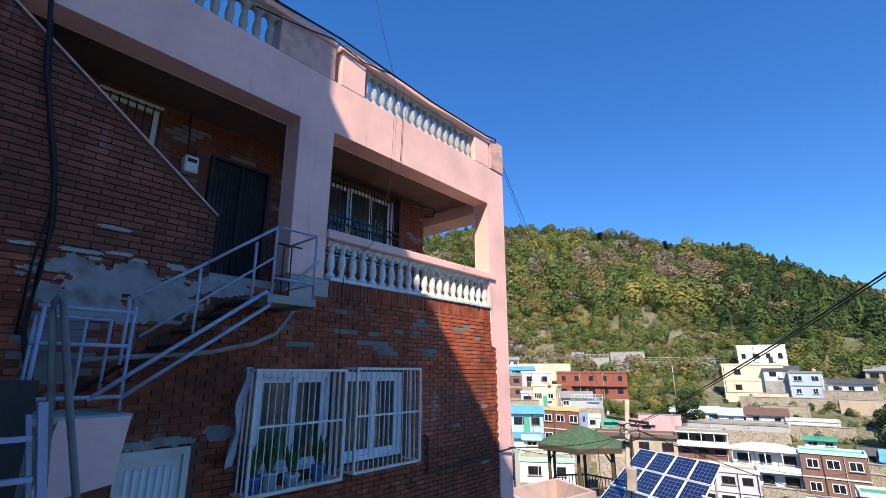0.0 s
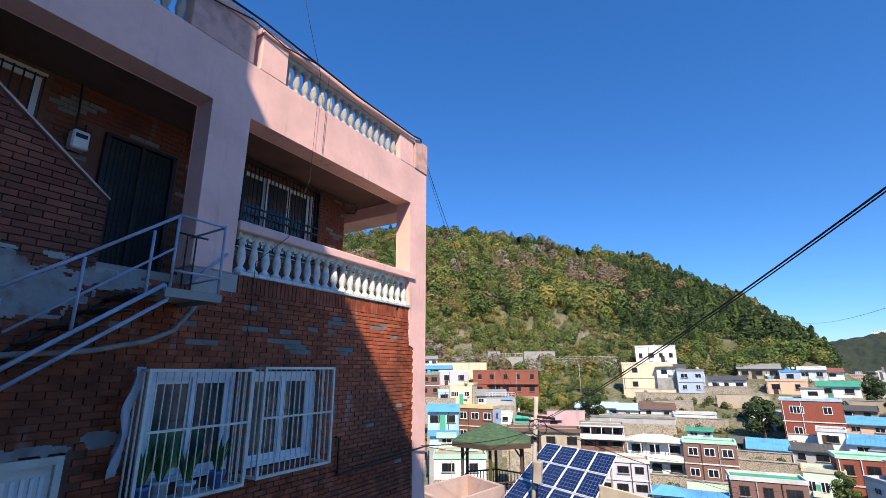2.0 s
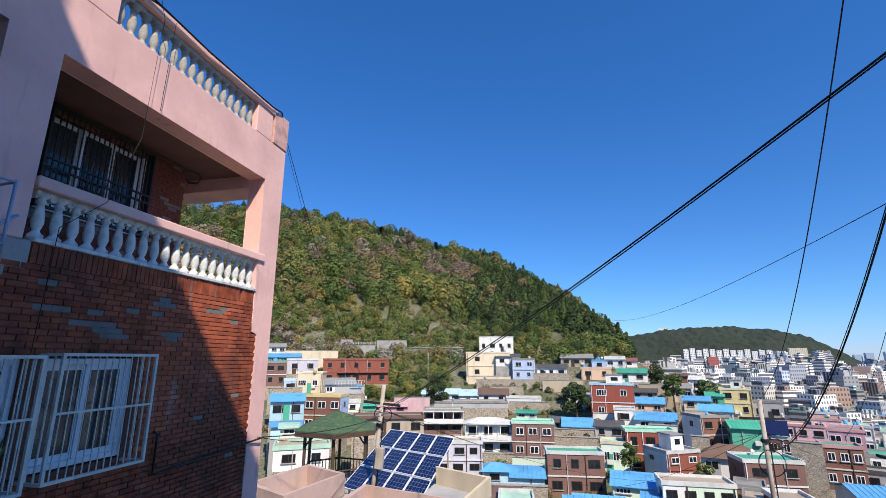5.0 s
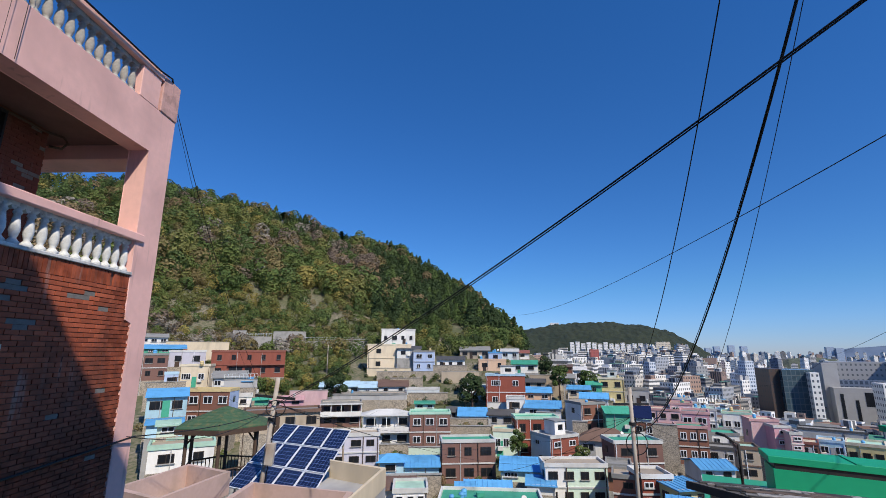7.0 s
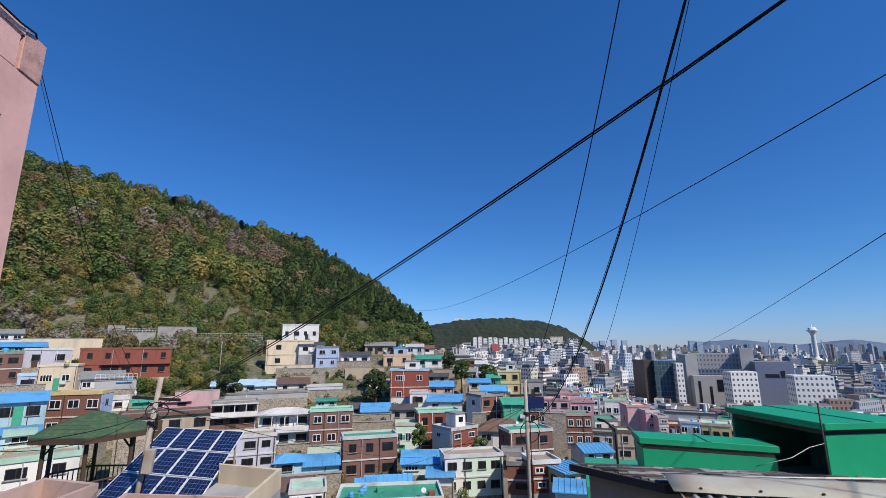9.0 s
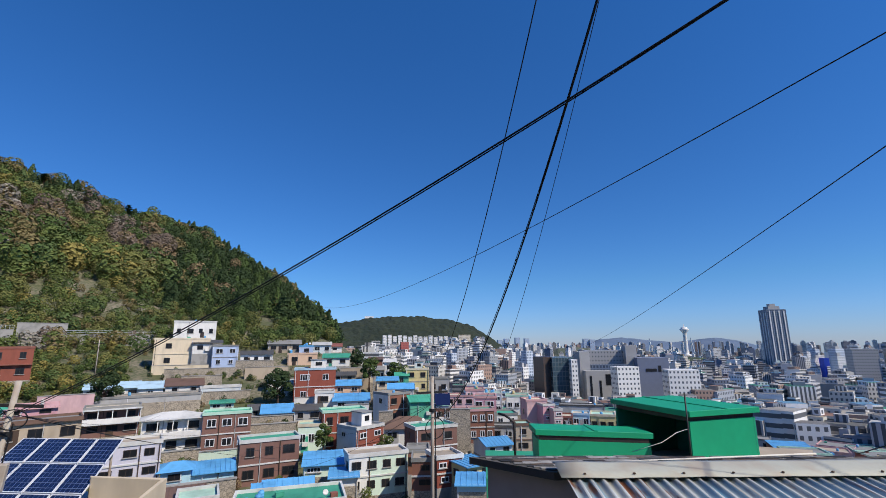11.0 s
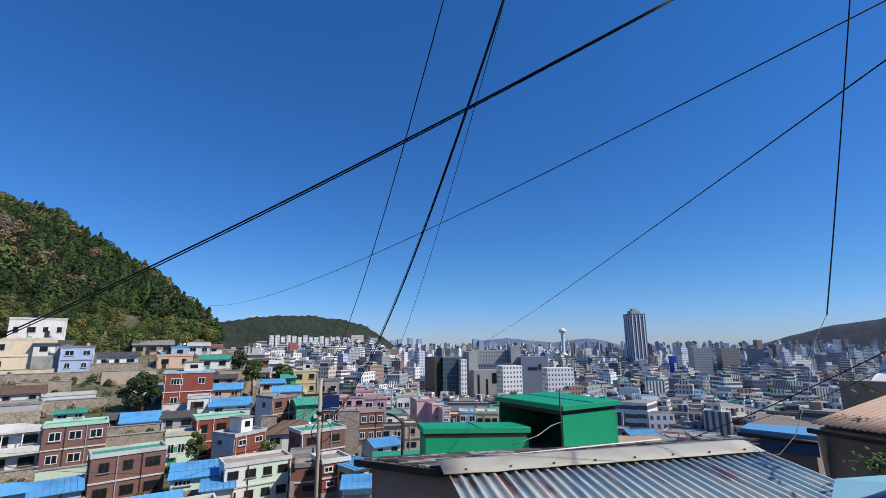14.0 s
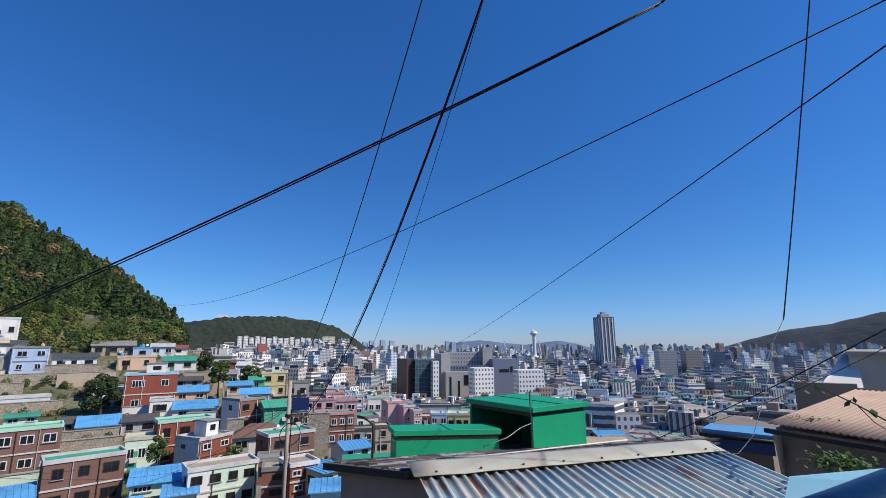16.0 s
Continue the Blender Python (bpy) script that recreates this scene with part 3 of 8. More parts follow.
house(62.3, 26.7, -10.1, 5.6, 3.0, 5.2, -87, 2, "brick", "flat", "yellow", cols=3, light=True, extras="pale_side")
house(67.9, 24.3, -7.8, 2.0, 3.0, 1.7, -66, 1, "white", "flat", "white", cols=1)
house(53.8, 13.7, -8.9, 8.2, 3.0, 2.5, -71, 1, "tan", "flat", "brownroof", cols=4, extras="eave")
house(67.0, 21.4, -7.5, 1.9, 3.0, 0.8, -68, 1, "green", "hip", "green", rise=0.30, cols=1)
house(71.9, 19.7, -8.3, 5.1, 4.0, 1.1, -71, 1, "rose", "shed", "pink", rise=0.27, cols=2)
house(39.7, 18.1, -6.9, 1.5, 3.0, 1.0, -59, 1, "mint", "gable", "mint", rise=0.14, cols=1)
house(37.7, 15.6, -9.0, 4.5, 3.0, 2.0, -61, 1, "white", "flat", "mint", cols=2)
house(125.3, 9.2, 1.3, 9.0, 4.0, 4.5, -83, 1, "white", "flat", "white", cols=4)
house(111.1, 9.6, -4.6, 10.2, 4.0, 6.2, -82, 2, "cream", "flat", "cream", cols=2)
house(110.6, 4.9, -1.7, 5.6, 4.0, 2.2, -85, 1, "white", "shed", "dark", rise=0.68, cols=2)
house(109.4, 1.3, -4.7, 5.0, 4.0, 4.8, -87, 2, "blue", "flat", "gray", cols=2, extras="drum")
house(113.1, -4.9, -4.6, 6.7, 4.0, 2.6, -90, 1, "white", "shed", "dark", rise=0.74, cols=3)
house(124.7, -11.2, -2.0, 7.9, 4.0, 2.2, -93, 1, "tan", "shed", "gray", rise=1.07, cols=3)
house(121.6, -16.2, -2.5, 3.4, 4.0, 2.3, -95, 1, "blue", "flat", "blue", cols=1)
house(123.2, -20.2, -2.3, 4.6, 4.0, 2.2, -97, 1, "pale", "shed", "white", rise=0.75, cols=2)
house(124.8, -23.6, -2.1, 3.8, 4.0, 1.6, -98, 1, "white", "shed", "rust", rise=0.75, cols=1)
house(113.9, -14.8, -4.7, 6.6, 4.0, 2.8, -95, 1, "peach", "flat", "peach", cols=2)
house(111.8, -22.2, -5.0, 6.1, 4.0, 2.0, -99, 1, "white", "shed", "green", rise=0.85, cols=2)
house(95.7, -8.8, -8.7, 3.4, 4.0, 2.6, -92, 1, "white", "gable", "dark", rise=0.65, cols=1)
house(98.7, -22.0, -7.6, 4.6, 4.0, 1.4, -100, 1, "tan", "gable", "dark", rise=0.58, cols=2)
house(120.8, -33.7, -5.5, 3.7, 4.0, 1.6, -103, 1, "brick", "shed", "brownroof", rise=0.47, cols=1)
house(107.1, -30.7, -8.6, 3.6, 4.0, 2.8, -103, 1, "cream", "gable", "gray", rise=0.79, cols=2)
house(114.1, -35.7, -7.4, 3.0, 4.0, 3.0, -105, 1, "white", "shed", "white", rise=0.69, cols=1)
house(94.9, -30.1, -9.0, 4.4, 4.0, 1.7, -105, 1, "cream", "shed", "blue", rise=0.51, cols=2)
house(98.9, -37.8, -10.4, 5.0, 4.0, 5.1, -108, 2, "yellow", "flat", "cream", cols=2, extras="hut")
house(98.9, -34.3, -9.0, 3.0, 4.0, 2.3, -106, 1, "green", "gable", "green", rise=0.58, cols=1)
house(99.2, -42.8, -11.2, 4.9, 4.0, 3.7, -111, 1, "gray", "flat", "gray", cols=2)
house(90.7, -21.3, -9.3, 5.0, 4.0, 1.7, -100, 1, "peach", "shed", "blue", rise=0.76, cols=2)
house(93.5, 16.8, -8.6, 7.7, 4.0, 1.8, -77, 1, "white", "shed", "pale", rise=0.79, cols=4)
house(93.6, 11.3, -8.7, 3.5, 4.0, 1.7, -80, 1, "white", "shed", "pale", rise=0.89, cols=1)
house(94.4, 6.4, -8.4, 5.8, 4.0, 1.6, -83, 1, "white", "shed", "brownroof", rise=1.03, cols=2)
house(92.9, 0.5, -8.3, 6.5, 2.5, 1.3, -86, 1, "pale", "flat", "white", cols=0)
house(85.7, 10.4, -8.6, 15.0, 4.0, 1.2, -80, 1, "gray", "flat", "gray", cols=0)
house(72.2, 11.4, -11.1, 5.9, 3.0, 3.7, -77, 2, "brown", "flat", "gray", cols=3, extras="balcony eave")
house(66.7, 3.8, -12.9, 6.3, 3.0, 4.3, -82, 2, "white", "hip", "white", rise=0.62, cols=3, extras="balcony eave")
house(66.2, -2.2, -13.0, 5.5, 3.0, 4.9, -87, 2, "brown", "flat", "mint", cols=3, light=True)
house(79.0, -0.7, -9.5, 3.2, 3.0, 1.1, -87, 1, "mint", "shed", "green", rise=0.13, cols=2)
house(81.3, -5.4, -11.3, 2.2, 4.0, 1.4, -90, 1, "tan", "gable", "dark", rise=0.59, cols=1)
house(77.7, -8.5, -11.8, 4.6, 4.0, 1.7, -92, 1, "white", "shed", "blue", rise=0.85, cols=2)
house(77.4, -13.0, -11.8, 4.2, 4.0, 1.9, -96, 1, "gray", "shed", "dark", rise=0.40, cols=2)
house(87.3, -14.9, -10.2, 7.1, 4.0, 6.1, -96, 2, "redold", "flat", "pale", cols=2, light=True, extras="unit hut")
house(81.4, -15.9, -10.1, 3.1, 4.0, 2.5, -97, 1, "white", "flat", "white", cols=1)
house(78.8, -19.9, -10.4, 5.8, 4.0, 1.4, -101, 1, "white", "shed", "blue", rise=0.78, cols=2)
house(64.9, -16.5, -13.9, 5.7, 3.0, 5.4, -88, 2, "redold", "flat", "mint", cols=3)
house(63.9, -12.3, -13.3, 3.5, 3.0, 3.4, -96, 1, "mint", "flat", "cream", cols=3, light=True)
house(86.5, -30.5, -10.1, 4.8, 4.0, 1.9, -106, 1, "white", "gable", "blue", rise=0.85, cols=2)
house(74.1, -26.7, -12.4, 4.3, 4.2, 4.8, -70, 2, "brick", "flat", "gray", cols=2, extras="white_sides")
house(70.2, -29.1, -11.4, 3.5, 3.0, 2.7, -99, 1, "green", "shed", "green", rise=0.66, cols=0)
house(69.1, -32.1, -12.1, 2.6, 3.0, 2.7, -111, 1, "brick", "flat", "white", cols=2, light=True, extras="solar")
house(82.8, -40.8, -13.7, 5.4, 4.0, 4.2, -113, 2, "pink", "flat", "pink", cols=3)
house(90.7, -47.6, -12.2, 3.4, 4.0, 3.8, -115, 2, "pink", "flat", "white", cols=2, light=True)
house(63.1, -35.9, -14.0, 3.5, 3.0, 4.7, -106, 2, "brick", "flat", "pink", cols=3, light=True)
house(68.3, -39.0, -10.6, 3.5, 4.0, 2.4, -116, 1, "rose", "flat", "pink", cols=2, light=True)
house(60.3, -23.9, -12.7, 6.2, 3.0, 2.0, -107, 1, "white", "hip", "brownroof", rise=1.28, cols=3)
house(51.1, 4.9, -11.9, 5.0, 3.0, 3.5, -79, 2, "lavender", "flat", "white", cols=3)
house(51.7, 1.1, -12.7, 2.5, 3.0, 1.4, -83, 1, "cyan", "hip", "blue", rise=0.51, cols=1)
house(53.0, -1.7, -12.9, 4.2, 3.0, 0.9, -86, 1, "cyan", "shed", "blue", rise=0.44, cols=2)
house(55.3, -7.1, -14.4, 6.0, 3.0, 4.7, -84, 2, "brown", "flat", "white", cols=3, extras="green_deck")
house(58.6, -18.6, -13.3, 4.2, 3.8, 3.6, -63, 2, "red", "flat", "white", cols=2, light=True, extras="white_sides hut")
house(51.6, -12.5, -13.2, 4.5, 3.0, 1.2, -98, 1, "mint", "shed", "blue", rise=0.66, cols=2, light=True)
house(47.4, -13.6, -13.2, 2.6, 3.0, 0.9, -100, 1, "white", "shed", "blue", rise=0.12, cols=1)
house(48.7, -17.3, -14.7, 6.0, 3.0, 4.0, -90, 2, "whitemint", "flat", "white", cols=4)
house(50.4, -22.0, -13.7, 2.4, 3.0, 2.6, -108, 1, "brick", "flat", "gray", cols=2)
house(53.5, -25.3, -13.7, 5.3, 3.6, 4.3, -86, 2, "brown", "flat", "white", cols=2, extras="green_deck")
house(44.5, -20.9, -13.6, 2.8, 3.0, 2.9, -109, 2, "brick", "flat", "gray", cols=1)
house(42.7, -22.6, -13.0, 2.6, 3.0, 2.8, -90, 2, "redold", "flat", "white", cols=2, light=True)
house(40.8, -24.6, -12.7, 2.8, 3.0, 1.9, -77, 1, "yellow", "shed", "blue", rise=0.12, cols=2)
house(36.5, -22.0, -11.7, 2.5, 3.0, 0.6, -115, 1, "cyan", "shed", "blue", rise=0.12, cols=1)
house(46.0, -8.5, -13.6, 4.2, 3.0, 1.1, -94, 1, "pale", "gable", "blue", rise=0.59, cols=2)
house(44.1, -6.4, -12.8, 1.6, 3.0, 0.8, -91, 1, "pale", "gable", "blue", rise=0.40, cols=1)
house(41.9, -0.8, -12.0, 2.7, 3.0, 0.8, -84, 1, "white", "shed", "brownroof", rise=0.16, cols=2)
house(40.0, -1.9, -12.0, 2.7, 3.0, 1.3, -85, 1, "white", "flat", "white", cols=3)
house(38.0, -8.1, -12.1, 8.0, 4.2, 0.9, -94, 1, "white", "flat", "white", cols=3, extras="green_deck clutter")
house(83.4, -44.3, -12.5, 3.5, 4.0, 3.9, -115, 2, "pink", "flat", "pink", cols=2, light=True)
house(84.6, -48.8, -13.5, 3.5, 4.0, 3.9, -117, 2, "white", "flat", "white", cols=2, light=True)
house(68.5, -42.8, -15.1, 3.6, 4.0, 4.1, -109, 2, "white", "flat", "gray", cols=2)
house(86.7, -55.4, -14.4, 4.6, 4.0, 3.9, -120, 1, "white", "flat", "mint", cols=3, light=True)
house(74.5, -52.3, -14.2, 3.8, 4.0, 4.2, -106, 1, "pink", "flat", "pink", cols=0)
house(71.7, -53.0, -15.0, 2.2, 4.0, 4.5, -99, 3, "rose", "flat", "white", cols=1, light=True)
house(69.2, -53.1, -15.0, 1.5, 4.0, 4.0, -105, 3, "pink", "flat", "white", cols=1, light=True)
house(56.9, -39.0, -14.4, 2.1, 3.0, 3.8, -111, 2, "tan", "flat", "brownroof", cols=1)
house(95.5, -78.1, -16.5, 10.5, 4.0, 1.8, -127, 1, "gray", "flat", "dark", cols=0)
house(74.9, -58.9, -15.8, 2.0, 4.0, 2.5, -126, 1, "brick", "flat", "rust", cols=2)
house(76.6, -63.3, -16.3, 3.2, 4.0, 3.0, -127, 1, "cyan", "flat", "pale", cols=2, light=True)
house(63.3, -57.5, -14.7, 3.8, 4.0, 3.3, -130, 1, "yellow", "flat", "cream", cols=3)
house(63.2, -60.7, -14.8, 1.5, 4.0, 2.8, -131, 2, "cream", "flat", "yellow", cols=2)
house(53.2, -33.3, -13.6, 3.5, 4.0, 1.5, -93, 1, "pale", "gable", "blue", rise=0.54, cols=2)
house(63.5, -39.5, -14.2, 3.2, 3.0, 2.3, -118, 1, "gray", "flat", "dark", cols=2)
terrace_wall(104.5, 51.8, 0.8, 12.6, 1.1, -61, "w_cream")
terrace_wall(127.5, 39.3, 2.8, 8.5, 2.3, -71, "concrete")
terrace_wall(120.0, 49.8, 2.4, 3.2, 2.7, -65, "concrete")
terrace_wall(120.1, 44.6, 1.6, 5.9, 1.9, -67, "concrete", True)
terrace_wall(128.8, 28.3, 1.4, 19.9, 1.2, -75, "concrete", True)
terrace_wall(71.9, 38.3, -5.8, 5.4, 1.1, -59, "stone")
terrace_wall(72.8, 28.2, -6.5, 6.7, 0.9, -65, "stone")
terrace_wall(105.9, 5.3, -6.6, 12.5, 2.1, -84, "stone")
terrace_wall(109.1, 9.3, -5.1, 10.1, 1.2, -82, "w_cream")
terrace_wall(108.1, -4.7, -5.2, 7.6, 2.0, -90, "stone")
terrace_wall(105.1, -7.0, -5.2, 8.3, 0.7, -91, "w_tan")
terrace_wall(91.0, -0.6, -9.2, 7.5, 1.4, -87, "stone")
terrace_wall(69.4, -7.5, -12.7, 6.3, 2.3, -92, "stone")
terrace_wall(85.4, -14.8, -10.6, 6.7, 1.7, -96, "w_white")
terrace_wall(77.4, -6.6, -11.8, 8.4, 1.3, -91, "stone")
terrace_wall(93.8, -10.1, -9.2, 3.8, 3.0, -93, "w_pale")
terrace_wall(64.0, -21.9, -11.9, 1.9, 2.9, -105, "stone")
terrace_wall(61.8, -1.8, -13.6, 4.1, 1.8, -87, "w_mint")
terrace_wall(63.8, 3.5, -13.3, 6.3, 1.4, -82, "stone")
terrace_wall(82.4, 19.5, -7.6, 6.3, 0.9, -73, "w_pink")
terrace_wall(98.6, 4.2, -7.3, 6.7, 1.8, -84, "stone")
terrace_wall(102.2, -24.9, -6.5, 6.1, 1.5, -101, "w_tan")
terrace_wall(62.6, -32.2, -11.6, 2.9, 2.5, -113, "stone")
terrace_wall(70.7, -19.2, -11.9, 3.5, 3.2, -101, "w_white")
terrace_wall(46.9, -1.4, -12.0, 5.6, 0.6, -85, "stone")
terrace_wall(76.8, 29.0, -6.1, 5.0, 1.5, -66, "w_gray", True)


# ---- city on the plain ----
def facade_mat(name, cols, floor=3.0, bay=3.2):
    m, nt, b = node_mat(name)
    uv = nt.nodes.new("ShaderNodeUVMap")
    br = nt.nodes.new("ShaderNodeTexBrick")
    br.offset = 0.0
    br.inputs["Scale"].default_value = 1.0
    br.inputs["Mortar Size"].default_value = 0.26
    br.inputs["Brick Width"].default_value = 1.0
    br.inputs["Row Height"].default_value = 1.0
    br.inputs["Mortar Smooth"].default_value = 0.0
    nt.links.new(uv.outputs[0], br.inputs["Vector"])
    geo = nt.nodes.new("ShaderNodeNewGeometry")
    ramp = nt.nodes.new("ShaderNodeValToRGB")
    ramp.color_ramp.interpolation = "CONSTANT"
    els = ramp.color_ramp.elements
    while len(els) < len(cols):
        els.new(0.5)
    for i, c in enumerate(cols):
        els[i].position = i / len(cols)
        els[i].color = (*c, 1)
    nt.links.new(geo.outputs["Random Per Island"], ramp.inputs[0])
    dark = mix_rgb(nt, ramp.outputs[0], (0.03, 0.04, 0.055), 0.88)
    c = mix_rgb(nt, dark, ramp.outputs[0], br.outputs["Fac"])
    nt.links.new(c, b.inputs["Base Color"])
    b.inputs["Roughness"].default_value = 0.6
    return m


CITY = [(0.82, 0.82, 0.81), (0.85, 0.84, 0.82), (0.80, 0.78, 0.74), (0.66, 0.62, 0.56), (0.46, 0.46, 0.48), (0.84, 0.84, 0.84), (0.36, 0.39, 0.44), (0.60, 0.57, 0.52), (0.24, 0.24, 0.26), (0.38, 0.26, 0.21), (0.80, 0.79, 0.76), (0.17, 0.20, 0.26), (0.28, 0.27, 0.26)]
M["city"] = facade_mat("city_facades", CITY)
M["low_city"] = island_mat("low_city_blocks", [(0.34, 0.33, 0.31), (0.25, 0.15, 0.11), (0.14, 0.30, 0.44), (0.40, 0.37, 0.32), (0.22, 0.22, 0.21), (0.08, 0.28, 0.19), (0.34, 0.29, 0.22), (0.50, 0.49, 0.47), (0.15, 0.15, 0.14), (0.20, 0.20, 0.20)], 0.8, 0.2, 0.3)


def city_block(bm, uvl, x, y, z0, w, d, h, yaw):
    m = pose(x, y, z0, 0, 0, yaw)
    n0 = len(bm.faces)
    box(bm, -w / 2, -d / 2, 0, w / 2, d / 2, h, m)
    bm.faces.ensure_lookup_table()
    for i in range(n0, n0 + 6):
        f = bm.faces[i]
        vertical = i - n0 >= 2
        width = w if (i - n0) in (2, 4) else d
        for lp, (u, v) in zip(f.loops, ((0, 0), (round(width / 2.2), 0), (round(width / 2.2), round(h / 2.9)), (0, round(h / 2.9)))):
            lp[uvl].uv = (u, v) if vertical else (0.02, 0.02)


def build_city():
    """Blocks over the plain: walls with windows, and roofs in mixed tones."""
    r = random.Random(11)
    walls, wuv, roofs, roof_f = [], [], [], []
    faces = []

    def block(x, y, z0, w, d, h, yaw, roof=True):
        c, s = math.cos(radians(yaw)), math.sin(radians(yaw))
        ring = [(x + c * a * w / 2 - s * b * d / 2, y + s * a * w / 2 + c * b * d / 2) for a, b in ((-1, -1), (1, -1), (1, 1), (-1, 1))]
        n = len(walls)
        walls.extend([(*p, z0) for p in ring] + [(*p, z0 + h) for p in ring])
        u0, v0 = r.randrange(50), r.randrange(50)
        style = r.choice(("grid", "ribbon", "strip", "grid", "blank", "ribbon"))
        for k in range(4):
            faces.append((n + k, n + (k + 1) % 4, n + 4 + (k + 1) % 4, n + 4 + k))
            nu, nv = max(1, round((w if k % 2 == 0 else d) / 2.0)), max(1, round(h / 2.8))
            ua, ub, va, vb = u0, u0 + nu, v0, v0 + nv
            if style == "ribbon":
                ua, ub = u0 + 0.4, u0 + 0.6
            elif style == "strip":
                va, vb = v0 + 0.4, v0 + 0.6
            elif style == "blank" and k % 2:
                ua, ub, va, vb = u0 + 0.02, u0 + 0.04, v0 + 0.02, v0 + 0.04
            wuv.extend([(ua, va), (ub, va), (ub, vb), (ua, vb)])
        n = len(roofs)
        roofs.extend([(*p, z0 + h + 0.02) for p in ring])
        roof_f.append((n, n + 1, n + 2, n + 3))

    for i in range(11500):
        az = r.uniform(-88, -4)
        dist = 170 * (3400 / 170) ** (r.random() ** 0.8)
        if az > -12 and dist < 600 or az > -21 and dist < 190:
            continue
        if -56 < az < -44 and 1250 < dist < 1800:
            continue
        if -47.5 < az < -31.5 and 262 < dist < 350:
            continue
        x, y = dist * math.cos(radians(az)), -5.3 + dist * math.sin(radians(az))
        z = terrain(x, y)
        yaw = r.choice([-62, -30, -75, -45]) + r.uniform(-8, 8)
        base_el = math.degrees(math.atan2(z, dist))
        if dist > 330 and r.random() < 0.36 and not (-29 < az < -8 and dist > 700):
            top = min(r.uniform(base_el + 1.0, base_el + 3.8), r.uniform(-2.2, 0.05))
            h = min(max(dist * math.tan(radians(top)) - z, 12), 85)
            w, d = r.uniform(9, 22), r.uniform(9, 13)
            block(x, y, z - 5, w, d, h + 5, yaw)
            block(x, y, z + h, w * 0.3, d * 0.5, 2.5, yaw)
        else:
            h = r.uniform(5, 15) * (1 if dist < 700 else 1.3)
            w, d = r.uniform(5.5, 11), r.uniform(5.5, 9.5)
            block(x, y, z - 5, w, d, h + 5, yaw)
            if r.random() < 0.55:
                block(x + r.uniform(-1.5, 1.5), y + r.uniform(-1.5, 1.5), z + h, w * 0.35, d * 0.35, 2.2, yaw)
    me = bpy.data.meshes.new("city_blocks")
    me.from_pydata(walls, [], faces)
    uvl = me.uv_layers.new(name="UVMap")
    uvl.data.foreach_set("uv", np.array(wuv, dtype=np.float32).ravel())
    me.materials.append(M["city"])
    tagged(new("city_blocks", me), "distant city blocks and apartment towers with rows of windows", "city", kind="stuff")
    me = bpy.data.meshes.new("city_roofs")
    me.from_pydata(roofs, [], roof_f)
    me.materials.append(M["low_city"])
    tagged(new("city_roofs", me), "distant city roofs in grey, green and blue", "city", kind="stuff")


build_city()
# houses stepping down below the roofs
for k in range(40):
    az, dist = (rng.uniform(-70, -53), rng.uniform(110, 190)) if k % 2 else (rng.uniform(-40, -24), rng.uniform(75, 175))
    hx, hy = dist * math.cos(radians(az)), -5.3 + dist * math.sin(radians(az))
    wide, floors = rng.uniform(5, 8), rng.choice((1, 2, 2))
    house(hx, hy, terrain(hx, hy), wide, rng.uniform(5, 7), 2.9 * floors, az - 90 + rng.uniform(-15, 35), floors,
          rng.choice(["white", "cream", "brick", "pink", "gray", "rose", "tan", "brown", "pink"]), rng.choice(["flat", "flat", "flat", "shed"]), rng.choice(["white", "blue", "mint", "gray", "pink"]), 0.7, 2, rng.random() < 0.5)


# ---- the pink and brick house ----
XL, XR = -3.0, 8.05
FLOOR = 1.12
wall_low = solid("wall_lower", boxes((XL, 0.012, -4.6, 1.50, 0.3, 0.97), (1.50, 0.012, -0.70, 2.14, 0.3, 0.97), (2.14, 0.012, -4.6, 2.80, 0.3, 0.97), (2.80, 0.012, 0.02, 5.14, 0.3, 0.97), (3.82, 0.012, -1.16, 4.04, 0.3, 0.02), (2.80, 0.012, -4.6, 5.14, 0.3, -1.18), (2.80, 0.012, -1.18, 3.82, 0.3, -1.16), (5.14, 0.012, -4.6, 7.75, 0.3, 0.97)), M["mortar"], "red brick lower wall with dark mortar and cement patches", "wall", kind="structure")
# stair parapet: solid brick with a sloping top in front of the entrance bay
bm = bmesh.new()
prism(bm, [(XL, 0.97), (2.09, 0.97), (2.07, 1.70), (0.37, 3.0), (-1.2, 4.2), (XL, 4.2)], "y", 0.012, 0.2)
wall_stair = solid("wall_stair", bm, M["mortar_shaded"], "sloping red brick parapet wall of the roof stair", "wall", kind="structure")
bm = bmesh.new()
prism(bm, [(2.10, 1.705), (0.37, 3.03), (-1.2, 4.23), (-1.2, 4.25), (0.38, 3.05), (2.11, 1.72)], "y", -0.015, 0.22)
part("coping", bm, M["pink_dirty"], wall_stair)

# frame of painted concrete: corner pillar, middle pillar, roof beam
bm = bmesh.new()
prism(bm, [(XL, 3.40), (3.02, 3.40), (3.02, 1.20), (3.56, 1.20), (3.56, 3.40), (7.45, 3.40), (7.45, 0.62), (7.62, 0.45), (7.62, -6.0), (8.05, -6.0), (8.05, 4.22), (XL, 4.22)], "y", -0.02, 0.33)
frame_front = solid("wall_frame_front", bm, M["pink"], "pink painted concrete frame of pillars and roof beam", "wall", kind="structure", bevel=0.01)
solid("pillar_middle_foot", boxes((3.05, -0.01, 0.9, 3.66, 0.30, 1.2)), M["pale_patch"], "peeling pale foot of the middle pillar", "pillar", kind="structure", bevel=0.012)
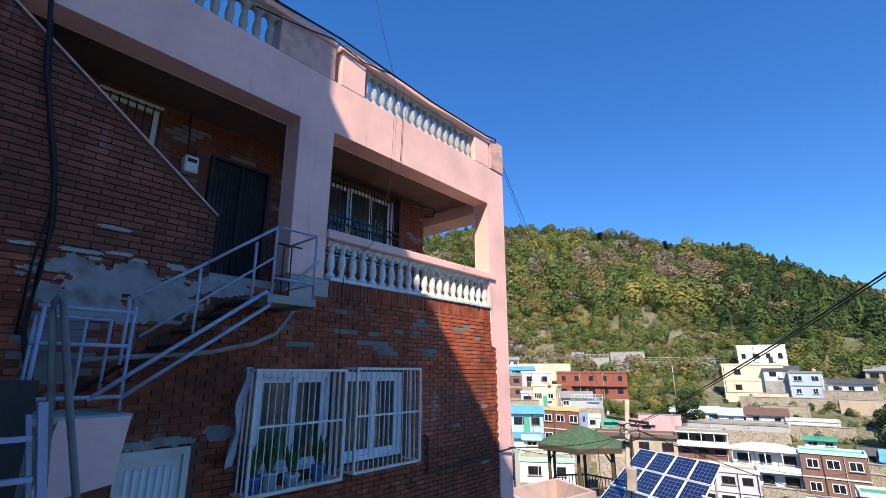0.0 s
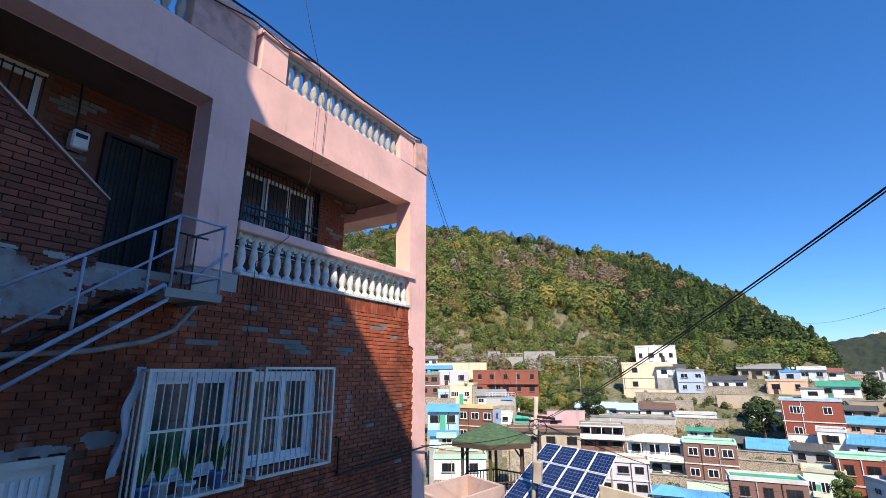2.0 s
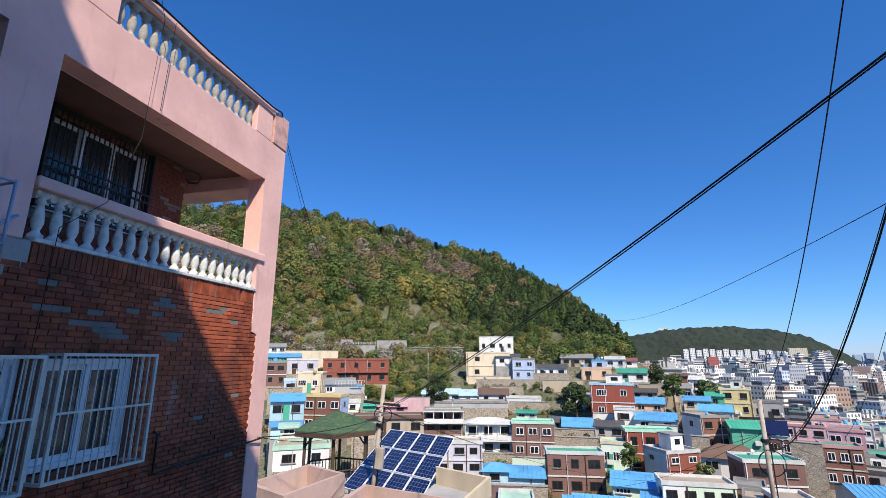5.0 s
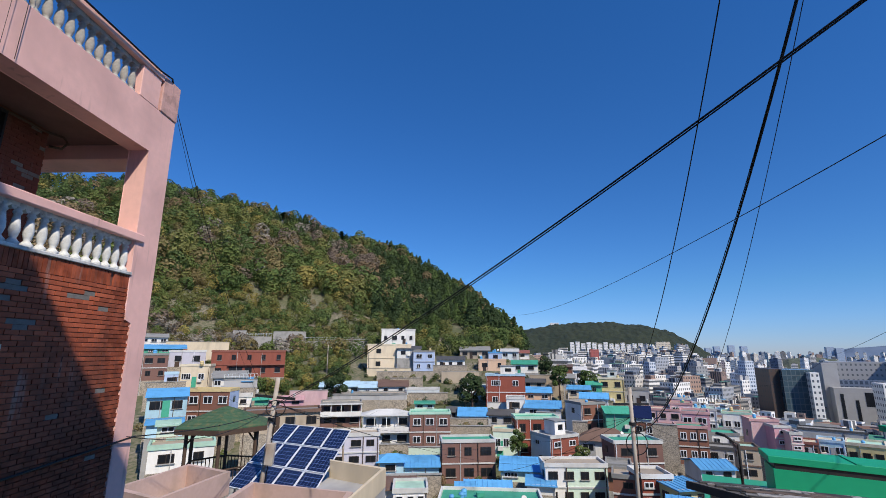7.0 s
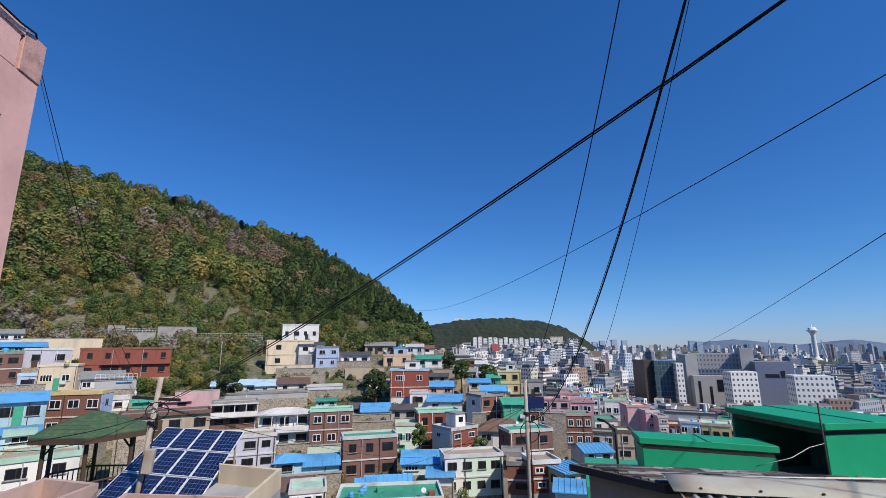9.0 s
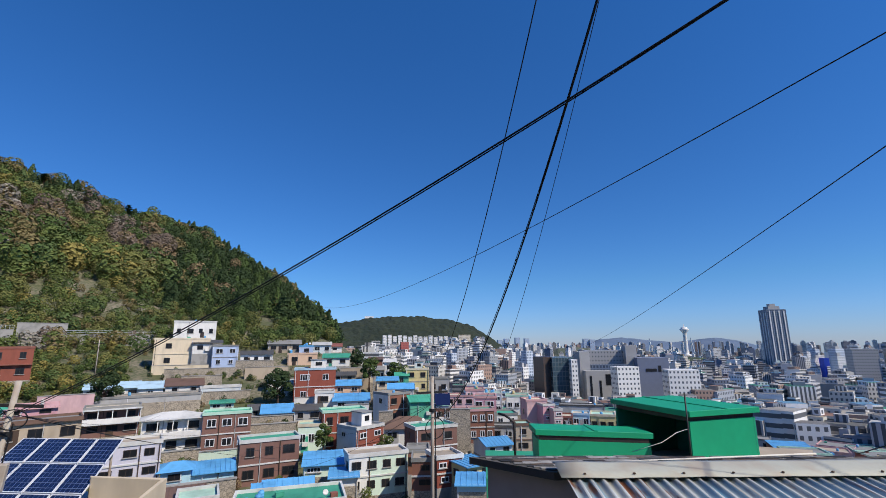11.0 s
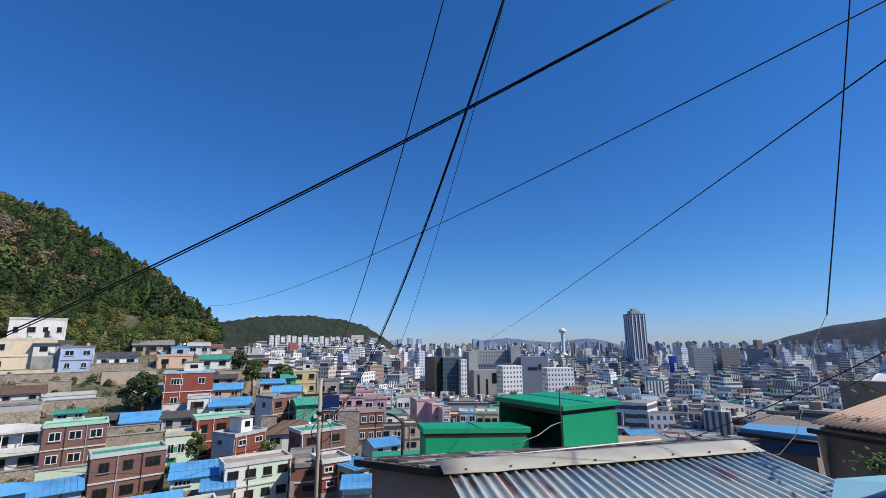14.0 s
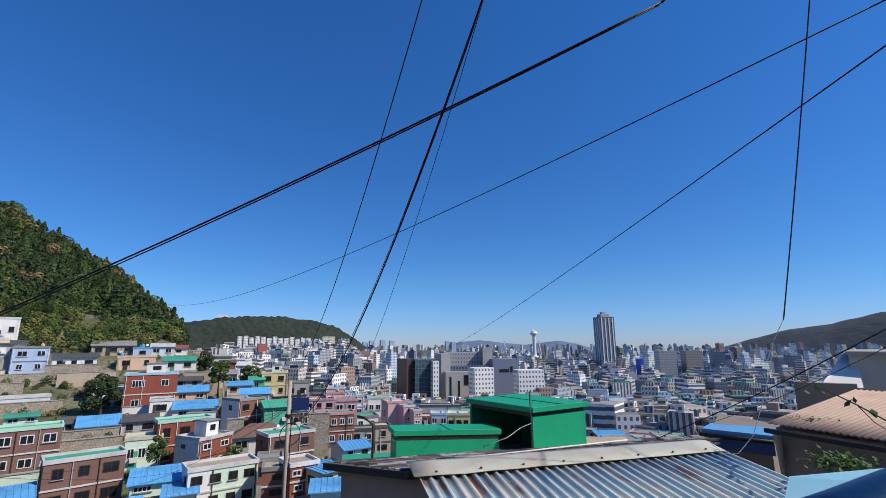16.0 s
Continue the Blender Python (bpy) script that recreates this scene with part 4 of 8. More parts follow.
solid("beam_side", boxes((7.45, 0.33, 3.24, 8.05, 6.5, 4.22)), M["pink"], "pink painted concrete side beam", "beam", kind="structure", bevel=0.01)
solid("ceiling", boxes((XL, 0.33, 3.50, 7.45, 6.5, 3.74)), M["soffit"], "dark brown blotched balcony soffit", "ceiling", kind="structure")
solid("balcony_floor", boxes((XL, 0.3, 0.82, 7.75, 6.5, FLOOR)), M["concrete"], "concrete balcony floor", "floor", kind="structure")
solid("wall_side", boxes((7.45, 0.3, -6, 7.75, 6.5, 0.82)), M["mortar"], "brick side wall", "wall", kind="structure")
# parapet posts and coping on the roof
for a, b in ((2.60, 3.52), (3.63, 4.10), (7.03, 7.52)):
    solid("parapet_post", boxes((a, -0.02, 4.22, b, 0.2, 4.80)), M["pink_dirty"] if a < 3 else M["pink"], "pink parapet panel between roof balustrades", "parapet", group="parapet panels", kind="structure", bevel=0.01)
solid("parapet_corner", boxes((7.56, -0.04, 4.22, 8.06, 0.36, 4.94)), M["pink_dirty"], "weathered pink parapet corner block", "parapet", kind="structure", bevel=0.015)
solid("parapet_coping", boxes((3.6, -0.05, 4.80, 7.56, 0.24, 4.92)), M["pink"], "pink parapet coping with orange rust stains", "coping", kind="structure", bevel=0.012)
solid("parapet_coping", boxes((XL, -0.05, 4.80, 3.52, 0.24, 4.92)), M["pink"], "pink parapet coping", "coping", kind="structure", bevel=0.012)
solid("parapet_side", boxes((7.85, 0.36, 4.22, 8.05, 6.5, 4.92)), M["pink"], "pink side parapet", "parapet", kind="structure")
solid("balcony_rail", boxes((3.57, -0.06, 1.775, 7.62, 0.20, 1.905)), M["pink"], "pink painted balcony handrail slab", "handrail", kind="structure", bevel=0.012)
solid("balcony_kerb", boxes((3.66, -0.04, 1.195, 7.46, 0.26, 1.245)), M["baluster"], "flaking white balustrade base strip", "trim", kind="structure", bevel=0.008)

PROFILE = [(0.075, 0), (0.075, 0.05), (0.048, 0.075), (0.034, 0.10), (0.046, 0.13), (0.060, 0.19), (0.056, 0.26), (0.042, 0.34), (0.034, 0.39), (0.050, 0.41), (0.050, 0.43), (0.036, 0.45), (0.06, 0.47), (0.075, 0.49), (0.075, 0.53)]
bm = bmesh.new()
lathe(bm, PROFILE, 10)
bal_me = mesh_of("baluster", bm, M["baluster"], smooth=True)


bal_old = bal_me.copy()
bal_old.materials[0] = M["baluster_old"]


def balustrade(x0, x1, n, z, label, thing_name, me=None):
    top = thing(thing_name, label, "balustrade", pose(0, 0, z))
    for i in range(n):
        ob = new("baluster", me or bal_me)
        ob.parent = top
        ob.matrix_basis = pose(x0 + (x1 - x0) * i / (n - 1), 0.10, 0)
    return top


b1 = balustrade(3.74, 7.40, 20, 1.245, "white flaking turned concrete balcony balustrade", "balcony_balustrade")
# scalloped heads joining the balusters
bm = bmesh.new()
for i in range(20):
    u = 3.74 + 0.19263 * i
    box(bm, u - 0.0955, 0.045, 0.478, u + 0.0955, 0.155, 0.53)
    prism(bm, [(u - 0.0955, 0.478), (u - 0.055, 0.478), (u - 0.07, 0.45), (u - 0.0955, 0.435)][::-1], "y", 0.06, 0.14)
    prism(bm, [(u + 0.0955, 0.478), (u + 0.055, 0.478), (u + 0.07, 0.45), (u + 0.0955, 0.435)], "y", 0.06, 0.14)
part("head_strip", bm, M["baluster"], b1, smooth=False)
b2 = balustrade(4.20, 6.95, 16, 4.22, "weathered roof balustrade with turned balusters", "roof_balustrade", bal_old)
part("head_strip", boxes((4.10, 0.045, 0.50, 7.03, 0.155, 0.58)), M["baluster_old"], b2)
b3 = balustrade(-2.6, 2.5, 29, 4.22, "shaded roof balustrade with turned balusters", "roof_balustrade", bal_old)
part("head_strip", boxes((-2.7, 0.045, 0.50, 2.60, 0.155, 0.58)), M["baluster_old"], b3)

# rear wall of the balcony with door and windows
YB = 1.30
solid("wall_back", boxes((XL, YB, FLOOR, 2.42, YB + 0.25, 3.50), (2.42, YB, 3.0, 3.34, YB + 0.25, 3.50), (3.34, YB, FLOOR, 4.40, YB + 0.25, 3.50), (4.40, YB, 3.32, 6.06, YB + 0.25, 3.50),
                         (4.40, YB, FLOOR, 6.06, YB + 0.25, 1.95), (6.06, YB, FLOOR, 6.90, YB + 0.25, 3.50)), M["mortar"], "shaded red brick balcony wall", "wall", kind="structure")
solid("wall_return", boxes((6.65, YB + 0.25, FLOOR, 6.90, 6.5, 3.50)), M["mortar"], "red brick return wall", "wall", kind="structure")
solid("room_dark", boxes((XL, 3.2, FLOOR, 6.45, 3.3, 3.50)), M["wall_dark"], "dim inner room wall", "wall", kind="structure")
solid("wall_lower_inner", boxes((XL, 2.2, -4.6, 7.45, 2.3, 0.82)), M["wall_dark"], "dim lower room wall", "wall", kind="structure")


# ---- bricks of the facade ----
OPEN = [(2.80, 3.82, -1.16, 0.02), (4.04, 5.14, -1.18, 0.02), (1.50, 2.14, -3.4, -0.70)]


def in_opening(x0, x1, z0, z1):
    return any(x1 > a - 0.02 and x0 < b + 0.02 and z1 > c - 0.02 and z0 < d + 0.02 for a, b, c, d in OPEN)


# patched places on the wall: centre, half sizes
PATCHES = [(0.92, 0.22, 0.24, 0.46), (3.3, 0.33, 0.22, 0.05), (3.1, 0.55, 0.12, 0.04), (4.45, 0.42, 0.3, 0.035), (3.95, 0.78, 0.10, 0.03), (4.0, 0.55, 0.28, 0.05), (5.05, 0.62, 0.10, 0.03), (5.35, 0.60, 0.09, 0.03), (5.55, 0.75, 0.25, 0.06), (5.7, 0.33, 0.28, 0.06), (4.75, 0.30, 0.22, 0.07),
           (2.72, 0.02, 0.10, 0.03), (6.65, 0.83, 0.30, 0.03), (6.5, 0.72, 0.14, 0.03), (6.95, 0.63, 0.22, 0.03), (7.05, 0.52, 0.14, 0.05), (7.2, 0.66, 0.09, 0.03),
           (5.9, 0.36, 0.06, 0.03)]


def patched(x, z, r):
    for cx, cz, a, b in PATCHES:
        q = ((x - cx) / a) ** 2 + ((z - cz) / b) ** 2
        if q < 1.0:
            return r.random() < 0.93
    return r.random() < 0.003


def add_box(verts, faces, x0, x1, y0, y1, z0, z1):
    n = len(verts)
    verts += [(x0, y0, z0), (x1, y0, z0), (x1, y0, z1), (x0, y0, z1), (x0, y1, z0), (x1, y1, z0), (x1, y1, z1), (x0, y1, z1)]
    faces += [(n, n + 1, n + 2, n + 3), (n + 1, n + 5, n + 6, n + 2), (n + 4, n, n + 3, n + 7), (n + 3, n + 2, n + 6, n + 7), (n + 4, n + 5, n + 1, n)]


def pydata(name, verts, faces, material, parent, kind="stuff"):
    me = bpy.data.meshes.new(name)
    me.from_pydata(verts, [], faces)
    me.materials.append(material)
    ob = new(name, me)
    ob.parent = parent
    if kind:
        tagged(ob, kind=kind)
    return ob


def ragged(z):
    """Where the brick ends against the pink corner strip."""
    return 7.46 + (0.17 if z < 0.42 else 0.0) + 0.035 * noise.noise((0, 3.1, z * 5))


single = bmesh.new()
box(single, -0.094, -0.011, -0.0275, 0.094, 0.02, 0.0275)
brick_me = mesh_of("brick", single, M["brick_one"])
brick_old = brick_me.copy()
brick_old.materials[0] = M["brick_shaded"]
rb = random.Random(3)
reds, red_f, greys, grey_f = [], [], [], []
singles = 0
C = 0.0667
for row in range(66):
    z1 = 0.965 - row * C
    z0 = z1 - C + 0.011
    off = 0.1 if row % 2 else 0.0
    for i in range(38):
        x0 = 0.2 + off + i * 0.2
        x1 = x0 + 0.189
        e = ragged(z0)
        if x0 > e - 0.03 or in_opening(x0, x1, z0, z1):
            continue
        x1 = min(x1, e)
        p = rb.uniform(-0.0035, 0.0035)
        if patched((x0 + x1) / 2, (z0 + z1) / 2, rb):
            add_box(greys, grey_f, x0 - 0.008, x1 + 0.008, -0.004 + p, 0.03, z0 - 0.009, z1 - 0.002)
        elif 5.15 < x0 < 7.1 and 0 <= row < 34 and x1 - x0 > 0.18 and singles < 290:
            ob = new("brick", brick_me)
            ob.parent = wall_low
            ob.matrix_basis = pose((x0 + x1) / 2, p, (z0 + z1) / 2, 0, 0, rb.uniform(-0.6, 0.6))
            singles += 1
        else:
            add_box(reds, red_f, x0, x1, -0.011 + p, 0.03, z0, z1)
pydata("brickwork", reds, red_f, M["brick"], wall_low)
pydata("patched_bricks", greys, grey_f, M["cement"], wall_low)
# soldier course under the balustrade
sv, sf = [], []
for i in range(56):
    x0 = 3.67 + i * 0.0675
    if x0 + 0.06 < 7.46:
        if i in (50,):
            continue
        p = rb.uniform(-0.003, 0.003)
        add_box(sv, sf, x0, x0 + 0.058, -0.014 + p, 0.03, 0.972, 1.19)
wall_band = solid("wall_band", boxes((3.62, 0.012, 0.97, 7.46, 0.3, 1.195)), M["mortar"], "soldier course of upright red bricks under the balustrade", "wall", kind="structure")
pydata("brickwork", sv, sf, M["brick"], wall_band)
# stair parapet and left part above the band
def add_prism(verts, faces, poly, y0, y1):
    n, m = len(verts), len(poly)
    verts += [(u, y0, v) for u, v in poly] + [(u, y1, v) for u, v in poly]
    faces.append(tuple(range(n, n + m)))
    faces += [(n + k, n + m + k, n + m + (k + 1) % m, n + (k + 1) % m) for k in range(m)]


def under_slope(poly):
    """The part of a brick's face that lies below the sloping top."""
    out = []
    f = [1.685 + (2.07 - u) * 0.765 - v for u, v in poly]
    for k in range(len(poly)):
        (u0, v0), (u1, v1), a, b = poly[k - 1], poly[k], f[k - 1], f[k]
        if (a > 0) != (b > 0):
            q = a / (a - b)
            out.append((u0 + (u1 - u0) * q, v0 + (v1 - v0) * q))
        if b > 0:
            out.append((u1, v1))
    return out


sv, sf, gv, gf = [], [], [], []
for row in range(50):
    z0 = 0.975 + row * C
    off = 0.1 if row % 2 else 0.0
    for i in range(14):
        x0 = -0.4 + off + i * 0.2
        if x0 > 2.06:
            continue
        x1 = min(x0 + 0.189, 2.085)
        poly = under_slope([(x0, z0), (x1, z0), (x1, z0 + 0.056), (x0, z0 + 0.056)])
        if len(poly) == 4 and x1 - x0 > 0.18 and abs(poly[0][1] - poly[1][1]) < 1e-6 and abs(poly[2][1] - poly[3][1]) < 1e-6 and abs(poly[2][1] - poly[1][1]) > 0.05 and abs(poly[2][0] - poly[1][0]) < 1e-6:
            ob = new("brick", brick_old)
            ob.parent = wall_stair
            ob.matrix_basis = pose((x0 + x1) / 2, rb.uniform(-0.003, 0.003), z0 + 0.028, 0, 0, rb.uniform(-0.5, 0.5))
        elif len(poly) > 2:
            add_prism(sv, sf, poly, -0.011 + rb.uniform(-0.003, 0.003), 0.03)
pydata("brickwork", sv, sf, M["brick_shaded"], wall_stair)
# bricks of the balcony's rear wall
wall_b = bpy.data.objects["wall_back"]
sv, sf, gv, gf = [], [], [], []
for row in range(36):
    z0 = 1.13 + row * C
    off = 0.1 if row % 2 else 0.0
    for i in range(40):
        x0 = -0.8 + off + i * 0.2
        x1 = min(x0 + 0.189, 6.9)
        if x0 > 6.85 or (x1 > 2.38 and x0 < 3.36 and z0 < 3.0) or (x1 > 4.38 and x0 < 6.08 and z0 + 0.06 > 1.93) or (x1 > 1.0 and x0 < 1.72 and 2.6 < z0 < 3.4):
            continue
        if z0 > 3.44:
            continue
        if noise.noise((x0 * 2.2, z0 * 5.0, 4)) > 0.22:
            add_box(gv, gf, x0, x1, 1.296, 1.33, z0, z0 + 0.056)
        else:
            add_box(sv, sf, x0, x1, 1.289 + rb.uniform(-0.003, 0.003), 1.33, z0, z0 + 0.056)
# The rear wall's shade is part of this darker brick colour too.
pydata("brickwork", sv, sf, M["brick_shaded"], wall_b)
pydata("patched_bricks", gv, gf, M["cement"], wall_b)


def smear(cx, cz, w, h, mat, parent, seed, y=-0.014, name="cement_smear", fill=0.0):
    """A thin uneven smear of cement that thins out in patches towards its edge."""
    cell = 0.018
    nx, nz = max(3, int(w / cell)), max(3, int(h / cell))
    verts, faces = [], []
    for k in range(nz + 1):
        for i in range(nx + 1):
            u, v = cx - w / 2 + w * i / nx, cz - h / 2 + h * k / nz
            verts.append((u + 0.007 * noise.noise((u * 40, v * 40, seed)), y - 0.004 - 0.004 * noise.noise((u * 12, v * 12, seed)), v + 0.007 * noise.noise((u * 40, v * 40, seed + 9))))
    for k in range(nz):
        for i in range(nx):
            a, b = 2 * (i + 0.5) / nx - 1, 2 * (k + 0.5) / nz - 1
            u, v = cx + a * w / 2, cz + b * h / 2
            q = 1.0 - (abs(a) ** 2.6 + abs(b) ** 2.6) + 0.75 * noise.noise((u * 4, v * 7, seed)) + 0.55 * noise.noise((u * 14, v * 22, seed + 3)) + fill
            if q > 0.35:
                n = k * (nx + 1) + i
                faces.append((n, n + 1, n + nx + 2, n + nx + 1))
    return pydata(name, verts, faces, mat, parent, "")


M["smear"] = plain("grey_cement_smear", (0.29, 0.29, 0.285), 0.9, stain=(0.16, 0.08, 0.06), s1=5.5, s2=22, amount=0.9, relief=0.6)
smear(1.32, 0.74, 1.65, 0.62, M["smear"], wall_low, 1.0)
smear(2.25, 0.90, 0.75, 0.22, M["smear"], wall_low, 2.0)
smear(1.80, -0.665, 0.95, 0.10, M["smear"], wall_low, 4.0)
smear(2.40, -0.62, 0.42, 0.16, M["smear"], wall_low, 5.0)
smear(1.75, 1.05, 0.22, 0.06, M["pale_patch"], wall_stair, 6.0)
smear(2.22, 0.98, 0.40, 0.05, M["pale_patch"], wall_low, 7.0)
for i, (a, b, w) in enumerate(((1.16, 1.34, 0.34), (0.95, 1.07, 0.36), (1.22, 1.10, 0.30), (0.50, 1.06, 0.25), (1.05, 1.02, 0.14), (0.60, 0.86, 0.2), (1.4, 1.06, 0.2))):
    smear(a, b, w, 0.036, M["pale_patch"], wall_stair, 8.0 + i)
# torn edge of the pink corner render
strip = frame_front
bm = bmesh.new()
pts = [(7.72, 0.97)] + [(ragged(z) + 0.015 * noise.noise((z * 9, 0, 1)), z) for z in (0.97 - 0.055 * k for k in range(80))] + [(7.72, -3.4)]
prism(bm, pts, "y", -0.022, 0.02)
part("render_edge", bm, M["pink"], strip)


# ---- windows, grilles and doors of the house ----
def sash_window(x0, x1, z0, z1, y, sashes, label, name="window"):
    w = thing(name, label, "window", pose(0, y, 0), kind="")
    f = 0.06
    part("window_frame", boxes((x0, -0.03, z0, x1, 0.09, z0 + f), (x0, -0.03, z1 - f, x1, 0.09, z1), (x0, -0.03, z0 + f, x0 + f, 0.09, z1 - f), (x1 - f, -0.03, z0 + f, x1, 0.09, z1 - f)), M["pvc"], w)
    sw = (x1 - x0 - 2 * f) / sashes
    for i in range(sashes):
        a = x0 + f + i * sw - (0.02 if i else 0)
        b = x0 + f + (i + 1) * sw + (0.02 if i < sashes - 1 else 0)
        yy = 0.0 if i % 2 else 0.035
        s = part("sash", boxes((a, yy, z0 + f, b, yy + 0.03, z0 + f + 0.07), (a, yy, z1 - f - 0.07, b, yy + 0.03, z1 - f), (a, yy, z0 + f + 0.07, a + 0.06, yy + 0.03, z1 - f - 0.07), (b - 0.06, yy, z0 + f + 0.07, b, yy + 0.03, z1 - f - 0.07)), M["pvc"], w)
        part("pane", boxes((a + 0.06, yy + 0.01, z0 + f + 0.07, b - 0.06, yy + 0.018, z1 - f - 0.07)), M["glass"], s)
    return w


sash_window(2.80, 3.82, -1.14, 0.0, 0.08, 2, "white sliding window with dark glass in the lower brick wall")
sash_window(4.04, 5.14, -1.16, 0.0, 0.08, 2, "white sliding window with dark glass behind a cage grille")
sash_window(4.40, 6.06, 1.95, 3.38, YB + 0.06, 3, "white sliding balcony window with dark glass")
sash_window(1.03, 1.69, 2.62, 3.36, YB + 0.0, 1, "small white window under the balcony ceiling")


def cage(x0, x1, z0, z1, y0, n, label, mid, mat):
    g = thing("window_grille", label, "grille", group="window grilles")
    t = 0.016
    part("frame", boxes((x0 - t, y0 - t, z0 - t, x1 + t, y0 + t, z0 + t), (x0 - t, y0 - t, z1 - t, x1 + t, y0 + t, z1 + t), (x0 - t, y0 - t, z0 + t, x0 + t, y0 + t, z1 - t), (x1 - t, y0 - t, z0 + t, x1 + t, y0 + t, z1 - t)), mat, g)
    part("crossbar", boxes((x0 + t, y0 - 0.02, mid - 0.012, x1 - t, y0 + 0.008, mid + 0.012)), mat, g)
    for x in (x0, x1):
        part("side_frame", boxes((x - t, y0 + t, z0 - t, x + t, 0.01, z0 + t), (x - t, y0 + t, z1 - t, x + t, 0.01, z1 + t)), mat, g)
        for k in range(1, 3):
            part("bar", boxes((x - 0.008, y0 * k / 3 - 0.008, z0 + t, x + 0.008, y0 * k / 3 + 0.008, z1 - t)), mat, g)
    bm = bmesh.new()
    box(bm, -0.005, -0.005, z0 + t, 0.005, 0.005, z1 - t)
    me = mesh_of("bar", bm, mat)
    for i in range(1, n):
        b = new("bar", me)
        b.parent = g
        b.matrix_basis = pose(x0 + (x1 - x0) * i / n, y0 + 0.02, 0)
    return g


cage(2.60, 3.78, -1.24, 0.015, -0.32, 14, "white painted steel cage grille with flowerpots inside", -0.57, M["white_metal"])
cage(3.97, 5.15, -1.21, 0.04, -0.32, 14, "white painted steel cage grille over a window", -0.55, M["white_metal"])
solid("grille_shelf", boxes((2.6, -0.32, -1.262, 3.78, 0.0, -1.245)), M["white_metal"], "thin grille floor plate holding flowerpots", "shelf")
# dark bars before the balcony window
g = thing("window_grille", "black iron bars before the balcony window", "grille", group="balcony grilles")
part("frame", boxes((4.42, 1.17, 3.36, 6.06, 1.20, 3.40), (4.42, 1.17, 1.94, 6.06, 1.20, 1.98), (4.42, 1.17, 2.50, 6.06, 1.20, 2.53), (4.42, 1.17, 2.62, 6.06, 1.20, 2.65), (6.06, 1.17, 1.94, 6.09, 1.30, 3.40), (4.39, 1.17, 1.94, 4.42, 1.30, 3.40)), M["black_metal"], g)
for i in range(1, 20):
    part("bar", boxes((4.42 + i * 0.082 - 0.007, 1.165, 1.98, 4.42 + i * 0.082 + 0.007, 1.18, 3.36)), M["black_metal"], g)
g = thing("window_grille", "white bars before the small high window", "grille", group="balcony grilles")
part("rail", boxes((1.0, 1.2, 3.36, 1.72, 1.22, 3.40)), M["white_metal"], g)
part("rail", boxes((1.0, 1.2, 2.58, 1.72, 1.22, 2.61)), M["white_metal"], g)
for i in range(8):
    part("bar", boxes((1.02 + i * 0.096, 1.195, 2.61, 1.035 + i * 0.096, 1.21, 3.36)), M["black_metal"], g)
# entrance gate
door = thing("door_1", "black iron entrance gate with upright bars, closed", "door", kind="structure")
part("frame", boxes((2.42, 1.22, FLOOR, 2.47, 1.30, 2.96), (3.28, 1.22, FLOOR, 3.33, 1.30, 2.96), (2.42, 1.22, 2.96, 3.33, 1.30, 3.0), (2.86, 1.23, FLOOR, 2.90, 1.29, 2.96)), M["black_metal"], door)
for i in range(14):
    part("bar", boxes((2.50 + i * 0.056, 1.245, FLOOR + 0.05, 2.512 + i * 0.056, 1.257, 2.94)), M["black_metal"], door)
# Solid black sheet in place of the darkness behind the bars.
part("panel", boxes((2.47, 1.27, FLOOR, 3.28, 1.285, 2.95)), M["black_metal"], door)
# lower door
door = thing("door_2", "grey-white metal door with upright ribs", "door", kind="structure")
part("frame", boxes((1.50, 0.0, -3.4, 1.56, 0.12, -0.72), (2.08, 0.0, -3.4, 2.14, 0.12, -0.72), (1.56, 0.0, -0.79, 2.08, 0.12, -0.72)), M["white_metal"], door)
part("leaf", boxes((1.56, 0.05, -3.4, 2.08, 0.09, -0.79)), M["white_metal"], door)
for i in range(7):
    part("rib", boxes((1.60 + i * 0.066, 0.03, -3.3, 1.63 + i * 0.066, 0.05, -0.88)), M["pvc"], door)
# gas meter
meter = thing("gas_meter", "pale grey gas meter on the shaded brick wall", "meter", pose(2.13, 1.20, 2.60))
part("case", boxes((-0.09, -0.08, 0, 0.09, 0.08, 0.24)), M["pvc"], meter, bevel=0.02)
part("dial", boxes((-0.06, -0.088, 0.14, 0.06, -0.08, 0.19)), M["black_metal"], meter)
part("pipe", tubes(0.013, [(-0.05, 0, 0.24), (-0.05, 0, 0.42), (-0.05, 0.07, 0.9)], [(0.05, 0, 0.24), (0.05, 0, 0.36)]), M["black_metal"], meter)
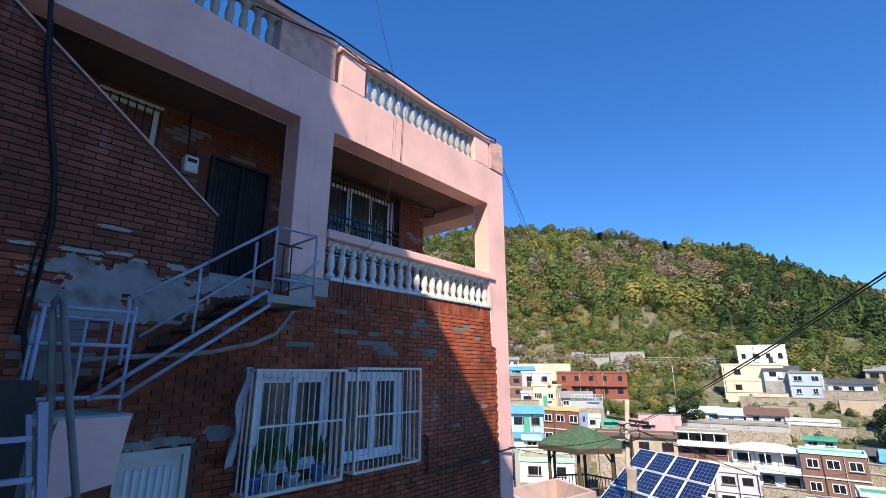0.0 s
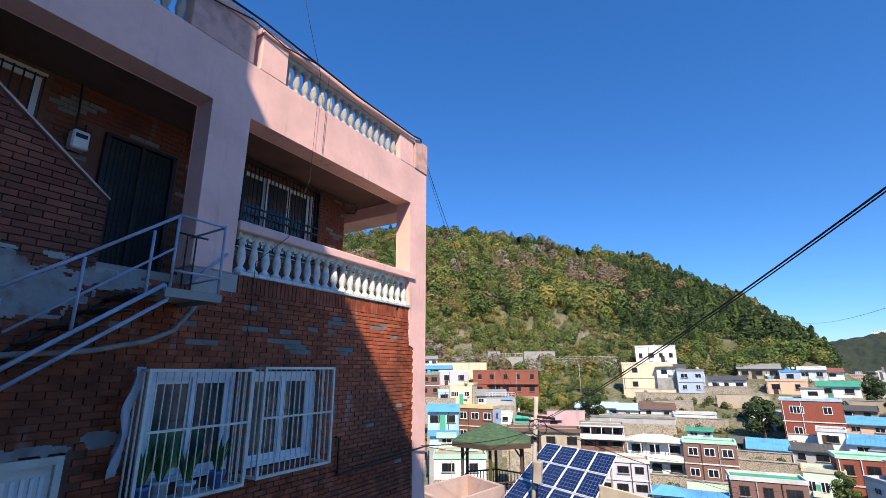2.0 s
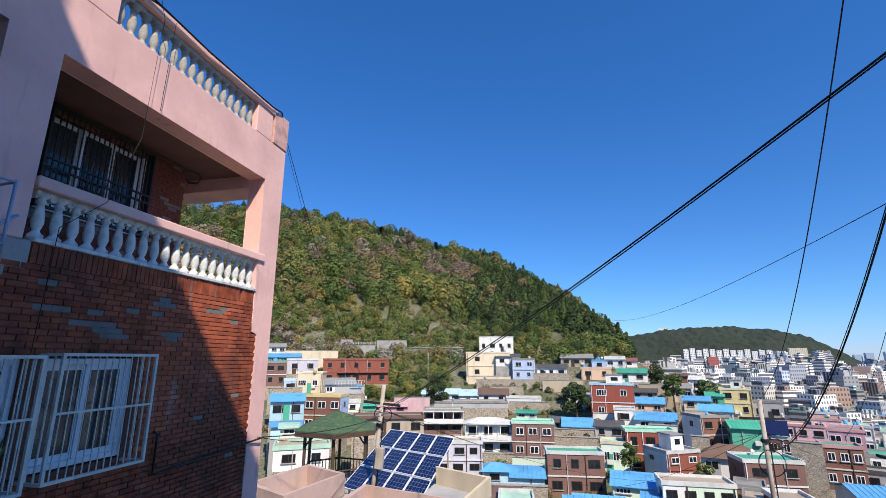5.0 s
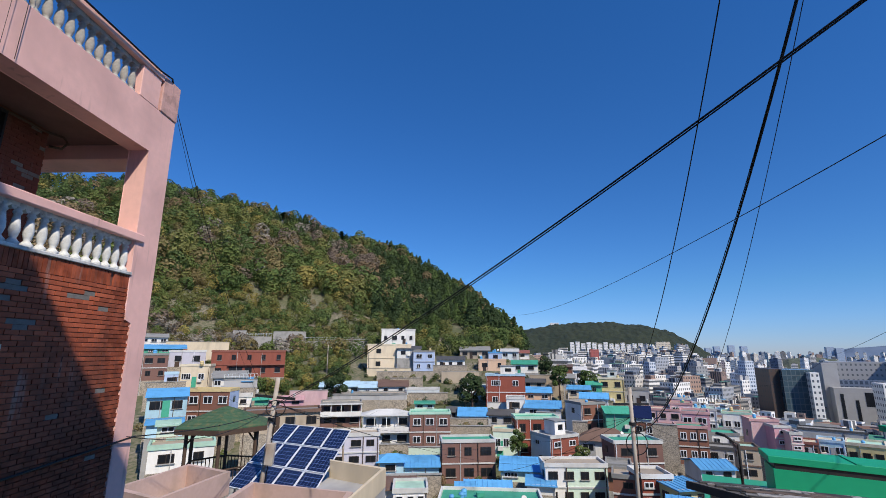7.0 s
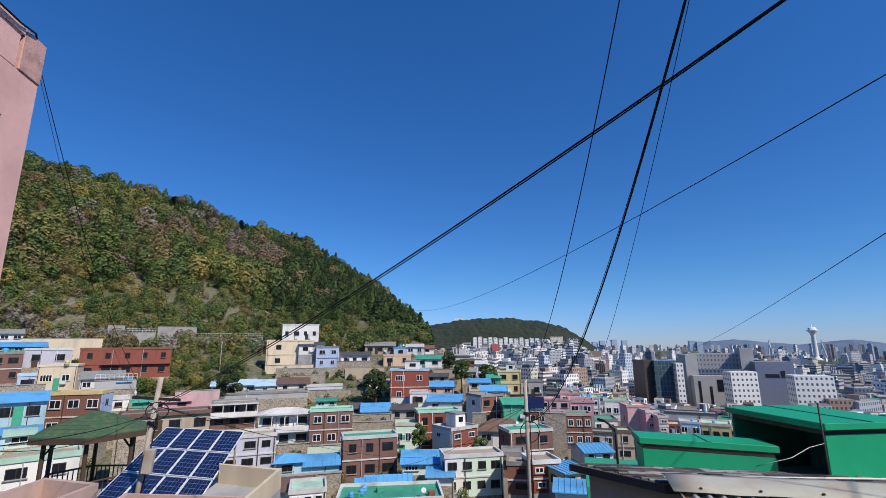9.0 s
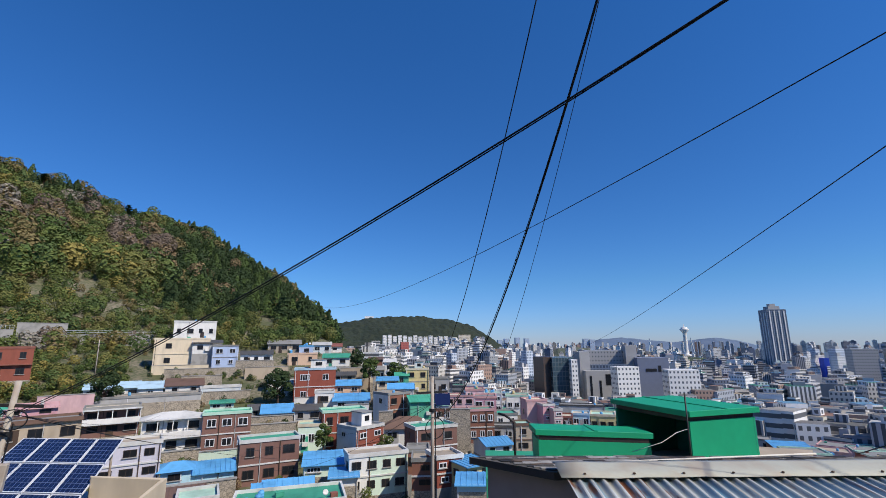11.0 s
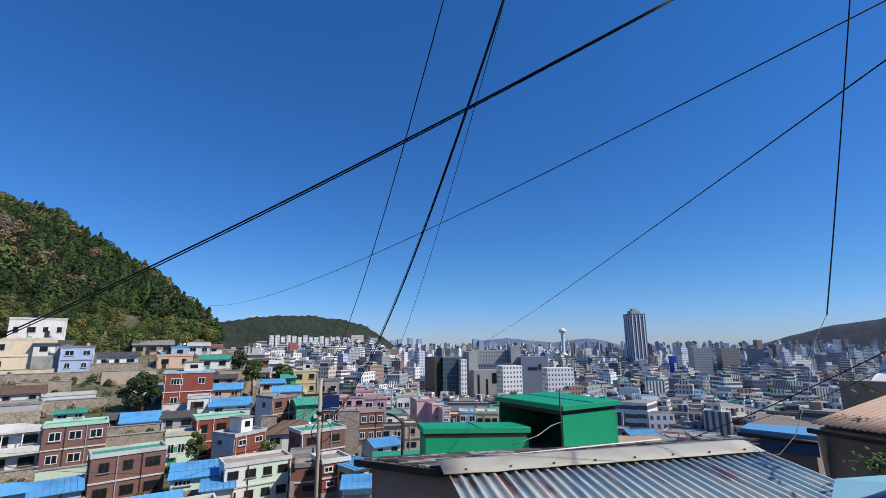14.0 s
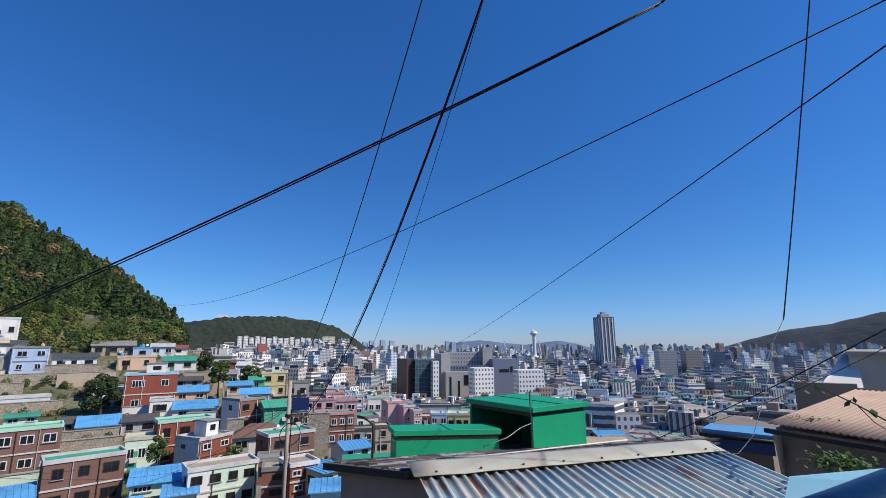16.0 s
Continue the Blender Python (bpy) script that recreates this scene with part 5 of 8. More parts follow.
# pots behind the grille
for x, mat, h, word in ((2.74, "pot_blue", 0.17, "blue glazed"), (2.92, "pot_white", 0.19, "white plastic"), (3.55, "pot_blue", 0.18, "blue glazed"), (3.2, "pot_white", 0.13, "white plastic")):
    pot = thing("flowerpot", f"{word} flowerpot with a green plant", "flowerpot", pose(x, -0.18, -1.245), "flowerpots")
    bm = bmesh.new()
    lathe(bm, [(0.055, 0), (0.085, h - 0.03), (0.095, h - 0.03), (0.095, h), (0.075, h), (0.07, h - 0.03)], 12)
    part("pot", bm, M[mat], pot, smooth=True)
    bm = bmesh.new()
    for k in range(26):
        a, l = rb.uniform(0, 6.28), rb.uniform(0.15, 0.42)
        base = Vector((0.02 * math.cos(a), 0.02 * math.sin(a), h - 0.02))
        tip = base + Vector((math.cos(a) * l * 0.35, math.sin(a) * l * 0.35, l))
        mid = (base + tip) / 2 + Vector((0, 0, 0.04))
        s = Vector((-math.sin(a), math.cos(a), 0)) * 0.02
        vs = [bm.verts.new(p) for p in (base, mid + s, tip, mid - s)]
        bm.faces.new(vs)
    part("foliage", bm, M["leaf"], pot)
# hanging sheet beside the left grille
bm = bmesh.new()
nx, nz = 8, 14
gridv = [[bm.verts.new((2.46 + 0.024 * i - 0.008 * k + 0.03 * math.sin(k * 0.9 + i), -0.34 + 0.03 * i + 0.02 * math.sin(i * 1.7 + k * 0.4), 0.05 - 0.075 * k)) for i in range(nx)] for k in range(nz)]
for k in range(nz - 1):
    for i in range(nx - 1):
        bm.faces.new((gridv[k][i], gridv[k][i + 1], gridv[k + 1][i + 1], gridv[k + 1][i]))
sheet = solid("plastic_sheet", bm, M["curtain"], "pale crumpled plastic sheet tied to the grille", "sheet", smooth=True)
mod = sheet.modifiers.new("thickness", "SOLIDIFY")
mod.thickness = 0.004

# ---- steel stair and landing ----
YO, YI = -0.75, -0.10
st = thing("steel_stair", "blue-grey painted steel stair with tube railings against the brick wall", "stair")
SQ = 0.022


def bar3(a, b, r=0.019, mat="blue_steel", name="rail", n=8):
    bm = bmesh.new()
    tube(bm, [a, b], r * 0.8, n)
    return part(name, bm, M[mat], st, smooth=True)


for y in (YO, YI):
    mat = "blue_steel" if y == YO else "black_metal"
    bar3((1.02, y, -0.21), (2.38, y, 0.80), 0.026, mat, "stringer", 6)
    bar3((1.24, y, -0.20), (2.42, y, 0.66), 0.024, mat, "stringer", 6)
    bar3((2.38, y, 0.80), (2.42, y, 0.66), 0.024, mat, "stringer", 6)
for i in range(6):
    u = (i + 0.5) / 6
    x, z = 1.15 + 1.2 * u, -0.16 + 0.93 * u
    part("tread", boxes((x - 0.10, YO, z - 0.012, x + 0.10, YI, z + 0.004)), M["black_metal"], st)
part("landing", boxes((2.38, YO - 0.03, 0.735, 2.96, -0.012, 0.775), (2.38, YO - 0.03, 0.69, 2.96, YO, 0.735), (2.93, YO, 0.69, 2.96, -0.012, 0.735)), M["concrete"], st)
for x, a, b in ((2.43, 0.775, 1.50), (2.93, 0.70, 1.53), (2.22, 0.70, 1.29), (1.71, 0.33, 0.93), (1.24, -0.30, 0.52), (1.19, 0.05, 0.58)):
    bar3((x, YO, a), (x, YO, b), 0.018, name="post")
bar3((1.19, YO, 0.58), (1.76, YO, 0.99), 0.019)
bar3((1.76, YO, 0.99), (2.43, YO, 1.50), 0.019)
bar3((1.30, YO, 0.28), (2.43, YO, 1.17), 0.014)
for z in (1.51, 0.95):
    bar3((2.43, YO, z), (2.93, YO, z), 0.017)
bar3((2.93, YO, 1.51), (2.97, -0.05, 1.51), 0.017)
bar3((2.93, YO, 0.95), (2.97, -0.05, 0.95), 0.014)
for x in (2.60, 2.70, 2.80):
    bar3((x, -0.45, 0.775), (x, -0.45, 1.42), 0.011, "black_metal", "baluster")
bar3((2.56, -0.45, 1.42), (2.93, -0.45, 1.42), 0.014, "black_metal")
bar3((2.97, -0.06, 0.95), (3.45, -0.05, 1.42), 0.022)
# lower platform railing
for z in (0.47, 0.20, -0.19):
    bar3((0.62, YO, z), (1.24, YO, z), 0.02)
for x in (0.66, 0.98):
    bar3((x, YO + 0.25, -0.30), (x, YO + 0.25, 0.42), 0.016, name="post")
bar3((0.66, YO + 0.25, 0.42), (1.15, YO + 0.25, 0.42), 0.016)
bar3((1.15, YO + 0.25, 0.42), (1.15, YO + 0.25, -0.2), 0.016, name="post")
bar3((0.66, YO, -0.3), (0.66, YO, 0.47), 0.02, name="post")
part("platform", boxes((0.2, YO - 0.15, -0.36, 1.30, -0.02, -0.31)), M["concrete"], st)
bm = bmesh.new()
prism(bm, [(0.84, -0.33), (1.29, -0.33), (1.24, -0.80), (0.80, -0.86), (0.76, -1.5), (0.66, -1.5)], "y", -0.92, -0.84)
solid("pink_wall_slab", bm, M["pink"], "pink painted wall slab under the steel platform", "wall", kind="structure", bevel=0.006)
solid("platform_base", boxes((0.3, -0.84, -4.0, 0.80, -0.02, -0.36)), M["wall_dark"], "dark rendered base under the steel platform", "wall", kind="structure")
# drain pipe under the landing
bm = bmesh.new()
tube(bm, [(3.05, -0.2, 0.74), (2.95, -0.22, 0.60), (2.80, -0.25, 0.42), (2.54, -0.28, 0.30), (2.07, -0.3, 0.19), (1.87, -0.3, 0.165), (1.62, -0.3, 0.15), (1.35, -0.28, 0.12), (1.15, -0.2, 0.10), (1.05, -0.03, 0.09)], 0.026, 10)
solid("drain_hose", bm, M["smear"], "grey wrapped drain hose below the landing", "pipe", smooth=True)
# bent handrail close by
rail = thing("bent_pipe_rail", "weathered grey bent pipe handrail", "handrail")
part("pipe", tubes(0.018, [(0.66, -1.93, -1.0), (0.635, -1.95, -0.60), (0.58, -1.97, -0.10), (0.515, -1.98, 0.30), (0.51, -1.99, 0.36), (0.525, -2.0, 0.395), (0.545, -2.0, 0.37), (0.565, -2.0, 0.28), (0.65, -2.0, -0.12), (0.77, -2.0, -0.64), (0.87, -2.0, -1.1)], n=10), M["old_pipe"], rail, smooth=True)
fence = thing("steel_frame_gate", "blue-grey steel frame gate beside the stair", "gate")
bm = bmesh.new()
prism(bm, [(0.528, -0.15), (0.568, -0.15), (0.64, -0.61), (0.74, -1.3), (0.70, -1.3), (0.601, -0.61)], "y", -2.03, -1.97)
part("post", bm, M["blue_steel"], fence)
bm = bmesh.new()
prism(bm, [(0.499, -0.21), (0.519, -0.21), (0.588, -0.60), (0.68, -1.3), (0.66, -1.3), (0.565, -0.60)], "y", -1.98, -1.95)
part("post", bm, M["blue_steel"], fence)
for z, x in ((-0.322, 0.535), (-0.514, 0.57)):
    part("rail", boxes((0.05, -2.02, z - 0.013, x, -1.985, z + 0.013)), M["blue_steel"], fence)
# Black sheet standing in for the unlit interior behind the gate.
solid("cellar_wall", boxes((-1.2, -1.5, -4.0, 0.60, -1.3, -0.05)), M["black_metal"], "black sheet for the dark interior behind the gate", "wall", kind="structure")

# ---- pipes and wires on the house ----
def wire(name, pts, r, label, category="cable", n=6, mat="cable"):
    bm = bmesh.new()
    tube(bm, pts, r, n)
    return solid(name, bm, M[mat], label, category, smooth=True)


wire("wall_cable", [(0.30, -0.05, 3.5), (0.36, -0.05, 3.04), (0.40, -0.05, 2.7), (0.62, -0.06, 1.76), (0.69, -0.05, 1.25), (0.68, -0.05, 0.84), (0.66, -0.05, 0.36), (0.72, -0.06, 0.08), (0.82, -0.05, -0.19), (0.98, -0.05, -0.33)], 0.022, "thick black cable bundle drooping down the brick wall")
wire("wall_cable", [(0.36, -0.04, 3.2), (0.5, -0.04, 2.2), (0.66, -0.04, 1.5), (0.62, -0.04, 0.9), (0.62, -0.04, 0.3)], 0.01, "thin black cable on the brick wall")
wire("roof_cable", [(-1, -0.07, 4.97), (2.56, -0.07, 4.90), (3.56, -0.08, 4.95), (4.2, -0.08, 4.93), (4.71, -0.09, 4.90), (5.6, -0.09, 4.86), (6.25, -0.08, 4.88), (7.39, -0.08, 4.90), (7.72, -0.07, 4.96), (8.1, 0.1, 4.85)], 0.016, "black cable sagging along the roof parapet")
wire("roof_cable", [(2.2, -0.07, 4.62), (2.9, -0.07, 4.75), (3.4, -0.07, 4.87), (4.0, -0.07, 4.8), (4.6, -0.08, 4.90)], 0.01, "thin black cable looping along the parapet")
wire("drop_wire", [(4.05, -0.12, 6.4), (4.4, -0.12, 5.4), (4.68, -0.11, 4.73), (4.63, -0.10, 2.85), (4.32, -0.10, 1.85), (3.86, -0.06, 1.40), (3.85, -0.03, 0.05)], 0.0045, "thin wire hanging down the house front")
wire("drop_wire", [(4.90, -0.08, 4.85), (4.88, -0.06, 3.40)], 0.004, "thin wire hanging from the parapet")
wire("gas_pipe", [(3.6, 1.22, 3.42), (5.8, 1.22, 3.42), (6.75, 1.22, 3.42), (6.98, 1.10, 3.42), (7.02, 1.05, 3.33), (6.98, 1.1, 3.22), (6.85, 1.2, 3.2)], 0.022, "rust-brown gas pipe under the balcony ceiling", "pipe", 8, "wood")
wire("wall_pipe", [(5.56, -0.03, -0.95), (5.62, -0.05, -0.98), (5.62, -0.05, -1.47), (5.75, -0.04, -1.49), (7.67, -0.05, -1.41), (8.0, -0.10, -1.38)], 0.016, "thin dark pipe along the lower brick wall", "pipe", 8, "black_metal")


def pt(az, r, z):
    return (r * math.cos(radians(az)), -5.35 + r * math.sin(radians(az)), z)


def slab(bm, top, z0=None, thick=0.1):
    """A slab over corner points; its underside lies at z0 or a thickness below."""
    hi = [bm.verts.new(p) for p in top]
    lo = [bm.verts.new((p[0], p[1], p[2] - thick if z0 is None else z0)) for p in top]
    n = len(top)
    bm.faces.new(hi)
    bm.faces.new(lo[::-1])
    for k in range(n):
        bm.faces.new((lo[k], lo[(k + 1) % n], hi[(k + 1) % n], hi[k]))


def slab_bm(top, z0=None, thick=0.1):
    bm = bmesh.new()
    slab(bm, top, z0, thick)
    return bm


# ---- unseen neighbours behind and beside the camera, added for shadow and bounced light ----
# Two unseen masses sized to cast the front's shadow edge; white for bounce.
solid("neighbour_house_wall", boxes((-9.0, -4.58, -4, -3.0, 4.0, 14.0)), M["w_white"], "unseen tall white block that casts shade on the house front", "building", kind="structure")
solid("neighbour_house_wing", boxes((-9.0, -9.0, -4, -3.0, -4.58, 12.05)), M["w_white"], "unseen lower white block that casts the sloping shadow edge", "building", kind="structure")
# Unseen pale floor, added to bounce light onto the shaded front.
solid("alley_floor", slab_bm([(-2.9, -6.2, -1.62), (0.22, -6.2, -1.62), (0.22, -3.2, -1.62), (1.2, -2.2, -1.62), (1.2, -1.0, -1.62), (-2.9, -1.0, -1.62)], -4.0), M["concrete"], "unseen pale concrete floor under the camera, added to bounce light", "path", kind="structure")

# ---- green rooftop sheds ----
def green_shed(corners, z, drop, label, inset, open_side=-1):
    """A sheet-metal shed over a four-cornered plan, with a deep fascia and set-back walls."""
    sh = thing("rooftop_shed", label, "shed", group="green rooftop sheds")
    c = [Vector((p[0], p[1], z + (p[2] if len(p) > 2 else 0))) for p in corners]
    mid = sum(c, Vector()) / 4
    part("roof", slab_bm(c, thick=0.145), M["green_sheet"], sh, bevel=0.008)
    inner = [mid + (p - mid) * (1 - inset) for p in c]
    # Black slab filling the gap below the roof as the eave's shade.
    part("ceiling_frame", slab_bm([Vector((p.x, p.y, p.z - 0.14)) + (mid - p) * 0.02 for p in inner], thick=0.13), M["black_metal"], sh)
    for k in range(4):
        if k == open_side:
            continue
        p, q = inner[k], inner[(k + 1) % 4]
        n = (mid - (p + q) / 2)
        n.z = 0
        n = n.normalized() * 0.05
        part("wall", slab_bm([Vector((w.x, w.y, w.z - 0.26)) for w in (p, q, q + n, p + n)], z - drop), M["green_sheet"], sh)
        # Added inner panel whose darker green carries the shade inside.
        part("lining", slab_bm([Vector((w.x, w.y, w.z - 0.28)) for w in (p + n * 1.1, q + n * 1.1, q + n * 1.5, p + n * 1.5)], z - drop), M["green_shaded"], sh)
    part("roof_seam", slab_bm([p + Vector((0, 0, 0.02)) for p in (c[0] * 0.5 + c[1] * 0.5, c[0] * 0.47 + c[1] * 0.53, c[3] * 0.47 + c[2] * 0.53, c[3] * 0.5 + c[2] * 0.5)], thick=0.03), M["green_sheet"], sh)
    return sh


green_shed([pt(-31.77, 13.0, -0.137), pt(-44.32, 14.0, -0.28), pt(-42.73, 14.9, -0.28), pt(-31.1, 13.92, -0.137)], -2.1, 3.5, "low bright green sheet-metal rooftop shed", 0.05)
green_shed([pt(-48.0, 13.7, 0)[:2], pt(-54.29, 15.44, 0)[:2], pt(-46.6, 17.5, 0)[:2], pt(-40.24, 15.9, 0)[:2]], -1.75, 4.5, "large bright green sheet-metal rooftop shed, open on one side", 0.07, 3)
solid("green_roof_deck", slab_bm([pt(-26, 12, -3.2), pt(-31, 12.2, -3.2), pt(-32, 15, -3.2), pt(-26, 15, -3.2)], -6), M["green_deck"], "green coated flat roof deck", "roof", kind="structure")
solid("rooftop_building", slab_bm([pt(-30, 11.2, -3.35), pt(-56, 10.6, -3.35), pt(-58, 19, -3.35), pt(-34, 19, -3.35)], -14), M["w_tan"], "tan building under the green sheds", "building", kind="structure")
wire("antenna_pole", [pt(-47.7, 12.0, -3.4), pt(-47.7, 12.0, -1.15)], 0.017, "thin rusty pole with a loose wire", "pole", 8, "black_metal")
wire("antenna_pole", [pt(-29.3, 11.0, -3.4), pt(-29.4, 11.0, -1.75), pt(-28.3, 11.1, -1.62), pt(-27.6, 11.2, -1.60)], 0.028, "thin dark metal pole on the roof", "pole", 8, "black_metal")
wire("loose_wire", [pt(-42, 9.5, -1.95), pt(-45, 9.6, -1.78), pt(-46.5, 10.5, -1.75), pt(-47.7, 12.0, -1.9)], 0.005, "loose pale wire over the shed", "cable", 6, "white_metal")

# ---- tin roof close by ----
L, R = Vector((3.90, -7.98, -1.15)), Vector((2.67, -11.08, -1.15))
along = (R - L).normalized()
down = Vector((-0.921, 0.389, -0.13)).normalized()
tin = thing("tin_roof", "rusty faded blue corrugated tin roof with cream ridge flashing", "roof")


def corrugated(bm, o, u, v, length, width, pitch, amp, drop=0.0):
    """Corrugated sheet: waves run across u, ridges along v."""
    up = u.cross(v).normalized()
    up = up if up.z > 0 else -up
    n = int(length / pitch * 8)
    prev = None
    for i in range(n + 1):
        s = length * i / n
        h = amp * math.cos(2 * math.pi * s / pitch)
        row = [bm.verts.new(o + u * s + v * (width * k / 3) + up * (h - 0.012 * drop * k)) for k in range(4)]
        if prev:
            for k in range(3):
                bm.faces.new((prev[k], prev[k + 1], row[k + 1], row[k]))
        prev = row


M["tin"], nt, bs = node_mat("weathered_tin")
v = coords(nt)
rot = nt.nodes.new("ShaderNodeMapping")
rot.vector_type = "TEXTURE"
rot.inputs["Rotation"].default_value = (0, 0, radians(157.1))
rot.inputs["Scale"].default_value = (2.2, 0.32, 1)
nt.links.new(v, rot.inputs[0])
streak = noise_fac(nt, rot.outputs[0], 2.6, 0.42, 0.60, 6)
c = mix_rgb(nt, (0.21, 0.33, 0.39), (0.50, 0.50, 0.44), streak)
rust = noise_fac(nt, rot.outputs[0], 3.0, 0.57, 0.64, 8)
c = mix_rgb(nt, c, (0.23, 0.085, 0.035), rust)
fade = noise_fac(nt, v, 0.8, 0.45, 0.62)
c = mix_rgb(nt, c, (0.14, 0.36, 0.50), mix_fac(nt, fade, 0.65))
nt.links.new(c, bs.inputs["Base Color"])
bs.inputs["Roughness"].default_value = 0.62
bs.inputs["Specular IOR Level"].default_value = 0.25
bm = bmesh.new()
corrugated(bm, L + down * 0.18 + Vector((0, 0, 0.0)), along, down, 3.42, 2.3, 0.103, 0.015)
sheet = part("sheet", bm, M["tin"], tin, smooth=True)
worn = plain("worn_cream_tin", (0.60, 0.62, 0.60), 0.6, stain=(0.30, 0.22, 0.15), s1=3.0, s2=22, amount=0.7, relief=0.1)
sheet.data.materials.append(worn)
for f in sheet.data.polygons:
    f.material_index = 1 if (f.index // 3) % 8 in (0, 7) else 0
mod = sheet.modifiers.new("thickness", "SOLIDIFY")
mod.thickness = 0.003
bm = bmesh.new()
a, b = L - along * 0.05, R + along * 0.04
up = Vector((0, 0, 1))
for p, q, r0, r1 in ((0, 1, 0.0, 0.0),):
    back_v = Vector((0.921, -0.389, -0.08))
    steps = 14
    prev = None
    for i in range(steps + 1):
        base = a + (b - a) * i / steps + up * (0.035 + 0.008 * noise.noise((i * 0.7, 0, 0)))
        row = [bm.verts.new(base + back_v * 0.16), bm.verts.new(base + up * 0.012), bm.verts.new(base + down * 0.15), bm.verts.new(base + down * 0.27 - up * (0.006 + 0.01 * abs(noise.noise((i * 1.3, 2, 0)))))]
        if prev:
            for k in range(3):
                bm.faces.new((prev[k], prev[k + 1], row[k + 1], row[k]))
        prev = row
fl = part("flashing", bm, M["flashing"], tin, "cream ridge flashing with rust blotches", smooth=True)
mod = fl.modifiers.new("thickness", "SOLIDIFY")
mod.thickness = 0.004
bm = bmesh.new()
for i in range(8):
    p = a + (b - a) * (i + 0.5) / 8 + down * 0.22 + up * 0.04
    lathe(bm, [(0.012, 0), (0.012, 0.008), (0.004, 0.012)], 8, Matrix.Translation(p))
part("screw", bm, M["wood"], tin)
# felted roof behind the ridge
felt = thing("felt_roof", "dark weathered slate and felt roof with curled edges", "roof")
F0 = [L + Vector((0.03, 0.05, -0.03)), Vector((5.12, -7.62, -1.27)), Vector((3.00, -11.63, -1.20)), R + Vector((0.03, -0.1, -0.03))]
part("deck", slab_bm(F0, thick=0.07), M["felt"], felt)
rs = random.Random(21)
sv, sf = [], []
for i in range(13):
    for j in range(30):
        u, w = (i + 0.6 * rs.random()) / 13.5, (j + 0.7 * rs.random()) / 31
        p0 = F0[0].lerp(F0[3], w).lerp(F0[1].lerp(F0[2], w), u)
        e1 = along * rs.uniform(0.16, 0.6)
        e2 = Vector((0.92, -0.39, -0.10)).normalized() * rs.uniform(0.05, 0.15)
        h = rs.uniform(0.003, 0.010)
        n0 = len(sv)
        pts8 = [p0, p0 + e1, p0 + e1 + e2, p0 + e2]
        sv += [tuple(p + Vector((0, 0, 0.002))) for p in pts8] + [tuple(p + Vector((0, 0, h + rs.uniform(0, 0.006)))) for p in pts8]
        sf += [(n0 + 4, n0 + 5, n0 + 6, n0 + 7), (n0, n0 + 1, n0 + 5, n0 + 4), (n0 + 1, n0 + 2, n0 + 6, n0 + 5), (n0 + 2, n0 + 3, n0 + 7, n0 + 6), (n0 + 3, n0, n0 + 4, n0 + 7)]
M["slates"] = island_mat("old_slates", [(0.055, 0.055, 0.055), (0.10, 0.10, 0.10), (0.24, 0.235, 0.23), (0.035, 0.035, 0.04), (0.15, 0.11, 0.09), (0.42, 0.41, 0.40), (0.07, 0.07, 0.075)], 0.85, 7.0, 0.5)
pydata("slates", sv, sf, M["slates"], felt)
shed_wall = solid("shed_wall", slab_bm([L + Vector((-0.12, -0.10, -0.08)), Vector((4.95, -7.76, -1.34)), Vector((3.3, -12.0, -1.34)), R + Vector((-0.6, -0.2, -0.3)), L + along * 1.2 + Vector((-0.9, 0.2, -0.35))], -6), M["wall_mauve"], "mauve-grey rendered wall under the tin roof", "wall", kind="structure")
wire("roof_lath", [L + Vector((0.6, 0.1, -0.10)), R + Vector((0.75, 0.3, -0.02))], 0.012, "pale batten lying on the felt roof", "batten", 6, "white_metal")

# ---- roofs at the far right ----
E1, E2 = Vector(pt(-70.8, 7.3, -1.0)), Vector(pt(-88, 6.3, -1.0))
eu = (E2 - E1).normalized()
ev = Vector((-eu.y, eu.x, 0))
ev = ev if ev.dot(Vector((0.2, -1, 0))) > 0 else -ev
ev = (ev + Vector((0, 0, 0.16))).normalized()
tan_roof = thing("corrugated_roof", "faded tan corrugated roof overhung by vine stems", "roof")
bm = bmesh.new()
corrugated(bm, E1, eu, ev, 2.3, 2.0, 0.066, 0.010)
sheet = part("sheet", bm, M["tan_sheet"], tan_roof, smooth=True)
mod = sheet.modifiers.new("thickness", "SOLIDIFY")
mod.thickness = 0.006
part("gutter", tubes(0.03, [E1 - ev * 0.05 + Vector((0, 0, -0.07)), E2 - ev * 0.05 + Vector((0, 0, -0.07))]), M["black_metal"], tan_roof)
part("downpipe", tubes(0.04, [E1 + eu * 0.1 + Vector((0, 0, -0.1)), E1 + eu * 0.1 + Vector((0.02, -0.1, -0.3)), E1 + eu * 0.1 + Vector((0.02, -0.1, -1.2))]), M["pole"], tan_roof, smooth=True)
evh = Vector((ev.x, ev.y, 0)).normalized()
solid("shed_wall_right", slab_bm([E1 + evh * 0.15 + Vector((0, 0, -0.06)), E2 + evh * 0.15 + Vector((0, 0, -0.06)), E2 + evh * 1.9 + Vector((0, 0, 0.1)), E1 + evh * 1.9 + Vector((0, 0, 0.1))], -5), M["wall_dark"], "dark stained wall under the tan roof", "wall", kind="structure")
blue_roof = thing("blue_shed_roof", "sky-blue sheet roof on a dark shed", "roof")
part("sheet", slab_bm([pt(-65.2, 8.9, -1.36), pt(-71.3, 8.5, -1.33), pt(-72.2, 9.6, -1.33), pt(-66.8, 10.6, -1.43)], thick=0.06), M["blue_sheet"], blue_roof)
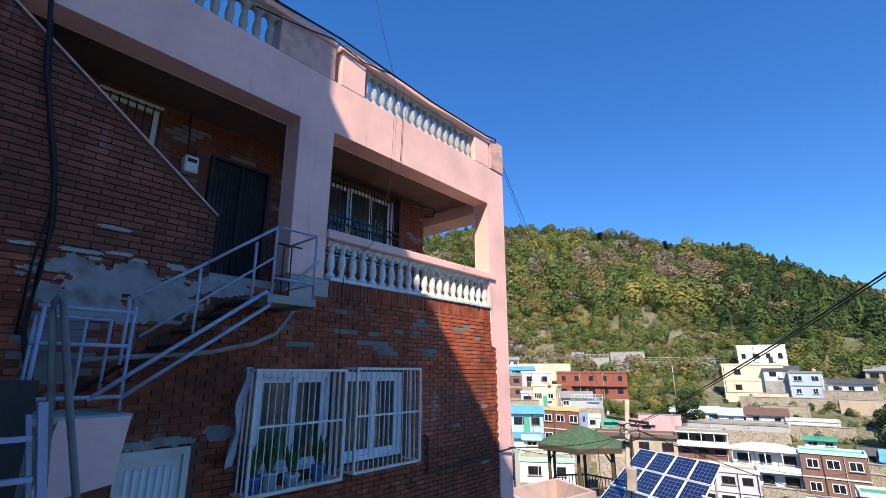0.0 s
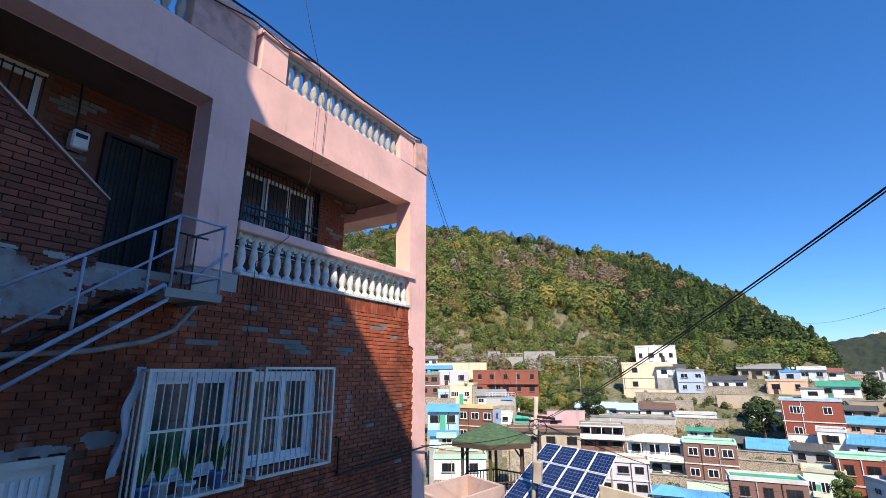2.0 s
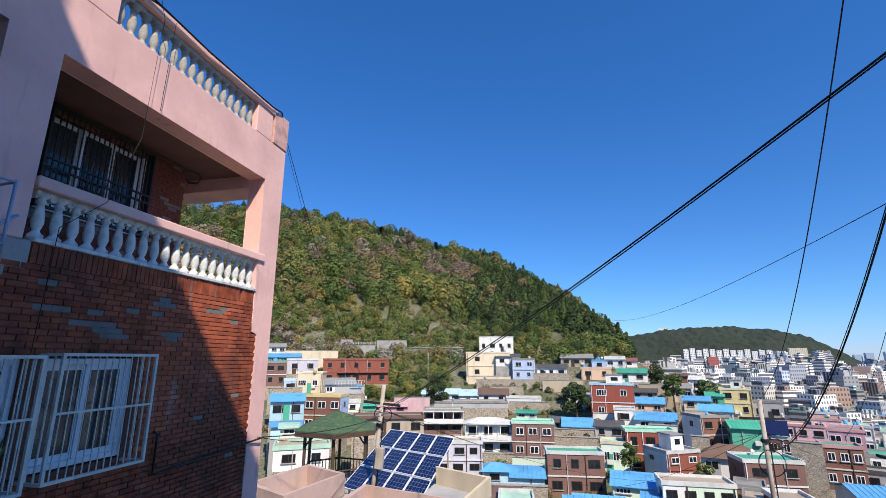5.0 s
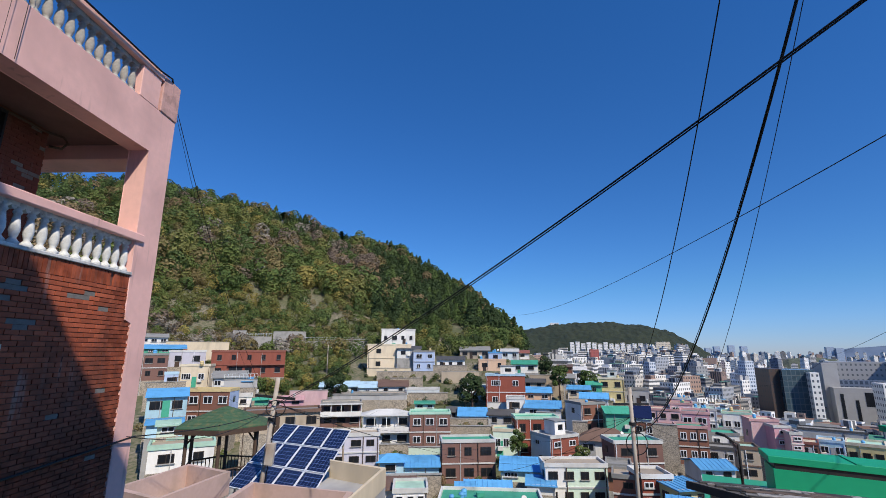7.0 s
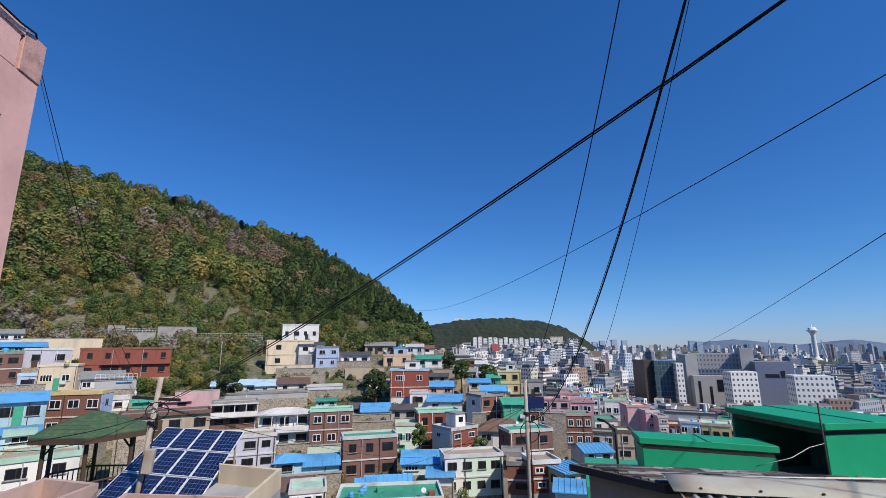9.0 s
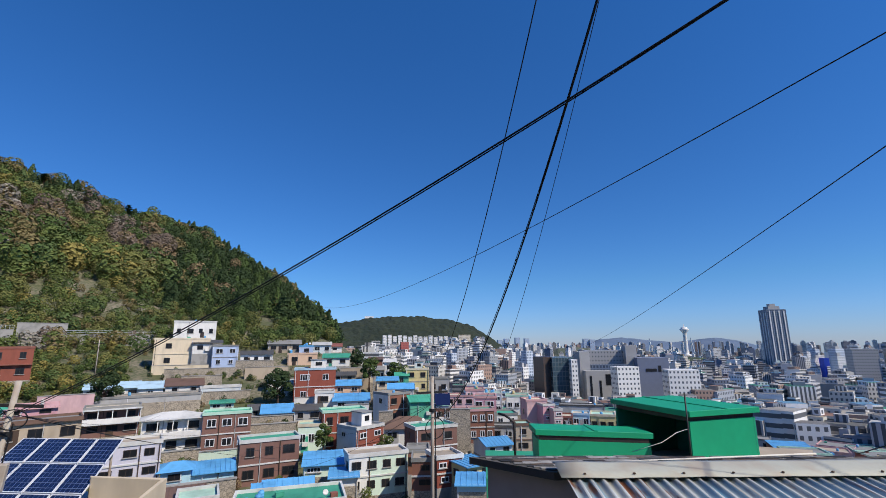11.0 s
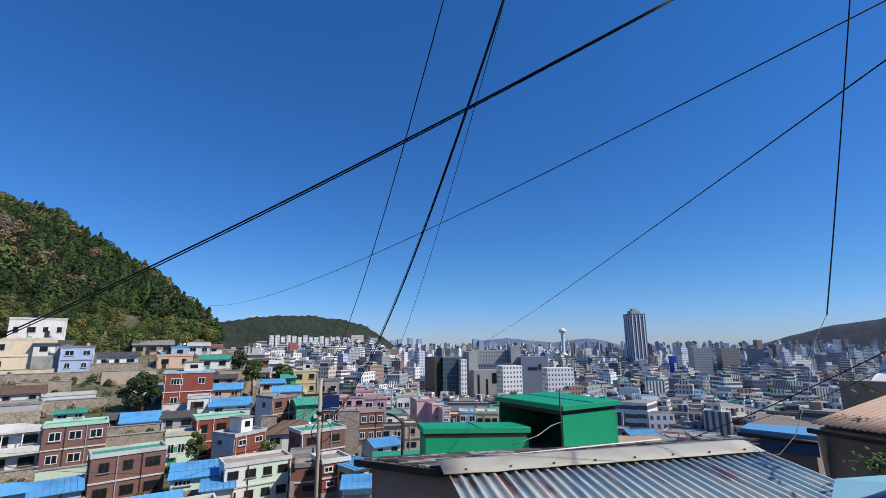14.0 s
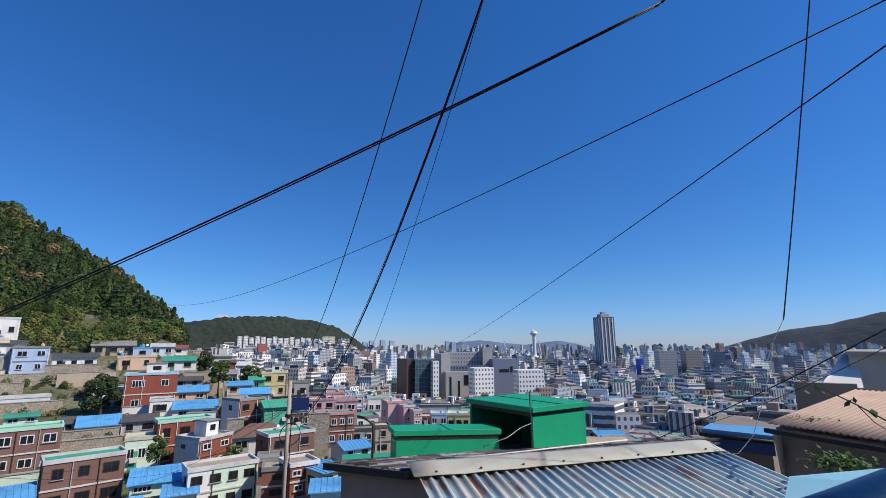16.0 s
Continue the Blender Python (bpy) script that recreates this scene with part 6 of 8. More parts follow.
part("gutter", tubes(0.03, [pt(-65.0, 8.85, -1.44), pt(-71.2, 8.45, -1.41)]), M["black_metal"], blue_roof, smooth=True)
part("tarp", slab_bm([pt(-65.4, 8.93, -1.42), pt(-71.25, 8.53, -1.39), pt(-71.25, 8.57, -1.39), pt(-65.4, 8.97, -1.42)], thick=0.22), M["tarp_blue"], blue_roof, "dark blue tarpaulin hanging from the eave")
part("wall", slab_bm([pt(-65.8, 9.1, -1.44), pt(-71.0, 8.7, -1.40), pt(-72.0, 9.5, -1.30), pt(-67.0, 10.4, -1.30)], -6), M["wall_dark"], blue_roof)
solid("pale_blue_ledge", slab_bm([pt(-71.6, 4.30, -0.94), pt(-88, 5.6, -0.80), pt(-90, 4.2, -0.80), pt(-70.5, 3.8, -1.05)], -5), M["cyan_edge"], "pale blue painted concrete ledge", "ledge", kind="structure")
grey = thing("grey_block", "grey concrete block house with white pointed roof", "house")
part("wall", slab_bm([pt(-78.0, 14.0, -0.30), pt(-92, 14.0, -0.30), pt(-92, 18, -0.30), pt(-78.5, 18, -0.30)], -6), M["w_gray"], grey)
part("roof", slab_bm([pt(-77.8, 13.9, -0.22), pt(-92, 13.9, -0.22), pt(-92, 18, -0.22), pt(-78.3, 18, -0.22)], thick=0.08), M["concrete"], grey)
bm = bmesh.new()
vs = [bm.verts.new(p) for p in (pt(-75.6, 13.2, -0.95), pt(-78.6, 13.2, -0.95), pt(-79.0, 16, -0.95), pt(-76, 16, -0.95), pt(-77.7, 14.6, -0.28), pt(-78.6, 14.8, -0.26))]
for f in ((0, 1, 5, 4), (1, 2, 5), (2, 3, 4, 5), (3, 0, 4), (3, 2, 1, 0)):
    bm.faces.new([vs[i] for i in f])
part("pointed_roof", bm, M["w_white"], grey)
solid("brown_parapet", slab_bm([pt(-73.6, 12.0, -0.80), pt(-78.2, 12.0, -0.80), pt(-78.2, 12.2, -0.80), pt(-73.6, 12.2, -0.80)], -5), M["wall_dark"], "brown rendered parapet wall", "wall", kind="structure")
solid("rust_roof", slab_bm([pt(-69.2, 14, -2.30), pt(-73.8, 14, -2.25), pt(-73.8, 17, -2.25), pt(-69.2, 17, -2.30)], -6), M["r_rust"], "rust-brown flat roof", "roof", kind="structure")
# vine
rv = random.Random(8)
vine = thing("vine", "green creeper with bare stems over the ledge", "vine")
bm = bmesh.new()
stem = [Vector(pt(-79.5, 5.0, -0.62)), Vector(pt(-77.5, 5.2, -0.52)), Vector(pt(-75.5, 5.6, -0.44)), Vector(pt(-74.0, 6.0, -0.40)), Vector(pt(-73.0, 6.3, -0.33))]
tube(bm, stem, 0.006, 5)
tube(bm, [stem[1], Vector(pt(-78.5, 5.3, -0.66)), Vector(pt(-79.5, 5.4, -0.74))], 0.004, 5)
part("stem", bm, M["wood"], vine)


def leaves(bm, centre, spread, n, size, r, flat=0.6):
    for k in range(n):
        p = Vector(centre) + Vector((r.gauss(0, spread[0]), r.gauss(0, spread[1]), r.gauss(0, spread[2])))
        d = Vector((r.uniform(-1, 1), r.uniform(-1, 1), r.uniform(-flat, flat))).normalized()
        s = d.cross(Vector((r.uniform(-0.5, 0.5), r.uniform(-0.5, 0.5), 1))).normalized()
        q = size * r.uniform(0.6, 1.4)
        vs = [bm.verts.new(p + o) for o in (-d * q, -d * q * 0.2 + s * q * 0.55, d * q, -d * q * 0.2 - s * q * 0.55)]
        bm.faces.new(vs)


bm = bmesh.new()
for p in stem[1:4]:
    leaves(bm, p + Vector((0, 0, -0.03)), (0.06, 0.06, 0.05), 4, 0.045, rv, 1.0)
leaves(bm, pt(-75.8, 5.5, -1.03), (0.11, 0.12, 0.03), 520, 0.022, rv)
leaves(bm, pt(-74.2, 7.4, -0.92), (0.14, 0.06, 0.015), 60, 0.018, rv)
part("foliage", bm, M["leaf"], vine)
# painted handrail beside the camera
hr = thing("blue_handrail", "dark blue painted round handrail", "handrail")
part("rail", tubes(0.026, [(0.34, -5.85, -0.238), (0.285, -6.18, -0.236), (0.23, -6.62, -0.235), (0.10, -7.8, -0.235)], n=14), M["rail_blue"], hr, smooth=True)
part("post", tubes(0.02, [(0.10, -7.8, -1.9), (0.10, -7.8, -0.22)], n=10), M["rail_blue"], hr, smooth=True)
solid("step_down", slab_bm([(0.0, -6.2, -1.75), (0.5, -6.2, -1.75), (0.3, -9.0, -1.9), (-2.0, -9.0, -1.9), (-2.0, -6.2, -1.75)], -4.5), M["concrete"], "concrete path below the handrail", "path", kind="structure")

# ---- pink roofs, solar array, pavilion ----
M["terrace_pink"] = plain("dusty_pink_render", (0.53, 0.38, 0.34), 0.9, stain=(0.30, 0.24, 0.19), s1=0.9, s2=9, amount=0.9, relief=0.4)


def parapet_roof(corners, z, depth, mat, label, floor_mat, open_sides=()):
    c = [Vector((p[0], p[1], z)) for p in corners]
    ob = thing("roof_terrace", label, "building")
    mid = sum(c, Vector()) / len(c)
    inner = [mid + (p - mid) * (1 - 0.2 / max((p - mid).length, 0.5)) for p in c]
    n = len(c)
    for k in range(n):
        if k in open_sides:
            continue
        part("parapet", slab_bm([c[k], c[(k + 1) % n], inner[(k + 1) % n], inner[k]], z - depth), M[mat], ob)
    part("deck", slab_bm([Vector((p.x, p.y, z - depth + 0.02)) for p in c], z - 9), M[floor_mat], ob)
    return ob


A, B, Cc = pt(34.6, 17.0, 0), pt(28.3, 19.2, 0), pt(24.3, 17.5, 0)
parapet_roof([A, B, Cc, (A[0] + Cc[0] - B[0], A[1] + Cc[1] - B[1])], -3.8, 0.7, "terrace_pink", "dusty pink roof terrace with a plain parapet", "concrete")
A, B, Cc = pt(25.0, 15.8, 0), pt(22.15, 17.6, 0), pt(11.4, 15.6, 0)
parapet_roof([A, B, Cc, (A[0] + Cc[0] - B[0], A[1] + Cc[1] - B[1])], -4.2, 0.6, "terrace_pink", "dusty pink roof terrace below the solar panels", "concrete")
parapet_roof([(18.4, -0.72), (17.19, -2.99), (13.2, -2.42), (14.37, -0.49)], -3.95, 0.62, "w_cream", "cream walled roof terrace beside the solar panels", "w_gray", (2, 3))
# solar panels: three rows of four
m_cell, nt, bs = node_mat("solar_cells")
br = nt.nodes.new("ShaderNodeTexBrick")
br.offset = 0.0
br.inputs["Color1"].default_value = (0.008, 0.014, 0.055, 1)
br.inputs["Color2"].default_value = (0.010, 0.018, 0.065, 1)
br.inputs["Mortar"].default_value = (0.10, 0.13, 0.22, 1)
br.inputs["Scale"].default_value = 1.0
br.inputs["Brick Width"].default_value = 0.167
br.inputs["Row Height"].default_value = 0.167
br.inputs["Mortar Size"].default_value = 0.008
tcn = nt.nodes.new("ShaderNodeTexCoord")
nt.links.new(tcn.outputs["UV"], br.inputs["Vector"])
nt.links.new(br.outputs[0], bs.inputs["Base Color"])
bs.inputs["Roughness"].default_value = 0.12
TL, TR, BL, BR = (Vector(p) + Vector((0, -5.35, 0)) for p in ((22.65, 7.93, -3.35), (20.85, 4.37, -3.35), (18.01, 8.26, -4.84), (17.0, 4.54, -4.62)))
BR = TR + BL - TL
sol = thing("solar_array", "tilted dark blue solar panel array on a steel frame", "solar panels")


def on_array(u, w):
    return TL.lerp(TR, u).lerp(BL.lerp(BR, u), w)


for i in range(4):
    for j in range(3):
        u0, u1, w0, w1 = i / 4 + 0.006, (i + 1) / 4 - 0.006, j / 3 + 0.006, (j + 1) / 3 - 0.006
        o, ex, ey = on_array(u0, w1), on_array(u1, w1) - on_array(u0, w1), on_array(u0, w0) - on_array(u0, w1)
        ez = ex.cross(ey).normalized()
        mm = Matrix(((ex.x, ey.x, ez.x, o.x), (ex.y, ey.y, ez.y, o.y), (ex.z, ey.z, ez.z, o.z), (0, 0, 0, 1)))
        bm = boxes((0.025, 0.025, 0.0, 0.975, 0.975, 0.03))
        uvl = bm.loops.layers.uv.new("UVMap")
        for f in bm.faces:
            for lp in f.loops:
                lp[uvl].uv = (lp.vert.co.x, lp.vert.co.y)
        bmesh.ops.transform(bm, matrix=mm, verts=bm.verts[:])
        part("panel", bm, m_cell, sol)
        bm = boxes((0, 0, -0.01, 1, 0.02, 0.045), (0, 0.98, -0.01, 1, 1, 0.045), (0, 0.02, -0.01, 0.02, 0.98, 0.045), (0.98, 0.02, -0.01, 1, 0.98, 0.045))
        bmesh.ops.transform(bm, matrix=mm, verts=bm.verts[:])
        part("panel_frame", bm, M["pvc"], sol)
for u in (0.08, 0.5, 0.92):
    part("strut", tubes(0.04, [on_array(u, 0.05), on_array(u, 0.05) + Vector((0, 0, -2.6))]), M["pole"], sol)
    part("strut", tubes(0.04, [on_array(u, 0.95), on_array(u, 0.95) + Vector((0, 0, -1.4))]), M["pole"], sol)
solid("panel_house", slab_bm([on_array(0.0, 0.0) + Vector((0.5, 0.3, -1.9)), on_array(1.0, 0.0) + Vector((0.5, -0.3, -1.9)), on_array(1.0, 1.0) + Vector((0, 0, -0.62)), on_array(0, 1.0) + Vector((0, 0, -0.62))], -11), M["w_gray"], "grey flat-roofed house under the solar panels", "house")
# pavilion with a green shingled roof
gx, gy, gz = pt(25.3, 32.0, -7.4)
pav = thing("pavilion", "wooden pavilion with green shingled hipped roof and railings", "pavilion", pose(gx, gy, gz, 0, 0, 20))


def ngon(r, n=6, ph=0.0):
    return [(r * math.cos(2 * math.pi * k / n + ph), r * math.sin(2 * math.pi * k / n + ph)) for k in range(n)]


bm = bmesh.new()
lo, hi = ngon(2.75), ngon(0.18)
for s in range(7):
    t0, t1 = s / 7, (s + 1) / 7
    za, zb = 3.12 + 0.95 * t0 ** 0.95, 3.12 + 0.95 * t1 ** 0.95
    for k in range(6):
        a0, a1, c0, c1 = Vector(lo[k]), Vector(lo[(k + 1) % 6]), Vector(hi[k]), Vector(hi[(k + 1) % 6])
        p = [a0.lerp(c0, t0), a1.lerp(c1, t0), a1.lerp(c1, t1 + 0.02), a0.lerp(c0, t1 + 0.02)]
        bm.faces.new([bm.verts.new((q.x, q.y, z)) for q, z in zip(p, (za + 0.05, za + 0.05, zb + 0.05, zb + 0.05))])
        bm.faces.new([bm.verts.new((q.x, q.y, z)) for q, z in zip((p[0], p[1], p[1], p[0]), (za, za, za + 0.05, za + 0.05))])
part("roof", bm, M["shingle"], pav, "green shingle roof with brown patches")
bm = bmesh.new()
prism(bm, ngon(2.78), "z", 2.85, 3.12)
part("fascia", bm, M["wood"], pav)
for k, (px, py) in enumerate(ngon(2.1)):
    part("post", tubes(0.10, [(px, py, 0), (px, py, 2.85)], n=10), M["wood"], pav)
    qx, qy = ngon(2.1)[(k + 1) % 6]
    for z in (0.15, 0.95):
        part("rail", tubes(0.05, [(px, py, z), (qx, qy, z)]), M["wood"], pav)
    for s in range(1, 9):
        u = s / 9
        part("baluster", boxes((px + (qx - px) * u - 0.025, py + (qy - py) * u - 0.025, 0.15, px + (qx - px) * u + 0.025, py + (qy - py) * u + 0.025, 0.95)), M["wood"], pav)
    part("brace", tubes(0.05, [(px, py, 2.2), (px * 0.72, py * 0.72, 2.85)]), M["wood"], pav)
bm = bmesh.new()
prism(bm, ngon(2.5), "z", -0.2, 0.0)
part("floor", bm, M["concrete"], pav)
bm = bmesh.new()
prism(bm, ngon(2.45), "z", -8, -0.2)
part("plinth", bm, M["w_gray"], pav)

# ---- utility poles and overhead lines ----
def pole(az, r, top, foot, label, fittings, lean=0.0):
    x, y, _ = pt(az, r, 0)
    p = thing("utility_pole", label, "utility pole", pose(x, y, top) @ pose(0, 0, -top, lean), "utility poles")
    part("shaft", tubes(0.08, [(0, 0, foot), (0, 0, top - 3), (0, 0, top)], n=14), M["pole"], p, smooth=True)
    part("crossarm", boxes((-0.04, -0.75, top - 0.75, 0.04, 0.75, top - 0.66)), M["black_metal"], p)
    part("clamp", tubes(0.14, [(0, 0, top - 1.55), (0, 0, top - 1.42)], n=14), M["black_metal"], p)
    part("cable_strip", tubes(0.022, [(-0.02, -0.11, foot), (-0.02, -0.14, top - 1.2)]), M["cable"], p)
    if fittings:
        part("junction_box", boxes((-0.30, -0.36, top - 3.0, -0.105, -0.06, top - 2.25)), M["pole"], p, bevel=0.02)
    for k, (yy, zz) in enumerate(((-0.7, -0.55), (0.0, -0.55), (0.7, -0.55))):
        bm = bmesh.new()
        lathe(bm, [(0.03, 0), (0.06, 0.03), (0.03, 0.06), (0.06, 0.09), (0.03, 0.12), (0.03, 0.16)], 10, Matrix.Translation((0, yy, top + zz - 0.1)))
        part("insulator", bm, M["baluster"], p, smooth=True)
    return p


pole(20.0, 19.0, -1.0, -11, "concrete utility pole with cables and junction box", True, 5.0)
pole(-19.9, 22.0, -1.50, -13, "concrete utility pole with rusty stains and cable loops", False)
pole(14.9, 105, 1.2, -7, "slender concrete pole among the houses", False)


def cable(p, q, sag, r, label="black overhead cable", n=28, name="overhead_cable"):
    p, q = Vector(p), Vector(q)
    wire(name, [p.lerp(q, i / n) - Vector((0, 0, 4 * sag * (i / n) * (1 - i / n))) for i in range(n + 1)], r, label, "cable", 6)




def run_on(a, b, sag, more=7.0):
    """The point at which a sagging wire from a to b would be a few metres past b."""
    a, b = Vector(a), Vector(b)
    way = b - a
    way.z += 4 * sag
    return tuple(b + way.normalized() * more)


P1, P2 = pt(20.0, 19.0, -1.87), pt(-19.9, 22.0, -3.3)
cable(P1, pt(-66.0, 6.0, 4.32), 0.36, 0.0135, "thick black overhead cable pair")
cable((P1[0], P1[1], P1[2] - 0.06), pt(-65.6, 6.0, 4.29), 0.37, 0.010, "thick black overhead cable pair")
cable(pt(-66.0, 6.0, 4.32), pt(-120, 9.0, 9.5), 0.02, 0.016, "thick black overhead cable pair")
cable(P2, pt(-43.5, 6.0, 5.0), 1.6, 0.017, "thick black sagging cable")
cable((P2[0] + 0.1, P2[1] + 0.1, P2[2]), pt(-43.4, 6.0, 5.02), 1.66, 0.008, "thin black sagging cable")
cable(pt(-43.5, 6.0, 5.0), pt(-110, 5.0, 10), 0.0, 0.017, "thick black sagging cable")
cable(pt(-19.9, 22.0, -1.55), pt(-34.9, 6.0, 5.04), 1.0, 0.010, "thin black overhead wire")
cable(pt(-34.9, 6.0, 5.04), pt(-80, 4.0, 9), 0.0, 0.007, "thin black overhead wire")
cable(pt(-26.0, 20.0, -2.4), pt(-43.4, 6.0, 4.95), 0.75, 0.006, "thin black branching wire")
cable(pt(-6.8, 60.0, 4.56), pt(-84.0, 8.0, 4.42), 1.4, 0.0105, "thin straight overhead wire")
cable(pt(-84.0, 8.0, 4.42), run_on(pt(-6.8, 60.0, 4.56), pt(-84.0, 8.0, 4.42), 1.4), 0.0, 0.0105, "thin straight overhead wire")
cable(pt(-84.0, 7.0, 3.30), run_on(pt(-38.0, 60.0, -0.52), pt(-84.0, 7.0, 3.30), 0.35), 0.0, 0.010, "thin black overhead wire")
cable(pt(-38.0, 60.0, -0.52), pt(-84.0, 7.0, 3.30), 0.35, 0.010, "thin black overhead wire")
cable(pt(-31.5, 70.0, -4.2), pt(-38.0, 60.0, -0.52), 0.8, 0.010, "thin black overhead wire")
cable(Vector(pt(-73.2, 5.55, 0.194)).lerp(Vector(pt(-79.4, 5.0, 3.03)), 1.35), pt(-73.2, 5.55, 0.194), 0.05, 0.006, "thin black hanging wire")
cable(pt(-61.0, 9.5, -1.66), pt(-82.0, 6.5, 0.21), 0.05, 0.007, "black service cable over the roofs")
cable(pt(-65.8, 9.0, -1.30), pt(-82.0, 6.6, 0.05), 0.06, 0.004, "thin service cable over the roofs")
cable((8.05, 0.0, 4.55), (P1[0], P1[1], P1[2] - 0.4), 0.75, 0.007, "black drop cable from the roof corner")
cable((8.05, 0.02, 4.5), (P1[0], P1[1] + 0.2, P1[2] - 0.5), 0.85, 0.004, "thin drop cable from the roof corner")
cable((8.0, -0.10, -1.38), (P1[0], P1[1], P1[2] - 0.2), 0.15, 0.010, "black cable from the house wall")
cable((7.8, -0.1, -1.35), (P1[0], P1[1], P1[2] + 0.1), 0.5, 0.007, "thin cable from the house wall")
for az, r, z, s in ((9, 62, -7.5, 0.6), (1, 58, -8.5, 0.9), (-4, 50, -9.5, 0.8), (26, 60, -4.5, 0.5), (-10, 46, -10, 0.7)):
    cable((P1[0], P1[1], P1[2] - 0.1), pt(az, r, z), s, 0.009, "thin service cable to a house")
for az, r, z, s in ((-8, 55, -9.5, 0.6), (-2, 45, -10.5, 0.9), (-24, 50, -8.0, 0.5), (-14, 60, -7.0, 0.6), (-29, 45, -7.5, 0.4)):
    cable((P2[0], P2[1], P2[2] + 0.6), pt(az, r, z), s, 0.009, "thin service cable to a house")
wire("loose_wire", [pt(-73.2, 5.55, 0.194), (1.74, -10.735, -0.014), (1.88, -10.79, -0.495), (2.063, -10.84, -0.935), (2.238, -10.88, -1.14), (2.399, -10.923, -1.17), (2.532, -10.975, -1.10)], 0.0035, "loose pale grey wire hanging to the tin roof", "cable", 6, "white_metal")
# cable loops at the poles
wire("cable_loop", [(P2[0] + 0.2, P2[1] - 0.2 + 0.45 * math.cos(a), P2[2] - 0.5 + 0.45 * math.sin(a)) for a in (i * math.pi / 10 for i in range(21))], 0.02, "coil of black cable hung on the pole")
wire("cable_loop", [(P1[0] - 0.25, P1[1] + 0.35 * math.cos(a), P1[2] - 0.2 + 0.28 * math.sin(a)) for a in (i * math.pi / 10 for i in range(21))], 0.018, "coil of black cable hung on the pole")

# ---- hillside woods ----
PALETTE = [(0.070, 0.108, 0.031), (0.108, 0.14, 0.04), (0.036, 0.060, 0.023), (0.15, 0.155, 0.05), (0.18, 0.145, 0.064), (0.205, 0.147, 0.082), (0.175, 0.135, 0.105), (0.24, 0.20, 0.058), (0.08, 0.12, 0.04), (0.25, 0.225, 0.185)]


def leaf_mat(name, col):
    m, nt, b = node_mat(name)
    geo = nt.nodes.new("ShaderNodeNewGeometry")
    hs = nt.nodes.new("ShaderNodeHueSaturation")
    mr = nt.nodes.new("ShaderNodeMapRange")
    mr.inputs[3].default_value, mr.inputs[4].default_value = 0.7, 1.3
    nt.links.new(geo.outputs["Random Per Island"], mr.inputs[0])
    nt.links.new(mr.outputs[0], hs.inputs["Value"])
    hs.inputs["Color"].default_value = (*col, 1)
    nt.links.new(hs.outputs[0], b.inputs["Base Color"])
    b.inputs["Roughness"].default_value = 0.7
    b.inputs["Specular IOR Level"].default_value = 0.15
    return m


def crown_points(r, w, h, n, conifer):
    pts = []
    for k in range(n):
        if conifer:
            u = r.random() ** 1.3
            tier = 1 - (u * 7 % 1) * 0.45
            rad = w * (1 - u) * tier * math.sqrt(r.uniform(0.35, 1)) + 0.1
            z = h * (0.12 + 0.88 * u)
        else:
            u = r.uniform(-0.75, 1)
            rad = w * math.sqrt(max(1 - u * u, 0.02)) * math.sqrt(r.uniform(0.45, 1))
            z = h * (0.55 + 0.45 * u)
        a = r.uniform(0, 2 * math.pi)
        pts.append((rad * math.cos(a), rad * math.sin(a), z, a, 0.25 if conifer else u))
    return pts


def crown_arrays(r, w, h, n, size, conifer):
    """Leafy tufts: small bent triangles and quads set over an uneven crown."""
    verts, faces = [], []
    lobes = [(r.uniform(0, 6.28), r.uniform(0.7, 1.25)) for _ in range(5)]
    for x, y, z, a, lift in crown_points(r, w, h, n, conifer):
        k = 1.0
        for la, lv in lobes:
            k += (lv - 1) * max(0, math.cos(a - la)) ** 3
        c = np.array((x * k, y * k, z))
        flat = math.sqrt(max(1 - lift * lift, 0.02))
        out = np.array((math.cos(a) * flat, math.sin(a) * flat, lift))
        out += np.array((r.uniform(-0.4, 0.4), r.uniform(-0.4, 0.4), r.uniform(-0.35, 0.35)))
        out /= np.linalg.norm(out)
        side = np.cross(out, (r.uniform(-0.6, 0.6), r.uniform(-0.6, 0.6), 1))
        side /= np.linalg.norm(side) + 1e-6
        s = size * r.uniform(0.6, 1.5)
        over = np.cross(side, out)
        i = len(verts)
        verts += [tuple(c - side * s * 0.6), tuple(c + out * s * 0.2 - over * s * 0.5), tuple(c + side * s * 0.6), tuple(c + out * s * 0.2 + over * s * 0.5)]
        faces += [(i, i + 1, i + 2, i + 3)]
    return np.array(verts), np.array(faces)


